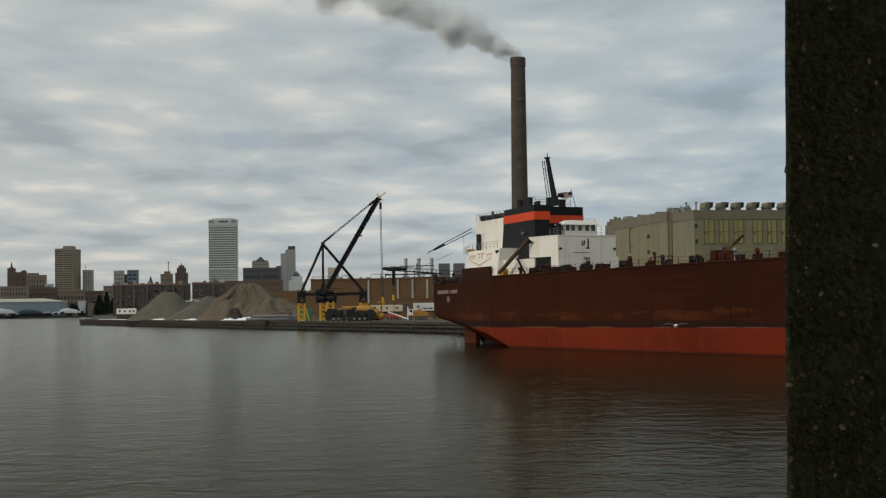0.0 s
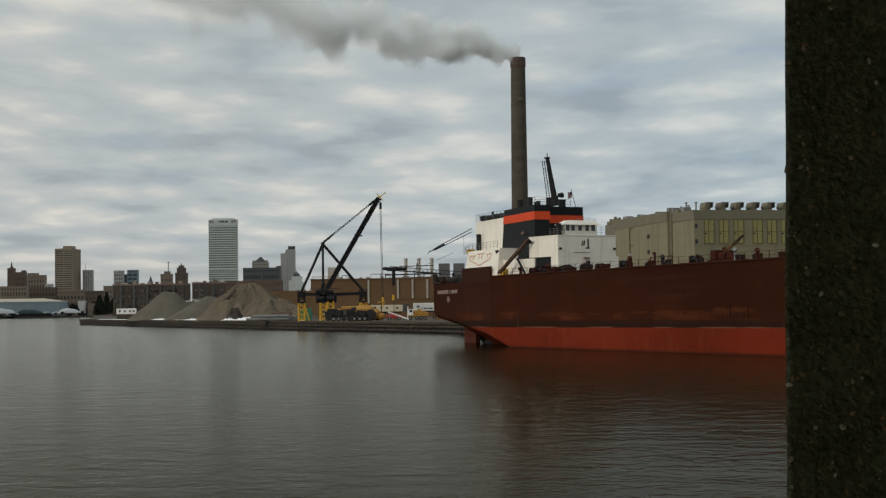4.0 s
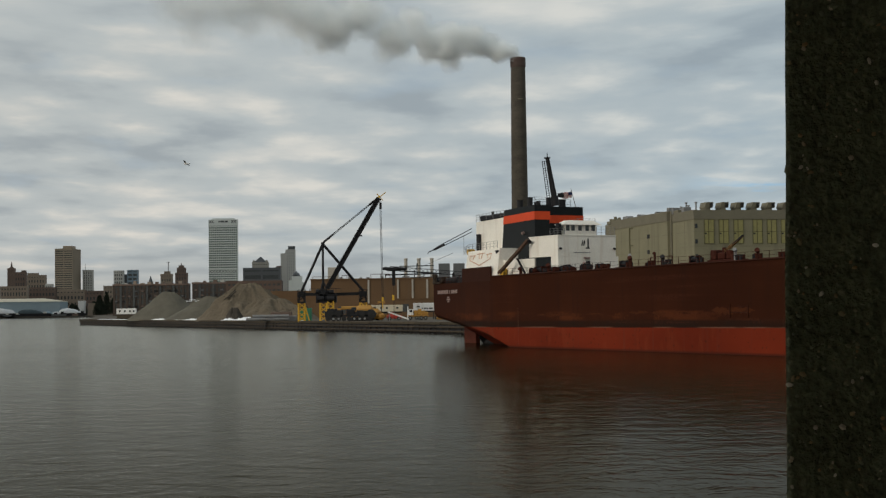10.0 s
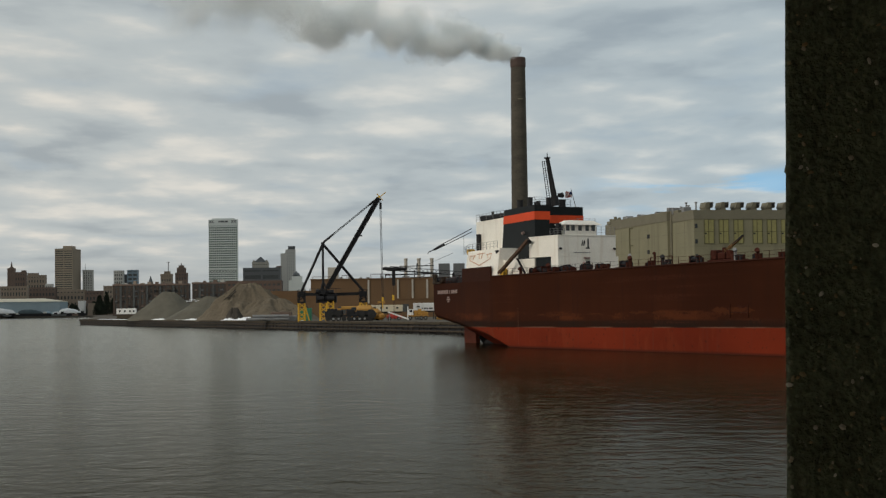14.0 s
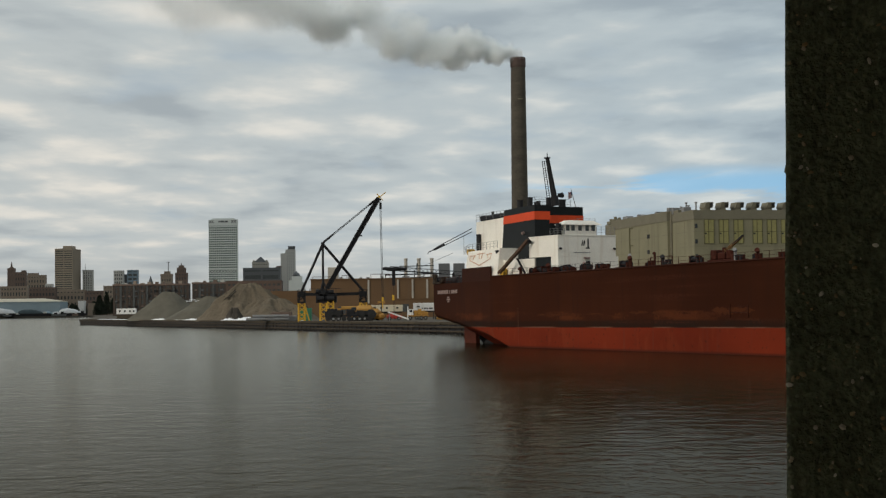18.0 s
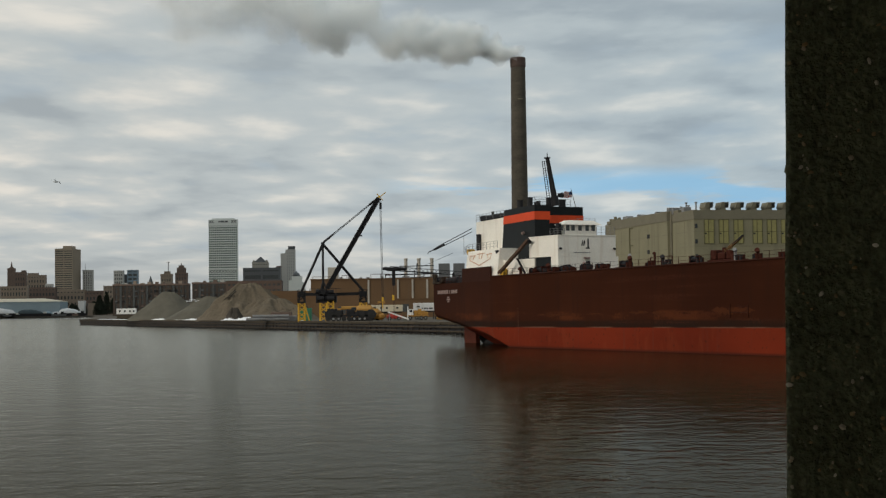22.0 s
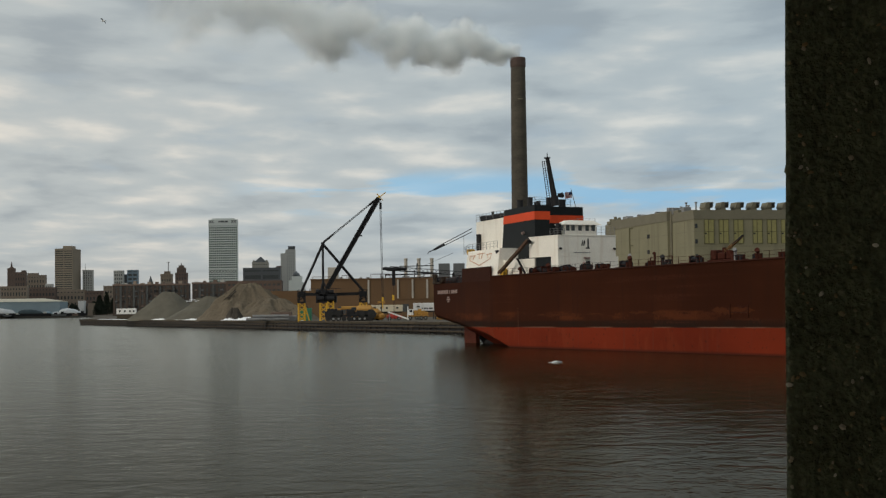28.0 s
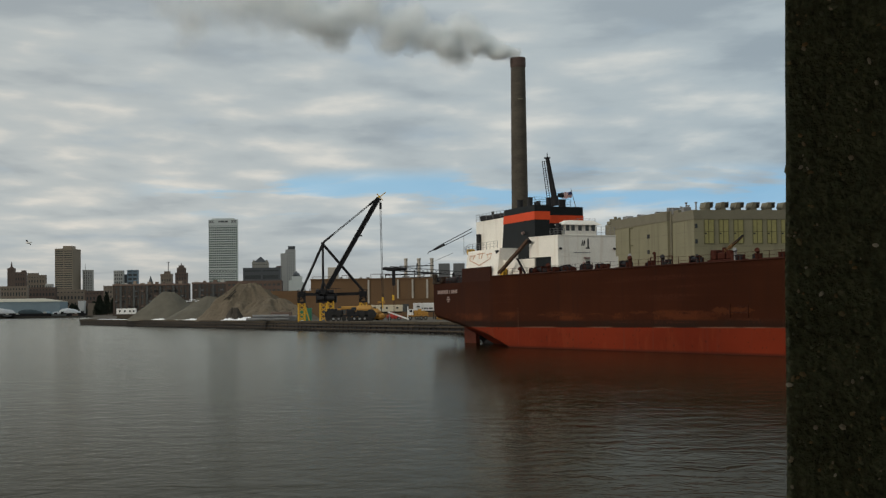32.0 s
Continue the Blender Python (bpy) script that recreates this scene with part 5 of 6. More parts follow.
OCHRE = mat("ochre_machine_paint", (0.36, 0.19, 0.035), 0.55, vary=0.3, scale=1.0, second=(0.16, 0.08, 0.03), second_at=0.58)
RUBBER = mat("black_rubber", (0.018, 0.018, 0.018), 0.85, vary=0.3, scale=2.0)
GREEN = mat("green_container_paint", (0.03, 0.16, 0.09), 0.55, vary=0.2, scale=0.8)


def wheel(parent, x, y, r, w=0.35, rim=None):
    t = part("wheel", tube(B(), (x, y, r), (x, y + w, r), r, r, 16), RUBBER, parent)
    part("rim", tube(B(), (x, y - 0.02, r), (x, y + w + 0.02, r), r * 0.5, r * 0.5, 10), rim or STEEL, t)


def trailer(name, x, y, length, z0, h, material, label, marks):
    t = thing(name, pose(x, y, 2.4), label, "trailer", "yard trailers")
    bm = B()
    box(bm, 0, length, 0, 2.5, z0, z0 + h, 0.08)
    part("body", bm, material, t)
    bm = B()
    box(bm, 0.3, length - 0.3, 0.6, 1.9, z0 - 0.35, z0)
    box(bm, length * 0.75, length * 0.78, 0.4, 2.1, 0, z0 - 0.3)
    part("chassis", bm, DARK, t)
    for k in (0.12, 0.22, 0.88):
        wheel(t, length * k, -0.05, 0.52)
    for a, b, z in marks:
        bm = B()
        box(bm, a, b, -0.03, 0.0, z0 + z, z0 + z + 0.5)
        part("window", bm, GLASS, t)
    return t


trailer("site_trailer", -20.9, 440, 9.2, 2.3, 1.9, CREAM, "long cream site trailer on wheels", ((1.0, 1.6, 0.8), (2.8, 3.3, 0.8), (4.4, 5.0, 0.8), (7.4, 8.0, 0.8)))
box_trailer = trailer("box_trailer", -8.5, 430, 7.4, 2.4, 2.2, VAN_WHITE, "white box trailer with dark lettering bars", ())
for a, w in ((1.0, 0.8), (2.4, 0.3), (3.0, 0.5), (3.7, 0.5), (4.5, 0.9)):
    bm = B()
    box(bm, a, a + w, -0.03, 0.0, 2.9 + (0.5 if a < 1.5 else 0), 3.3 + (0.5 if a < 1.5 else 0))
    part("lettering_bar", bm, DARK, box_trailer)

truck = thing("flatbed_truck", pose(-9.9, 415, 2.4), "worn ochre flatbed truck standing on the quay", "truck")
bm = B()
box(bm, 0, 5.8, 0, 2.4, 0.95, 1.3, 0.04)
part("bed", bm, OCHRE, truck)
bm = B()
prism(bm, [(0.2, 0), (1.7, 0), (1.7, 2.4), (0.2, 2.4)], 1.3, 2.9, [(0.5, 0.1), (1.6, 0.1), (1.6, 2.3), (0.5, 2.3)])
part("cab", bm, VAN_WHITE, truck, "white cab")
bm = B()
box(bm, 0.7, 1.4, -0.02, 0.1, 2.1, 2.7)
part("window", bm, GLASS, truck)
bm = B()
for i, (x, h) in enumerate(((2.4, 1.3), (3.4, 1.7), (4.4, 1.2), (5.2, 0.9))):
    box(bm, x - 0.5, x + 0.5, 0.3, 2.0, 1.3, 1.3 + h, 0.15)
part("load", bm, OCHRE, truck, "lumpy ochre machinery load")
for x in (0.9, 3.9, 5.0):
    wheel(truck, x, -0.08, 0.55)

lift = thing("red_loader", pose(-15.0, 405, 2.4), "small red loader with a white ramp resting beside it", "loader")
bm = B()
box(bm, 0, 4.0, 0, 2.0, 0.5, 1.4, 0.12)
prism(bm, [(0.4, 0.2), (2.2, 0.2), (2.2, 1.8), (0.4, 1.8)], 1.4, 2.1, [(0.7, 0.3), (1.9, 0.3), (1.9, 1.7), (0.7, 1.7)])
part("body", bm, RED_PAINT, lift)
for x in (0.8, 3.2):
    wheel(lift, x, -0.1, 0.5)
ramp_thing = thing("loading_ramp", pose(-14.5, 402, 2.4), "white steel loading ramp propped on the quay", "ramp")
bm = B()
beam(bm, (0, 0, 2.3), (5.4, 0, 0.3), 1.2, 0.35)
part("deck", bm, VAN_WHITE, ramp_thing)
bm = B()
beam(bm, (0.4, 0, 2.1), (0.4, 0, 0), 0.3)
part("prop", bm, STEEL, ramp_thing)

loader = thing("wheel_loader", pose(-21.5, 410, 2.4), "large ochre wheel loader with a long arm", "loader")
bm = B()
prism(bm, [(0, 0), (5.2, 0), (5.2, 2.6), (0, 2.6)], 0.9, 2.2, [(0.3, 0.2), (4.8, 0.2), (4.8, 2.4), (0.3, 2.4)])
box(bm, 0.6, 2.6, 0.3, 2.3, 2.2, 3.1, 0.15)
part("body", bm, OCHRE, loader)
bm = B()
box(bm, 2.2, 3.5, 0.4, 2.2, 2.2, 3.6, 0.1)
part("cab", bm, DARK, loader)
bm = B()
beam(bm, (4.6, 0.4, 1.9), (7.2, 0.4, 0.8), 0.5, 0.7)
beam(bm, (6.6, 0.4, 1.0), (7.6, 0.4, 0.3), 2.2, 0.9)
part("bucket_arm", bm, OCHRE, loader)
for x in (1.0, 4.0):
    wheel(loader, x, -0.3, 0.85, 0.6)

crawler = thing("low_loader", pose(-30.5, 400, 2.4), "black multi-wheel heavy transporter on the quay", "transporter")
bm = B()
box(bm, 0.2, 11.8, 0, 3.0, 1.15, 1.7, 0.06)
box(bm, 1.0, 4.2, 0.2, 2.8, 1.7, 2.3, 0.1)
part("chassis", bm, DARK, crawler)
bm = B()
prism(bm, [(5.2, 0.2), (13.4, 0.2), (13.4, 2.8), (5.2, 2.8)], 1.7, 2.5, [(5.6, 0.3), (12.4, 0.3), (12.4, 2.7), (5.6, 2.7)])
part("deck", bm, DARK, crawler)
for i in range(9):
    wheel(crawler, 0.6 + 1.35 * i, -0.1, 0.62, 0.5, STEEL if i in (1, 2, 5, 6, 7) else RUBBER)
for i, (x, w, h) in enumerate(((1.6, 1.3, 1.2), (3.6, 0.8, 0.8), (6.4, 1.1, 1.0), (8.6, 0.7, 0.7), (10.2, 1.2, 0.6))):
    bm = B()
    box(bm, x - w, x + w, 0.1, 2.6, 1.7, 2.1 + h, 0.2)
    part("load", bm, DARK, crawler, "black machinery load")
for x, r in ((0.9, 1.25), (11.6, 1.3), (3.2, 1.0), (9.4, 1.05)):
    bm = B()
    tube(bm, (x, 0.0, 1.7), (x, 2.9, 1.7), r, r, 18)
    tube(bm, (x, -0.12, 1.7), (x, 0.0, 1.7), r * 0.6, r * 0.6, 14)
    part("drum", bm, RUBBER, crawler, "black cylindrical load")
digger = thing("excavator_body", pose(-25.0, 408, 2.4), "ochre excavator with its arm folded down", "excavator")
bm = B()
box(bm, 0.0, 4.6, 0, 3, 1.0, 2.7, 0.3)
box(bm, 1.6, 6.6, -0.3, 3.2, 0.9, 4.1, 0.9)
box(bm, 5.4, 8.4, -0.2, 3.0, 0.5, 3.2, 0.9)
box(bm, 7.4, 9.4, 0.0, 2.8, 0.2, 2.0, 0.6)
box(bm, -2.2, 2.4, 0.6, 2.6, 3.0, 3.9, 0.2)
part("body", bm, OCHRE, digger)
bm = B()
beam(bm, (-3.6, 1.4, 3.1), (2.0, 1.4, 3.4), 0.6, 0.5)
beam(bm, (2.0, 1.4, 3.4), (5.0, 1.4, 3.0), 0.6, 0.6)
part("arm", bm, OCHRE, digger)
bm = B()
box(bm, -0.2, 6.6, 0.0, 3.0, 0.0, 1.0, 0.35)
part("track", bm, RUBBER, digger)
bm = B()
box(bm, 0.6, 1.9, 0.2, 1.7, 2.6, 3.6, 0.12)
part("cab", bm, GLASS, digger)

for i, (x, y, w, h, m, label) in enumerate(((-41.3, 445, 3.2, 3.6, GREEN, "green steel container on blocks"), (-50.5, 452, 6.0, 2.6, BRICK_CITY, "low rust-brown stacked crates"),
                                            (-44.2, 440, 2.2, 1.5, STEEL, "grey steel parts bin"), (-2.0, 420, 3.4, 1.6, OCHRE, "ochre-painted steel skip on the quay"), (1.4, 405, 3.0, 1.4, STEEL, "grey stack of empty pallets"))):
    c = thing("container", pose(x, y, 2.4), label, "container", "yard containers")
    bm = B()
    box(bm, 0, w, 0, 2.4, 0.0, h, 0.05)
    part("body", bm, m, c)
    for k in range(int(w / 0.6)):
        bm = B()
        box(bm, 0.3 + 0.6 * k, 0.42 + 0.6 * k, -0.06, 0.0, 0.1, h - 0.1)
        part("rib", bm, m, c)
pole = thing("marker_post", pose(-9.4, 404, 2.4), "slim white marker post on the quay", "post")
bm = B()
tube(bm, (0, 0, 0), (0, 0, 3.6), 0.14, 0.12, 10)
part("shaft", bm, VAN_WHITE, pole)
bm = B()
box(bm, -0.35, 0.35, -0.35, 0.35, 0, 0.2, 0.03)
part("foot", bm, STEEL, pole)
pole = thing("sign_post", pose(-16.6, 412, 2.4), "ochre crossed sign post on the quay", "sign")
bm = B()
tube(bm, (0, 0, 0), (0, 0, 5.4), 0.12, 0.1, 8)
part("shaft", bm, DARK, pole)
bm = B()
beam(bm, (-1.0, -0.15, 5.1), (1.0, -0.15, 4.7), 0.08, 0.22)
beam(bm, (-1.0, -0.2, 4.7), (1.0, -0.2, 5.1), 0.08, 0.22)
part("board", bm, OCHRE, pole, "ochre crossed boards")
for x, y, w, label in ((2.6, 352, 1.7, "yellow steel mooring frame at the quay edge"), (4.6, 348, 1.3, "small yellow mooring frame at the quay edge")):
    c = thing("mooring_frame", pose(x, y, 2.4), label, "frame", "mooring frames")
    for dx in (0, w):
        part("leg", beam(B(), (dx, 0, 0), (dx + (0.3 if dx == 0 else -0.3), 0, 1.0), 0.2), YELLOW, c)
    part("bar", beam(B(), (0.2, 0, 0.95), (w - 0.2, 0, 0.95), 0.22), YELLOW, c)
# pipes lying along the quay
for i in range(7):
    bm = B()
    tube(bm, (0, 0, 0.5), (rnd.uniform(5, 9), 1.0, 0.5), 0.5, 0.5, 14)
    ob = part("steel_pipe", bm, STEEL)
    ob.location = (-56 + 1.9 * i - (6 if i > 3 else 0), 438 + 1.6 * (i % 3), 2.4 + (0.85 if i > 3 else 0))
    tagged(ob, "length of grey steel pipe lying on the quay", "pipe", "steel pipes")

# warehouse behind the quay
ware = thing("warehouse", pose(-51.5, 600, 2.4), "long low tan brick warehouse with pale pilasters", "building")
bm = B()
box(bm, 0, 82, 0, 40, 0, 14.6)
part("wall", bm, BRICK_TAN, ware)
bm = B()
box(bm, -0.3, 82.3, -0.3, 40.3, 14.6, 15.1)
part("parapet", bm, BRICK_TAN, ware)
for x in (22.4, 33.8, 39.5, 45.2, 51.0, 57.0):
    bm = B()
    box(bm, x - 0.35, x + 0.35, -0.35, 0.0, 5.4, 14.5)
    part("pilaster", bm, CITY_STONE, ware, "pale concrete pilaster")
for x in (6, 12, 28, 62, 68):
    bm = B()
    box(bm, x - 1.4, x + 1.4, -0.12, 0.0, 1.5, 4.2)
    part("window", bm, GLASS_CITY, ware)
for x0, x1, h in ((23.3, 30.8, 1.6), (0.5, 9, 0.8), (12, 16, 1.2)):
    bm = B()
    for x in (x0, (x0 + x1) / 2, x1):
        beam(bm, (x, 1, 15.1), (x, 1, 15.1 + h), 0.18)
    beam(bm, (x0, 1, 15.1 + h), (x1, 1, 15.1 + h), 0.2)
    part("roof_frame", bm, RUST, ware)
for x in (11.0, 14.5, 19.0, 21.5, 27.0, 35.5, 37.0, 43.0, 48.5):
    bm = B()
    box(bm, x, x + 0.9 + 0.5 * rnd.random(), 0.8, 2.4, 15.1, 15.6 + 0.6 * rnd.random(), 0.08)
    part("roof_unit", bm, STEEL, ware)
bm = B()
box(bm, 6.5, 10.5, 2, 6, 15.1, 19.6, 0.1)
part("roof_house", bm, CITY_STONE, ware)
annex = thing("brick_annex", pose(-18, 560, 2.4), "lower tan brick yard annex", "building")
bm = B()
box(bm, 0, 40, 0, 12, 0, 6.5)
box(bm, -0.2, 40.2, -0.2, 12.2, 6.5, 6.9)
part("wall", bm, BRICK_TAN, annex)
for x in (3, 9, 15, 21, 27):
    bm = B()
    box(bm, x, x + 2.4, -0.1, 0.0, 2.0, 4.8)
    part("window", bm, GLASS_CITY, annex)
for x in (-15.6, -10.15, -4.75):
    s = thing("steel_stack", pose(x, 645, 2.4), "slim pale steel exhaust stack", "stack", "exhaust stacks")
    bm = B()
    tube(bm, (0, 0, 0), (0, 0, 23.6), 0.75, 0.7, 14)
    tube(bm, (0, 0, 23.6), (0, 0, 24.1), 0.85, 0.85, 14)
    part("pipe", bm, CITY_STONE, s)
for x in (-2.0, 4.3):
    s = thing("square_tank", pose(x, 660, 2.4), "dark grey square steel hopper", "hopper", "hoppers")
    bm = B()
    box(bm, 0, 4.85, 0, 5, 0, 22.3, 0.1)
    part("body", bm, CITY_SLATE, s)
    for z in (8, 15):
        bm = B()
        box(bm, -0.1, 4.95, -0.1, 5.1, z, z + 0.4)
        part("stiffener", bm, DARK, s)
s = thing("switch_frame", pose(-13.0, 640, 2.4), "low pipework and lattice frame above the roofs", "frame")
bm = B()
for x in (-11, -7, -3, 1, 5, 9):
    beam(bm, (x, 0, 0), (x, 0, 17.6 + (1.4 if x in (-7, 1) else 0)), 0.35)
beam(bm, (-11, 0, 17.2), (11, 0, 17.6), 0.5)
beam(bm, (-11, 0, 15.8), (11, 0, 16.2), 0.4)
part("frame", bm, DARK, s)
bm = B()
truss(bm, (2.0, 0, 17), (2.2, 0, 22.0), 0.7, 0.15, 0.1, 6, (0, 1, 0), (1.0, 0.3))
part("lattice_mast", bm, DARK, s)


# ---- the city across the harbour: cores of glass with floor bands and piers in front ----
def storeys(t, cx, y0, w, d, z0, z1, material, floors, bays, band=0.45, pier=0.4, glass=None):
    bm = B()
    box(bm, cx - w / 2 + 0.5, cx + w / 2 - 0.5, y0 + 0.5, y0 + d - 0.5, z0, z1 - 0.3)
    part("glazing", bm, glass or GLASS_CITY, t)
    fh = (z1 - z0) / floors
    bm = B()
    box(bm, cx - w / 2, cx + w / 2, y0, y0 + d, 0, fh * band)
    first = part("floor_band", bm, material, t)
    first.location = (0, 0, z0)
    for k in range(1, floors):
        share("floor_band", first.data, t, pose(0, 0, z0 + fh * k))
    bm = B()
    box(bm, cx - w / 2 - 0.1, cx + w / 2 + 0.1, y0 - 0.1, y0 + d + 0.1, z1 - fh * 0.35, z1)
    part("roof", bm, material, t)
    pw = w / bays * pier
    bm = B()
    box(bm, -pw / 2, pw / 2, y0 + 0.06, y0 + d - 0.06, z0, z1 - 0.1)
    first = None
    for k in range(bays + 1):
        x = cx - w / 2 + pw / 2 + (w - pw) * k / bays
        if first is None:
            first = part("pier", bm, material, t)
            first.location = (x, 0, 0)
        else:
            share("pier", first.data, t, pose(x, 0, 0))


def block(name, x, y, w, d, h, material, floors, bays, label, band=0.45, pier=0.4, glass=None, deepest=10):
    d = min(d, deepest)
    t = thing(name, pose(x, y, 2.4), label, "building", "city buildings")
    storeys(t, 0, 0, w, d, 0, h - 2.4, material, floors, bays, band, pier, glass)
    return t


def spike(t, x, y, z0, z1, r0, r1, material, name="pinnacle", n=8):
    bm = B()
    tube(bm, (x, y, z0), (x, y, z1), r0, r1, n)
    part(name, bm, material, t)


brick_tower = block("brick_tower", -700.1, 2500, 11.0, 14, 79.6, BRICK_CITY, 9, 2, "dark red brick office tower with a pointed cap", 0.5, 0.6)
spike(brick_tower, 0, 5, 77.0, 79.5, 4.5, 2.5, BRICK_CITY)
spike(brick_tower, 0, 5, 79.5, 88, 1.8, 0.3, BRICK_CITY)
brick_office = block("brick_office", -685.5, 2500, 18.3, 30, 73.1, BRICK_CITY, 8, 4, "dark red brick office block", 0.5, 0.5)
storeys(brick_office, 5.2, 2, 6.5, 7, 70.7, 73.5, BRICK_CITY, 1, 2)
stone_office = block("stone_office", -645.8, 2450, 28.7, 30, 66.9, CITY_BROWN, 8, 6, "grey-brown stone office block", 0.5, 0.5)
storeys(stone_office, -6.0, 2, 16.3, 7, 64.5, 67.7, CITY_BROWN, 1, 3)
block("low_office", -613.3, 2400, 10.5, 20, 51.4, CITY_GREY, 5, 3, "small grey office block")
slab_tower = block("slab_tower", -712.6, 2900, 33.2, 66, 127.4, CITY_TAN, 30, 2, "tall brown slab tower with close floor bands", 0.62, 0.06, deepest=70)
bm = B()
box(bm, -4.5, 13.0, 12, 40, 125, 130.2)
part("plant_room", bm, CITY_TAN, slab_tower)
grey_tower = block("grey_tower", -679.3, 2950, 19.4, 30, 88.0, CITY_GREY, 18, 4, "grey office tower behind the slab tower", 0.4, 0.5)
spike(grey_tower, -5.4, 5, 85.6, 99.5, 0.5, 0.2, STEEL, "antenna")
block("river_warehouse", -584.3, 2100, 36.9, 30, 43.1, CITY_BROWN, 5, 9, "brown brick river warehouse with rows of windows", 0.4, 0.5)
block("river_warehouse", -558.9, 2150, 37.7, 30, 42.0, BRICK_CITY, 5, 8, "old brown brick river warehouse", 0.5, 0.5)
block("river_warehouse", -531.6, 2200, 41.8, 30, 39.1, CITY_BROWN, 4, 8, "low brown commercial block beside the water", 0.5, 0.5)
block("river_warehouse", -486.2, 2150, 25.9, 30, 36.4, BRICK_CITY, 4, 5, "low dark brick commercial block", 0.5, 0.5)
block("river_warehouse", -455.6, 2100, 13.1, 20, 42.3, CITY_BROWN, 6, 3, "narrow brown brick warehouse block", 0.5, 0.5)
block("grey_block", -567.9, 2700, 16.8, 25, 79.3, CITY_GREY, 12, 4, "grey concrete apartment tower")
block("narrow_block", -560.2, 2720, 7.0, 20, 72.8, CITY_SLATE, 9, 2, "narrow slate-blue office tower")
block("glass_block", -543.2, 2700, 18.8, 25, 80.0, mat("blue_glass_cladding", (0.16, 0.22, 0.27), 0.3, vary=0.1, scale=0.1, bump=0), 11, 2, "blue-grey glass office tower", 0.5, 0.2)
dark_block = block("dark_block", -430.6, 2400, 17.6, 22, 64.9, CITY_BROWN, 8, 4, "dark brown office block with a roof antenna", 0.5, 0.5)
storeys(dark_block, 1.0, 2, 9, 6, 62.5, 66.5, CITY_BROWN, 1, 2)
bm = B()
truss(bm, (2.7, 5, 62.5), (2.7, 5, 81.5), 1.2, 0.3, 0.2, 10, (0, 1, 0), (1.0, 0.4))
beam(bm, (0.2, 5, 80.5), (5.2, 5, 80.5), 0.5)
part("antenna", bm, STEEL, dark_block)
stepped = block("stepped_tower", -407.4, 2400, 18.4, 22, 66.4, BRICK_CITY, 9, 4, "red brick stepped tower with a pinnacle", 0.5, 0.5)
storeys(stepped, -0.2, 1, 13.2, 8, 64.0, 72.0, BRICK_CITY, 2, 3, 0.5, 0.5)
storeys(stepped, -0.2, 2, 7.6, 6, 72.0, 75.6, BRICK_CITY, 1, 2, 0.5, 0.5)
spike(stepped, -0.2, 5, 75.6, 79.0, 1.0, 0.4, BRICK_CITY)
church = thing("church_spire", pose(-455.3, 2400, 2.4), "small dark copper church spire", "spire")
bm = B()
prism(bm, [(-3.5, 0), (3.5, 0), (3.5, 7), (-3.5, 7)], 0, 50)
part("tower", bm, CITY_BROWN, church)
spike(church, 0, 3.5, 50, 59.5, 3.4, 0.3, CITY_SLATE, "spire")

tower = block("office_tower", -431.6, 3030, 56.6, 40, 175.5, CITY_WHITE, 38, 15, "very tall pale gridded office tower", 0.44, 0.2, GLASS_GREEN)
bm = B()
box(bm, -28.4, 28.4, -0.2, 10.2, 173.0, 183.6)
crown = part("crown", bm, CITY_WHITE, tower, "pale crown storey with dark lettering bar")
bm = B()
box(bm, -22, 22, 2, 9, 183.6, 186.0)
part("plant_room", bm, CITY_WHITE, tower)
for x in (-25, -20, 18.5, 23.5):
    bm = B()
    for s in (-1, 1):
        beam(bm, (x - 2.2 * s, -0.5, 176.6), (x + 2.2 * s, -0.5, 182.2), 0.3, 1.0)
    part("brace", bm, GLASS_CITY, crown)
for x, w in ((-8.5, 2.2), (-5, 7.5), (4, 5.5)):
    bm = B()
    box(bm, x, x + w, -0.6, -0.2, 177.8, 181.2)
    part("lettering_bar", bm, GLASS_CITY, crown)
bm = B()
box(bm, -28.35, 28.35, -0.12, 10.1, 77, 86.5)
belt = part("belt_storey", bm, CITY_WHITE, tower)
for k in range(9):
    x = -25 + 6.2 * k
    bm = B()
    for s in (-1, 1):
        beam(bm, (x - 2.6 * s, -0.4, 78.5), (x + 2.6 * s, -0.4, 85.0), 0.3, 1.1)
    part("brace", bm, GLASS_CITY, belt)
dark_office = block("dark_office", -305.7, 2600, 62.8, 40, 78.4, CITY_SLATE, 6, 2, "wide dark slate office block", 0.5, 0.1)
pale = block("pale_office", -331.7, 2800, 29.7, 28, 94.0, CITY_STONE, 9, 6, "pale stone office tower with a pyramid roof", 0.5, 0.5)
bm = B()
prism(bm, [(-12, 0.5), (12, 0.5), (12, 9.5), (-12, 9.5)], 91.5, 101.5, [(-0.6, 4.6), (0.6, 4.6), (0.6, 5.4), (-0.6, 5.4)])
part("pyramid_roof", bm, CITY_SLATE, pale, "dark pyramid roof")
for x in (-11.5, 11.5):
    bm = B()
    prism(bm, [(x - 3, -0.2), (x + 3, -0.2), (x + 3, 5), (x - 3, 5)], 91.5, 96, [(x - 0.4, -0.2), (x + 0.4, -0.2), (x + 0.4, 5), (x - 0.4, 5)])
    part("gable", bm, CITY_STONE, pale)
block("dark_slim", -282.5, 2650, 7.8, 10, 82.4, BRICK_CITY, 8, 2, "slim dark red brick tower")
condo = block("condo_tower", -266.3, 2690, 16.7, 24, 112.0, CITY_GREY, 22, 4, "tall grey apartment tower with a dark crown", 0.5, 0.6, GLASS_PALE)
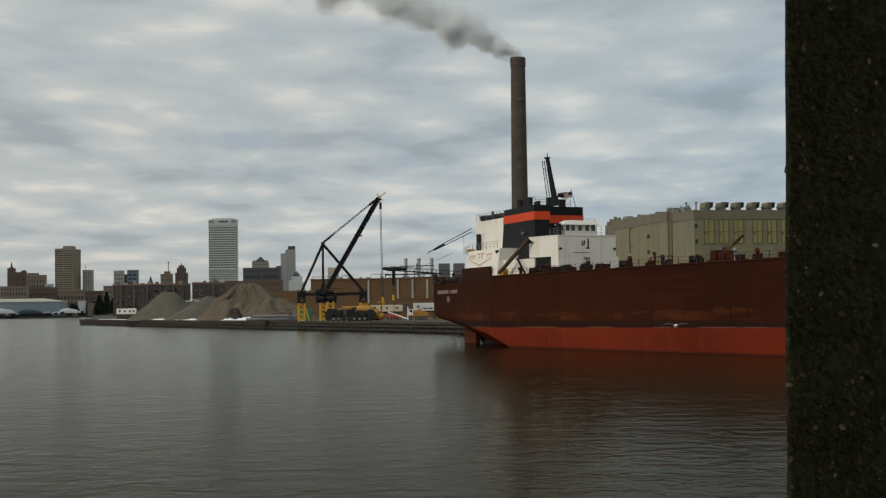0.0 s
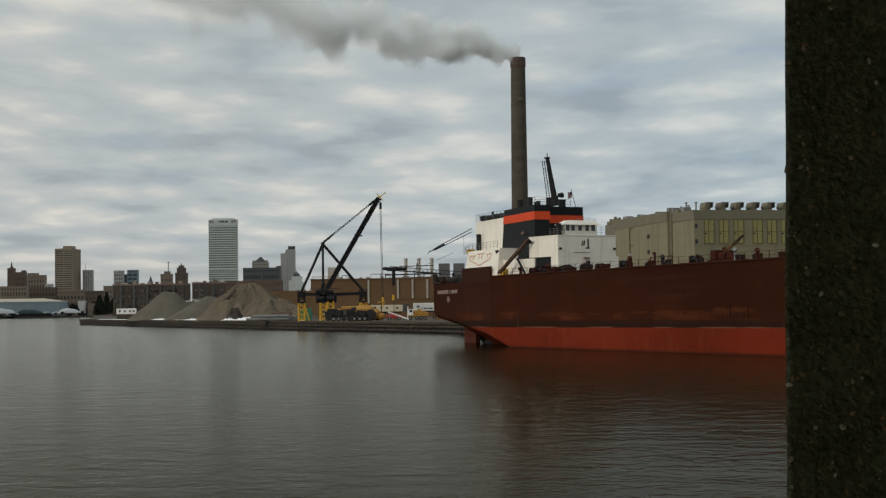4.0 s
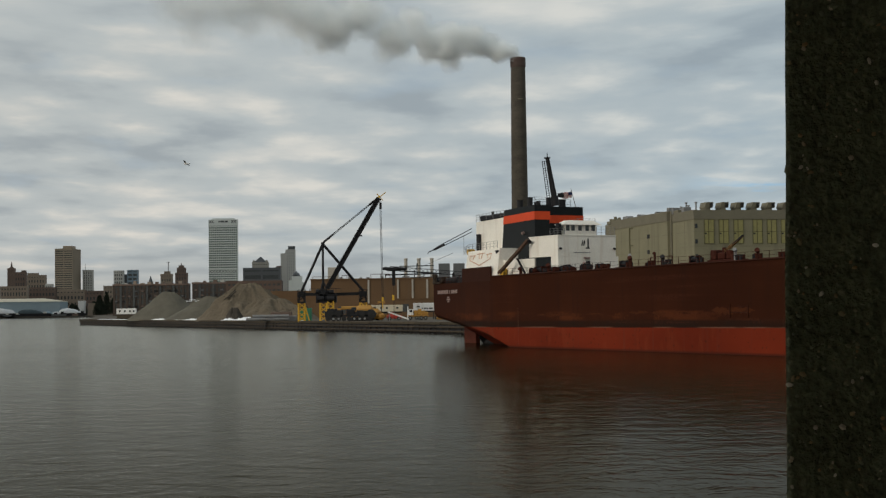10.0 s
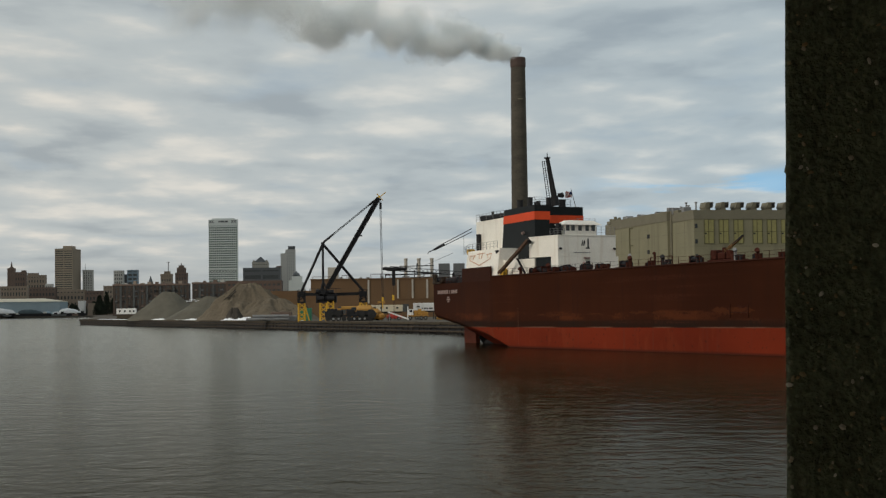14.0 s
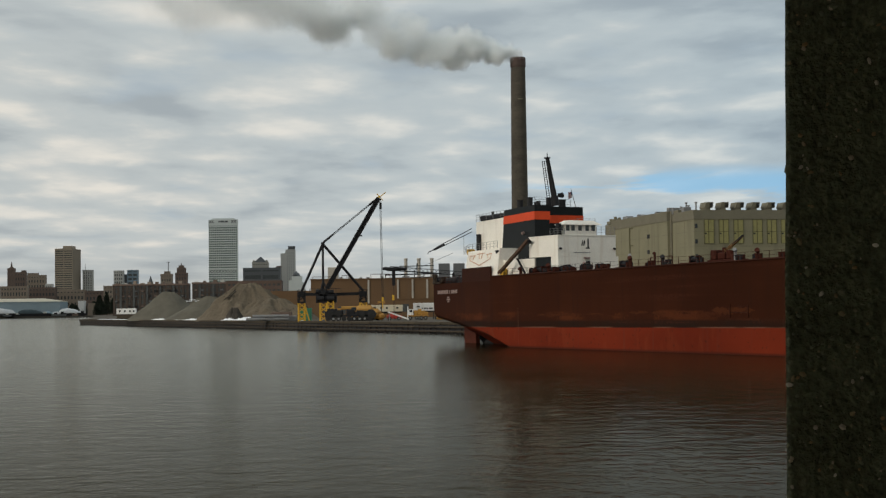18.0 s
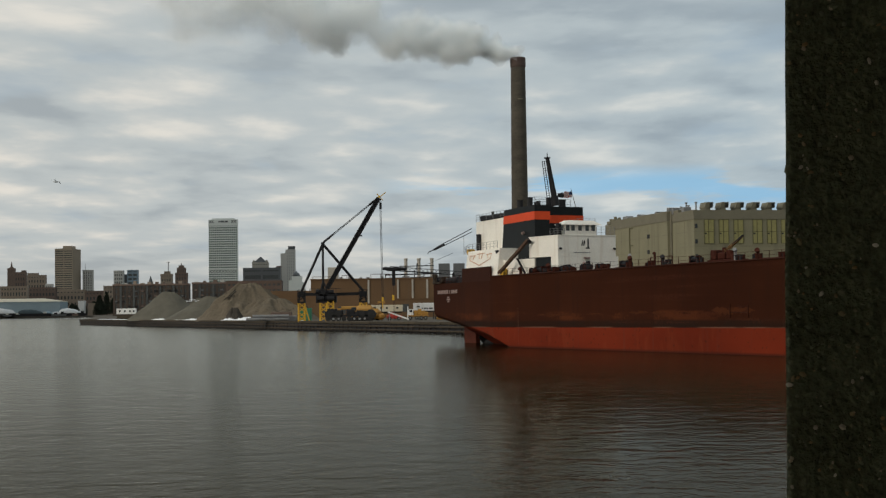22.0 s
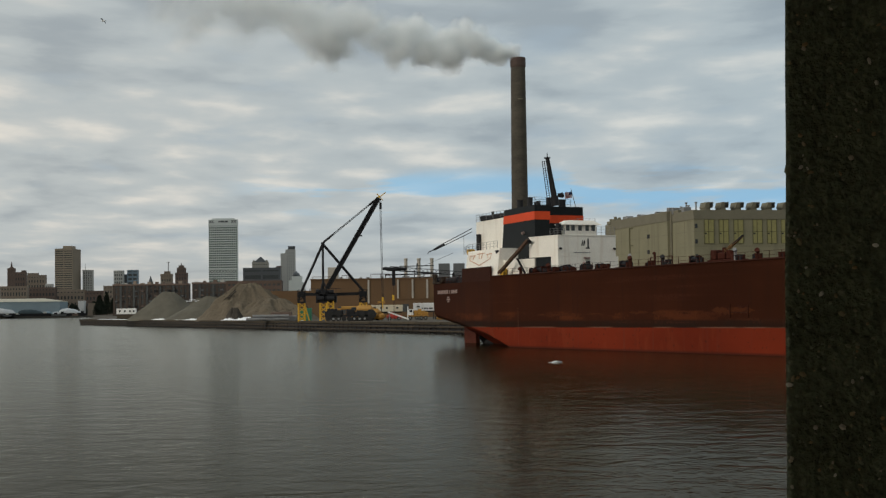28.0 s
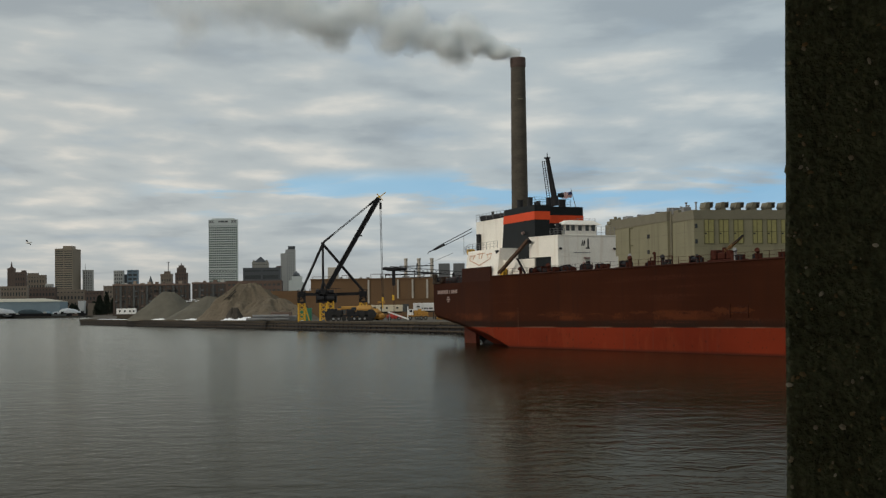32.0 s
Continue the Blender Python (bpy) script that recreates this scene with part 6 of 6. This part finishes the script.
storeys(condo, 2.0, 1, 12, 8, 109.6, 115.4, CITY_SLATE, 2, 3)
storeys(condo, -12.6, 2, 8.9, 8, 0, 103.1, CITY_GREY, 20, 2, 0.5, 0.7, GLASS_PALE)
hall = block("white_hall", -218.4, 2300, 15.1, 18, 56.7, CITY_WHITE, 3, 3, "white hall with a small dark dome", 0.7, 0.8)
part("dome", lathe(B(), [(5.6, 54.3), (5.5, 56.0), (4.6, 58.0), (3.0, 59.6), (1.2, 60.6), (0.8, 61.6), (0.2, 62.4)], 20, (-1, 5)), CITY_SLATE, hall, "dark slate dome", True)
bm = B()
box(bm, -12, -7.5, 2, 9, 0, 48)
box(bm, 7.5, 12.5, 2, 9, 0, 45)
part("wing", bm, CITY_WHITE, hall)
for x, y, w, d, h, m, f, n, band, pier in ((-265.1, 1400, 68.6, 30, 31.0, BRICK_ROW, 6, 17, 0.26, 0.50), (-209.3, 1380, 30.3, 30, 31.5, BRICK_ROW, 6, 8, 0.26, 0.50)):
    row = block("brick_warehouse", x, y, w, d, h, m, f, n, "long dark red brick warehouse with tall window bays", band, pier)
    bm = B()
    box(bm, -w / 2 - 0.4, w / 2 + 0.4, -0.4, 3, h - 3.6, h - 2.2)
    part("cornice", bm, BRICK_CITY, row, "weathered brown cornice")
    for k in range(int(w / 7)):
        bm = B()
        x0 = -w / 2 + 3 + 7 * k + rnd.uniform(-1.5, 1.5)
        box(bm, x0, x0 + rnd.uniform(1, 4), 3, 7, h - 2.4, h - 2.4 + rnd.uniform(0.8, 3.0))
        part("roof_hut", bm, rnd.choice((BRICK_CITY, CITY_BROWN, CITY_GREY)), row)
    for k in range(int(w / 6)):
        x0 = -w / 2 + 2 + 6 * k + rnd.uniform(-0.6, 0.6)
        for q in range(5):
            if rnd.random() < 0.75:
                bm = B()
                box(bm, x0, x0 + 2.2, -1.1, 0.0, 3.4 + 4.6 * q, 4.5 + 4.6 * q)
                part("balcony", bm, rnd.choice((DARK, DARK, CITY_SLATE, BRICK_ROW, BRICK_CITY)), row)
    # Flat dark boxes stand in for the shade inside the tall recesses.
    for k in range(int(w / 12)):
        x0 = -w / 2 + 6 + 12 * k
        bm = B()
        box(bm, x0, x0 + 2.0, -0.6, 0.0, 1.0, h - 4)
        part("recess_shade", bm, GLASS_CITY, row)
block("brick_warehouse", -135.0, 1100, 39.4, 30, 27.0, BRICK_RED, 4, 12, "red brick mill building with rows of windows", 0.4, 0.35)
block("tan_shed", -80.1, 800, 24.0, 30, 15.6, BRICK_TAN, 2, 4, "low tan brick shed", 0.7, 0.7)
block("tan_shed", -60.5, 760, 30.0, 30, 12.5, BRICK_TAN, 2, 6, "low tan brick shed", 0.7, 0.7)

# far shore: boat sheds, covered boats, evergreens
shed = thing("boat_shed", pose(-545, 1860, 2.4), "long pale blue boat shed with a cream roof", "shed")
bm = B()
box(bm, -70, 83, 0, 40, 0, 17.5)
part("wall", bm, SHED_BLUE, shed)
bm = B()
prism(bm, [(-71, -1), (84, -1), (84, 41), (-71, 41)], 17.5, 21.6, [(-71, 19), (60, 19), (60, 21), (-71, 21)])
part("roof", bm, SHED_ROOF, shed)
for k in range(10):
    bm = B()
    box(bm, -66 + 15 * k, -65.6 + 15 * k, -0.3, 0, 0, 17.4)
    part("rib", bm, SHED_BLUE, shed)
COVER = mat("weathered_white_sheet", (0.60, 0.62, 0.64), 0.7, vary=0.2, scale=0.4, bump=0.4)
TEAL = mat("dark_teal_tarpaulin", (0.035, 0.055, 0.065), 0.7, vary=0.3, scale=0.4, bump=0.4)
BLUE_SHEET = mat("pale_blue_tarpaulin", (0.20, 0.28, 0.33), 0.7, vary=0.2, scale=0.4, bump=0.4)
for x, y, w, h, sheet, label in ((-526, 1842, 24, 9.5, COVER, "laid-up boat under a white winter cover"), (-492, 1840, 24, 8.0, TEAL, "long laid-up boat under a dark teal cover"),
                                 (-471, 1841, 8, 6.0, BLUE_SHEET, "small laid-up boat under a pale blue cover"), (-462, 1846, 9, 5.0, COVER, "small laid-up boat under a white cover"),
                                 (-446, 1843, 20, 8.8, COVER, "laid-up boat under a white winter cover")):
    c = thing("covered_boat", pose(x, y, 2.4), label, "boat", "covered boats")
    bm = B()
    prism(bm, [(-w * 0.45, -3), (w * 0.5, -3), (w * 0.6, 0), (w * 0.5, 3), (-w * 0.45, 3)], 0, h * 0.4, [(-w * 0.5, -3.4), (w * 0.6, -3.4), (w * 0.75, 0), (w * 0.6, 3.4), (-w * 0.5, 3.4)])
    part("hull", bm, DARK, c)
    bm = B()
    bmesh.ops.create_icosphere(bm, subdivisions=3, radius=1.0)
    for v in bm.verts:
        bulge = 1 + 0.16 * noise.noise(v.co * 2.2 + Vector((x, 0, 0)))
        v.co = Vector((v.co.x * w * 0.66 * bulge, v.co.y * 3.6, h * 0.40 + max(-0.05, v.co.z) * h * 0.62 * bulge * (1.0 - 0.25 * v.co.x)))
    part("cover", bm, sheet, c, smooth=True)


def tree(x, y, h, w, seed, leafy=1.0):
    t = thing("tree", pose(x, y, 2.4), "dark bushy evergreen tree on the far shore", "tree", "shore trees")
    r = random.Random(seed)
    bm = B()
    tube(bm, (0, 0, 0), (0, 0, h * 0.9), 0.5, 0.1, 8)
    for k in range(10):
        a, z = r.uniform(0, 6.28), r.uniform(0.2, 0.8) * h
        tube(bm, (0, 0, z), (math.cos(a) * w * 0.4, math.sin(a) * w * 0.4, z + h * 0.12), 0.16, 0.05, 5)
    part("trunk", bm, BARK, t)
    me_verts, me_faces = [], []
    for k in range(int(1300 * leafy)):
        z = r.random() ** 0.8
        rad = w * 0.5 * (1.05 - z) ** 0.6 * r.random() ** 0.45 * (0.75 + 0.5 * noise.noise(Vector((z * 6, seed, k * 0.002))))
        a = r.uniform(0, 6.28)
        c = Vector((rad * math.cos(a), rad * math.sin(a), h * (0.06 + 0.94 * z)))
        s = r.uniform(0.5, 1.1)
        i = len(me_verts)
        for q in range(4):
            me_verts.append(c + Vector((r.uniform(-s, s), r.uniform(-s, s), r.uniform(-s, s) * 0.7)))
        me_faces += [(i, i + 1, i + 2), (i, i + 2, i + 3), (i, i + 3, i + 1), (i + 1, i + 3, i + 2)]
    me = bpy.data.meshes.new("crown")
    me.from_pydata(me_verts, [], me_faces)
    me.materials.append(EVERGREEN)
    ob = new("crown", me)
    ob.parent = t


for i, (x, y, h, w) in enumerate(((-445, 2000, 26, 20), (-434, 1990, 30, 19), (-424, 1985, 22, 20), (-455, 2010, 18, 13), (-470, 2020, 14, 14), (-486, 2030, 11, 14), (-415, 1975, 15, 12),
                                  (-505, 2040, 12, 16), (-560, 2060, 14, 18), (-528, 2050, 13, 18), (-600, 2050, 13, 20), (-400, 1960, 12, 14),
                                  (-439, 1965, 21, 17), (-429, 1970, 25, 16), (-419, 1960, 20, 15), (-448, 1985, 17, 18), (-478, 1990, 15, 18), (-495, 1995, 13, 20), (-410, 1950, 14, 14), (-463, 1925, 14, 17), (-455, 1915, 13, 13), (-476, 1930, 13, 16), (-431, 1920, 15, 15), (-423, 1915, 17, 14))):
    tree(x, y, h, w, i)
for x, y, w, h, m, label in ((-497, 1905, 34, 13, CITY_SLATE, "low dark harbour office"), (-443, 1945, 9.5, 14.5, CITY_BROWN, "small tan harbour building"), (-460, 1960, 7, 18.0, VAN_WHITE, "small white harbour hut among trees")):
    b0 = thing("harbour_shed", pose(x, y, 2.4), label, "building", "city buildings")
    bm = B()
    box(bm, -w / 2, w / 2, 0, 12, 0, h)
    part("wall", bm, m, b0)
    bm = B()
    box(bm, -w / 2 - 0.3, w / 2 + 0.3, -0.4, 12.4, h, h + 0.8)
    part("roof", bm, m, b0)
# far quay: dark bulkhead and a row of dark boats under it
bm = B()
prism(bm, [(-2600, 1799.4), (-524, 1826.4), (-553, 2380), (-553.6, 2380), (-524.5, 1827), (-2600, 1800)], -1, 4.6)
tagged(part("bulkhead", bm, TIMBER), "dark timber bulkhead along the far shore", "wall", kind="structure")
for i in range(16):
    c = thing("moored_boat", pose(-600 + 11.5 * i + rnd.uniform(-3, 3), 1836 + rnd.uniform(-2, 4) + 0.05 * i, 2.4), "dark laid-up work boat on the far quay", "boat", "laid-up boats")
    w, h = rnd.uniform(3.5, 5.5), rnd.uniform(3.5, 5.5)
    bm = B()
    prism(bm, [(-w, -1.5), (w, -1.5), (w * 1.15, 0), (w, 1.5), (-w, 1.5)], 0, h * 0.6, [(-w * 1.05, -1.8), (w * 1.1, -1.8), (w * 1.3, 0), (w * 1.1, 1.8), (-w * 1.05, 1.8)])
    part("hull", bm, rnd.choice((DARK, CITY_SLATE, BRICK_CITY)), c)
    bm = B()
    box(bm, -w * 0.4, w * 0.3, -1.2, 1.2, h * 0.6, h * rnd.uniform(0.9, 1.3), 0.1)
    part("cabin", bm, rnd.choice((CITY_GREY, CITY_SLATE, DARK)), c)
# white cabin on the quay's far end
cab = thing("site_cabin", pose(-155.6, 735, 2.4), "long white site cabin with small dark windows", "cabin")
bm = B()
box(bm, 0, 9.2, 0, 3, 2.2, 4.9, 0.06)
part("body", bm, VAN_WHITE, cab)
bm = B()
box(bm, 0.2, 9.0, 0.2, 2.8, 0, 2.2)
part("plinth", bm, DOCK_GROUND, cab)
for x in (1.2, 3.6, 6.0, 7.8):
    bm = B()
    box(bm, x, x + 0.8, -0.04, 0.0, 3.2, 4.1)
    part("window", bm, GLASS, cab)


# ---- chimney smoke: rigid billows that tumble and sway along the plume ----
def smoke_material():
    m = bpy.data.materials.new("smoke")
    m.use_nodes = True
    n, l = m.node_tree.nodes, m.node_tree.links
    n.remove(n["Principled BSDF"])
    dif, tra, mix = n.new("ShaderNodeBsdfDiffuse"), n.new("ShaderNodeBsdfTranslucent"), n.new("ShaderNodeMixShader")
    for s in (dif, tra):
        s.inputs["Color"].default_value = (0.975, 0.993, 1.0, 1)
    mix.inputs[0].default_value = 0.5
    l.new(dif.outputs[0], mix.inputs[1])
    l.new(tra.outputs[0], mix.inputs[2])
    l.new(mix.outputs[0], n["Material Output"].inputs["Surface"])
    return m


SMOKE = smoke_material()


def puff_mesh(seed, flecks, fleck, ragged, crisp):
    """A unit puff: a swarm of fine smoke flecks gathered in soft-edged lumps."""
    r = np.random.default_rng(seed)
    lumps = 16
    way = r.normal(size=(lumps, 3)) * (1, 1, 0.85)
    way /= np.linalg.norm(way, axis=1)[:, None]
    centre = way * r.uniform(0.15, 0.68, (lumps, 1))
    reach = r.uniform(0.26, 0.46, lumps)
    pick = r.choice(lumps, flecks, p=reach ** 2.4 / (reach ** 2.4).sum())
    out = r.normal(size=(flecks, 3))
    out /= np.linalg.norm(out, axis=1)[:, None]
    far = r.random(flecks) ** crisp * (1 + ragged * np.abs(r.normal(size=flecks)) ** 1.6)
    at = centre[pick] + out * (far * reach[pick])[:, None]
    size = fleck * r.uniform(0.6, 1.4, (flecks, 1, 1))
    verts = (at[:, None, :] + r.normal(size=(flecks, 3, 3)) * size).reshape(-1, 3)
    me = bpy.data.meshes.new("puff")
    me.from_pydata(verts.tolist(), [], np.arange(flecks * 3).reshape(-1, 3).tolist())
    me.materials.append(SMOKE)
    return me


# thick, thinning, thin, drifting and freshly risen puffs
PUFFS = [[puff_mesh(10 * zone + k, count, fleck, ragged, crisp) for k in range(3)]
         for zone, (count, fleck, ragged, crisp) in enumerate(((60000, 0.0060, 0.0, 0.30), (64000, 0.0048, 0.03, 0.36), (60000, 0.0038, 0.09, 0.42), (42000, 0.0032, 0.16, 0.42),
                                                               (34000, 0.0085, 0.02, 0.33)))]
plume = thing("smoke_plume", pose(22.5, 450, 78.5), "grey-white smoke plume blowing from the chimney", "smoke")
GUSTS = {}


def gust(t, *rise):
    """How high the plume's middle stands over the chimney at 12, 28, 50 and 80 m downwind, at t seconds."""
    GUSTS[t] = (0.9, *rise, rise[-1] + 0.7 * (rise[-1] - rise[-2]))


gust(0, 6.5, 16, 24, 30)
gust(1, 3.6, 7, 14, 20)
gust(2, 5, 10.5, 12.5, 15)
gust(3, 3.4, 6.5, 8.5, 15)
gust(4.5, 4, 7, 11, 17)
gust(6, 4.5, 8.5, 14, 20)
gust(7, 6.5, 12.5, 20, 26)
gust(8, 6.5, 14, 21, 27)
gust(9, 4, 7, 13, 16)
gust(10, 4, 7, 11, 14.5)
gust(11, 4.4, 7.8, 12, 16)
gust(12, 3.4, 5.4, 10.5, 17)
gust(13, 6, 11.5, 15, 19)
gust(14, 4, 7.8, 12, 15.6)
gust(15.5, 5, 9, 15, 20)
gust(17, 5.8, 10.5, 18.6, 24)
gust(18, 2, 5, 12.5, 15.6)
gust(19, 2.4, 5.8, 8.5, 7.5)
gust(20, 2.4, 5, 6, 14)
gust(21, 2.4, 3, 5.8, 12)
gust(22, 3.4, 6.8, 10.5, 14.5)
gust(23, 3, 5.4, 8.5, 15)
gust(24, 1.7, 4, 7, 11)
gust(25, 1.4, 4.4, 5.8, 10)
gust(26.5, 2, 5, 8, 12)
gust(28, 2.7, 5.4, 7.8, 13.5)
gust(29, 2.7, 6.5, 15, 18.6)
gust(30, 1.4, 4.4, 8, 12)
gust(31, 3, 5.4, 7, 10)
gust(32, 4, 8.5, 13, 14.5)
AT = (0.0, 12.0, 28.0, 50.0, 80.0, 140.0)


def plume_rise(t, d):
    return float(np.interp(d, AT, GUSTS[t]))


billows = []                             # downwind distance, size, offset across and up, zone of thickness
rs = random.Random(11)
d = 1.2
while d < 60:
    size = 3.1 + 0.16 * min(d, 26.0) + 0.11 * max(d - 26.0, 0.0)
    for k in range(2 if d > 3 else 1):
        up = rs.uniform(-0.5, 0.5) * size
        billows.append((d + rs.uniform(-0.25, 0.25) * size, size * rs.uniform(0.75, 1.15), rs.uniform(-0.3, 0.3) * size, up, 4 if d < 7 else 0 if d < 30 else 1))
    d += size * (0.5 if d < 30 else 0.55)
d = 52.0
while d < 106:
    size = 9.6 + 0.02 * d
    billows.append((d + rs.uniform(-2, 2), size * rs.uniform(0.7, 1.15), rs.uniform(-1.2, 1.2), rs.uniform(-0.5, 0.5) * size, 2 if d < 82 else 3))
    d += 3.0
BILLOW_OBS = []
for i, (d, size, dy, dz, zone) in enumerate(billows):
    ob = new("billow", PUFFS[zone][i % 3])
    ob.parent = plume
    ob.scale = (size, size, size * 0.9)
    BILLOW_OBS.append(ob)


def plume_rows(i):
    d, size, dy, dz, zone = billows[i]
    r = random.Random(100 + i)
    turn = [r.uniform(0, 360) for k in range(3)]
    spin = [r.uniform(-38, 38) for k in range(3)]
    rows = []
    for t in GUSTS:
        jitter = min(1.0, d / 14)
        x = -d + jitter * 2.2 * noise.noise(Vector((t * 0.9, i * 3.1, 0)))
        z = plume_rise(t, d) + dz * min(1, 0.2 + d / 12) + jitter * 0.28 * size * noise.noise(Vector((t * 0.8, 0, i * 2.3)))
        y = dy * min(1, 0.2 + d / 12)
        rows.append((t, pose(x, y, z, *[a + s * t for a, s in zip(turn, spin)])))
    return rows


# ---- gulls ----
GULL_WHITE = mat("white_plumage", (0.62, 0.62, 0.60), 0.8, vary=0.1, scale=6.0)
GULL_GREY = mat("grey_plumage", (0.16, 0.165, 0.175), 0.8, vary=0.2, scale=6.0)
GULL_DARK = mat("dark_wingtip", (0.03, 0.03, 0.03), 0.8, vary=0.2, scale=6.0)


def wing_at(k, lift, droop, sweep):
    """A point k of the way from shoulder to wing tip."""
    inner, outer = min(k / 0.5, 1.0), max(0.0, (k - 0.5) / 0.5)
    return Vector((0.05 + 0.07 * inner - (0.12 + sweep) * outer ** 1.4, 0.04 + 0.28 * inner + (0.32 - 0.5 * sweep) * outer,
                   0.03 + lift * 0.32 * inner ** 0.85 - droop * 0.30 * outer ** 1.2))


def wing_mesh(side, lift, droop, sweep=0.0, rows=((0.0, 0.15), (0.25, 0.165), (0.5, 0.15), (0.68, 0.125), (0.80, 0.10)), thick=1.0):
    bm = B()
    rings = []
    for k, chord in rows:
        c = wing_at(k, lift, droop, sweep)
        rings.append([bm.verts.new((c.x + a * chord, side * c.y, c.z + b * thick * (1 - 0.7 * k))) for a, b in ((0.45, 0.0), (0.1, 0.016), (-0.75, 0.0), (0.1, -0.014))])
    for a, b in zip(rings, rings[1:]):
        for i in range(4):
            j = (i + 1) % 4
            bm.faces.new((a[i], a[j], b[j], b[i]))
    bm.faces.new(rings[0])
    bm.faces.new(rings[-1])
    return bm


def gull(m, lift, droop, label, sweep=0.0):
    g = thing("gull", m, label, "bird", "gulls")
    bm = B()
    prof = [(0.01, -0.27), (0.05, -0.20), (0.075, -0.05), (0.07, 0.08), (0.045, 0.16), (0.05, 0.20), (0.03, 0.25), (0.008, 0.30)]
    lathe(bm, prof, 12)
    for v in bm.verts:
        v.co = Vector((v.co.z, v.co.x * 1.1, v.co.y * 1.15))
    part("body", bm, GULL_WHITE, g, "white body", True)
    bm = B()
    prism(bm, [(-0.24, -0.03), (-0.38, -0.09), (-0.40, 0.0), (-0.38, 0.09), (-0.24, 0.03)], -0.01, 0.01)
    part("tail", bm, GULL_WHITE, g)
    for side in (-1, 1):
        w = part("wing", wing_mesh(side, lift, droop, sweep), GULL_GREY, g, "grey wing with a dark tip")
        bm = wing_mesh(side, lift, droop, sweep, ((0.80, 0.10), (0.9, 0.07), (1.0, 0.02)))
        part("wing_tip", bm, GULL_DARK, w)
    bm = B()
    tube(bm, (0.29, 0, 0.0), (0.34, 0, -0.015), 0.015, 0.004, 6)
    part("beak", bm, YELLOW, g)
    return g


FLIGHTS = []


def flight(t, place, ahead, lift, droop, label, bank=0.0, head=0.0, run=0.4, sweep=0.0):
    """A gull that passes place at t seconds; ahead is the way it covers in run seconds."""
    g = gull(pose(*place), lift, droop, label, sweep)
    p, a = Vector(place), Vector(ahead)

    def at(c):
        return pose(c.x, c.y, c.z, bank, 0, head)

    t0, t1 = t - run, t + run
    rows = [(0.0, at(p - a * (1 + 0.05 * t)))] if t0 > 0.05 else []
    if t0 > 0.05:
        rows.append((t0, at(p - a)))
    rows.append((t, at(p)))
    if t1 < 31.95:
        rows += [(t1, at(p + a)), (32.0, at(p + a * 1.3))]
    FLIGHTS.append((g, rows))


LOW, WIDE = "white gull skimming over the water", "grey and white gull in flight"
flight(0.0, (10.2, 68.0, 4.41), (30, 4, 1), 0.25, 0.3, LOW, 0, 80)
flight(0.5, (-11.3, 78.0, 16.0), (-44, 8, 4), 0.3, 0.9, WIDE, 30, 200)
flight(6.0, (-35.5, 170.0, 33.3), (-95, 12, 8), 0.3, 0.5, WIDE, 10, 190)
flight(7.0, (-12.84, 54.0, 11.43), (36, -4, 4), 0.55, -0.3, WIDE, 8, 28)
flight(10.0, (-24.9, 150.0, 19.7), (-70, 5, 6), 0.5, 0.4, WIDE, 20, 160)
flight(12.0, (3.81, 48.0, 13.55), (35, 4, 6), 0.82, -0.08, WIDE, 12, -5, sweep=0.20)
flight(12.3, (5.9, 60.0, 12.1), (40, 8, 3), 0.6, -0.6, WIDE, 60, 60, 0.25)
flight(17.6, (-6.0, 90.0, 10.9), (-58, 6, 5), 0.5, 0.9, WIDE, 5, 170)
flight(20.0, (-26.3, 150.0, 10.65), (-66, 6, 4), 0.15, 0.2, WIDE, 12, 95)
flight(20.0, (-28.1, 150.0, 10.07), (-66, 8, 3), 0.3, 0.4, WIDE, -25, 80)
flight(20.0, (-28.7, 170.0, 11.85), (-80, 6, 5), 0.2, 0.3, WIDE, -20, 70)
flight(21.0, (-16.0, 140.0, 13.2), (-64, 9, 7), 0.3, 0.6, WIDE, 0, 170)
flight(23.0, (-16.2, 120.0, 15.0), (-60, 9, 9), 0.25, 0.4, WIDE, 20, 70)
flight(23.0, (21.5, 180.0, 19.8), (95, 9, 5), 0.4, 0.5, WIDE, 20, 20)
flight(28.0, (5.5, 76.0, 2.58), (50, 6, 1), 0.15, 0.3, LOW, 0, 15)
flight(28.0, (-41.7, 190.0, 41.4), (-115, 9, 12), 0.4, 0.5, WIDE, 20, 160)
flight(29.0, (-6.2, 170.0, 23.7), (-80, 9, 12), 0.6, -0.4, WIDE, 60, 120)
flight(29.0, (25.2, 130.0, 16.0), (70, 9, 6), 0.6, 0.6, WIDE, -10, 80)
flight(22.0, (-37.6, 150.0, 18.1), (-80, 9, 6), 0.3, 0.5, WIDE, 20, 60)
flight(32.0, (-40.3, 150.0, 12.2), (-105, 9, 2), 0.4, 0.5, WIDE, 20, 170)


# ---- what moves ----
def motions():
    """Clouds drift, ripples run, the smoke sways and tumbles, the flag flutters, gulls pass."""
    walk(cloud_sheet, [(t, pose(960 - 60.0 * t, 0, 0)) for t in (0, 8, 16, 24, 32)])
    walk(water, [(t, pose(0.9 * t, -0.5 * t, 0)) for t in (0, 8, 16, 24, 32)])
    for i, ob in enumerate(BILLOW_OBS):
        walk(ob, plume_rows(i))
    rf = random.Random(7)
    walk(flag, [(t * 0.5, pose(34.0, -6.55, 20.75, rf.uniform(-9, 9), 0, rf.uniform(-35, 35))) for t in range(65)])
    for g, rows in FLIGHTS:
        walk(g, rows if len(rows) > 1 else rows * 2)


motions()
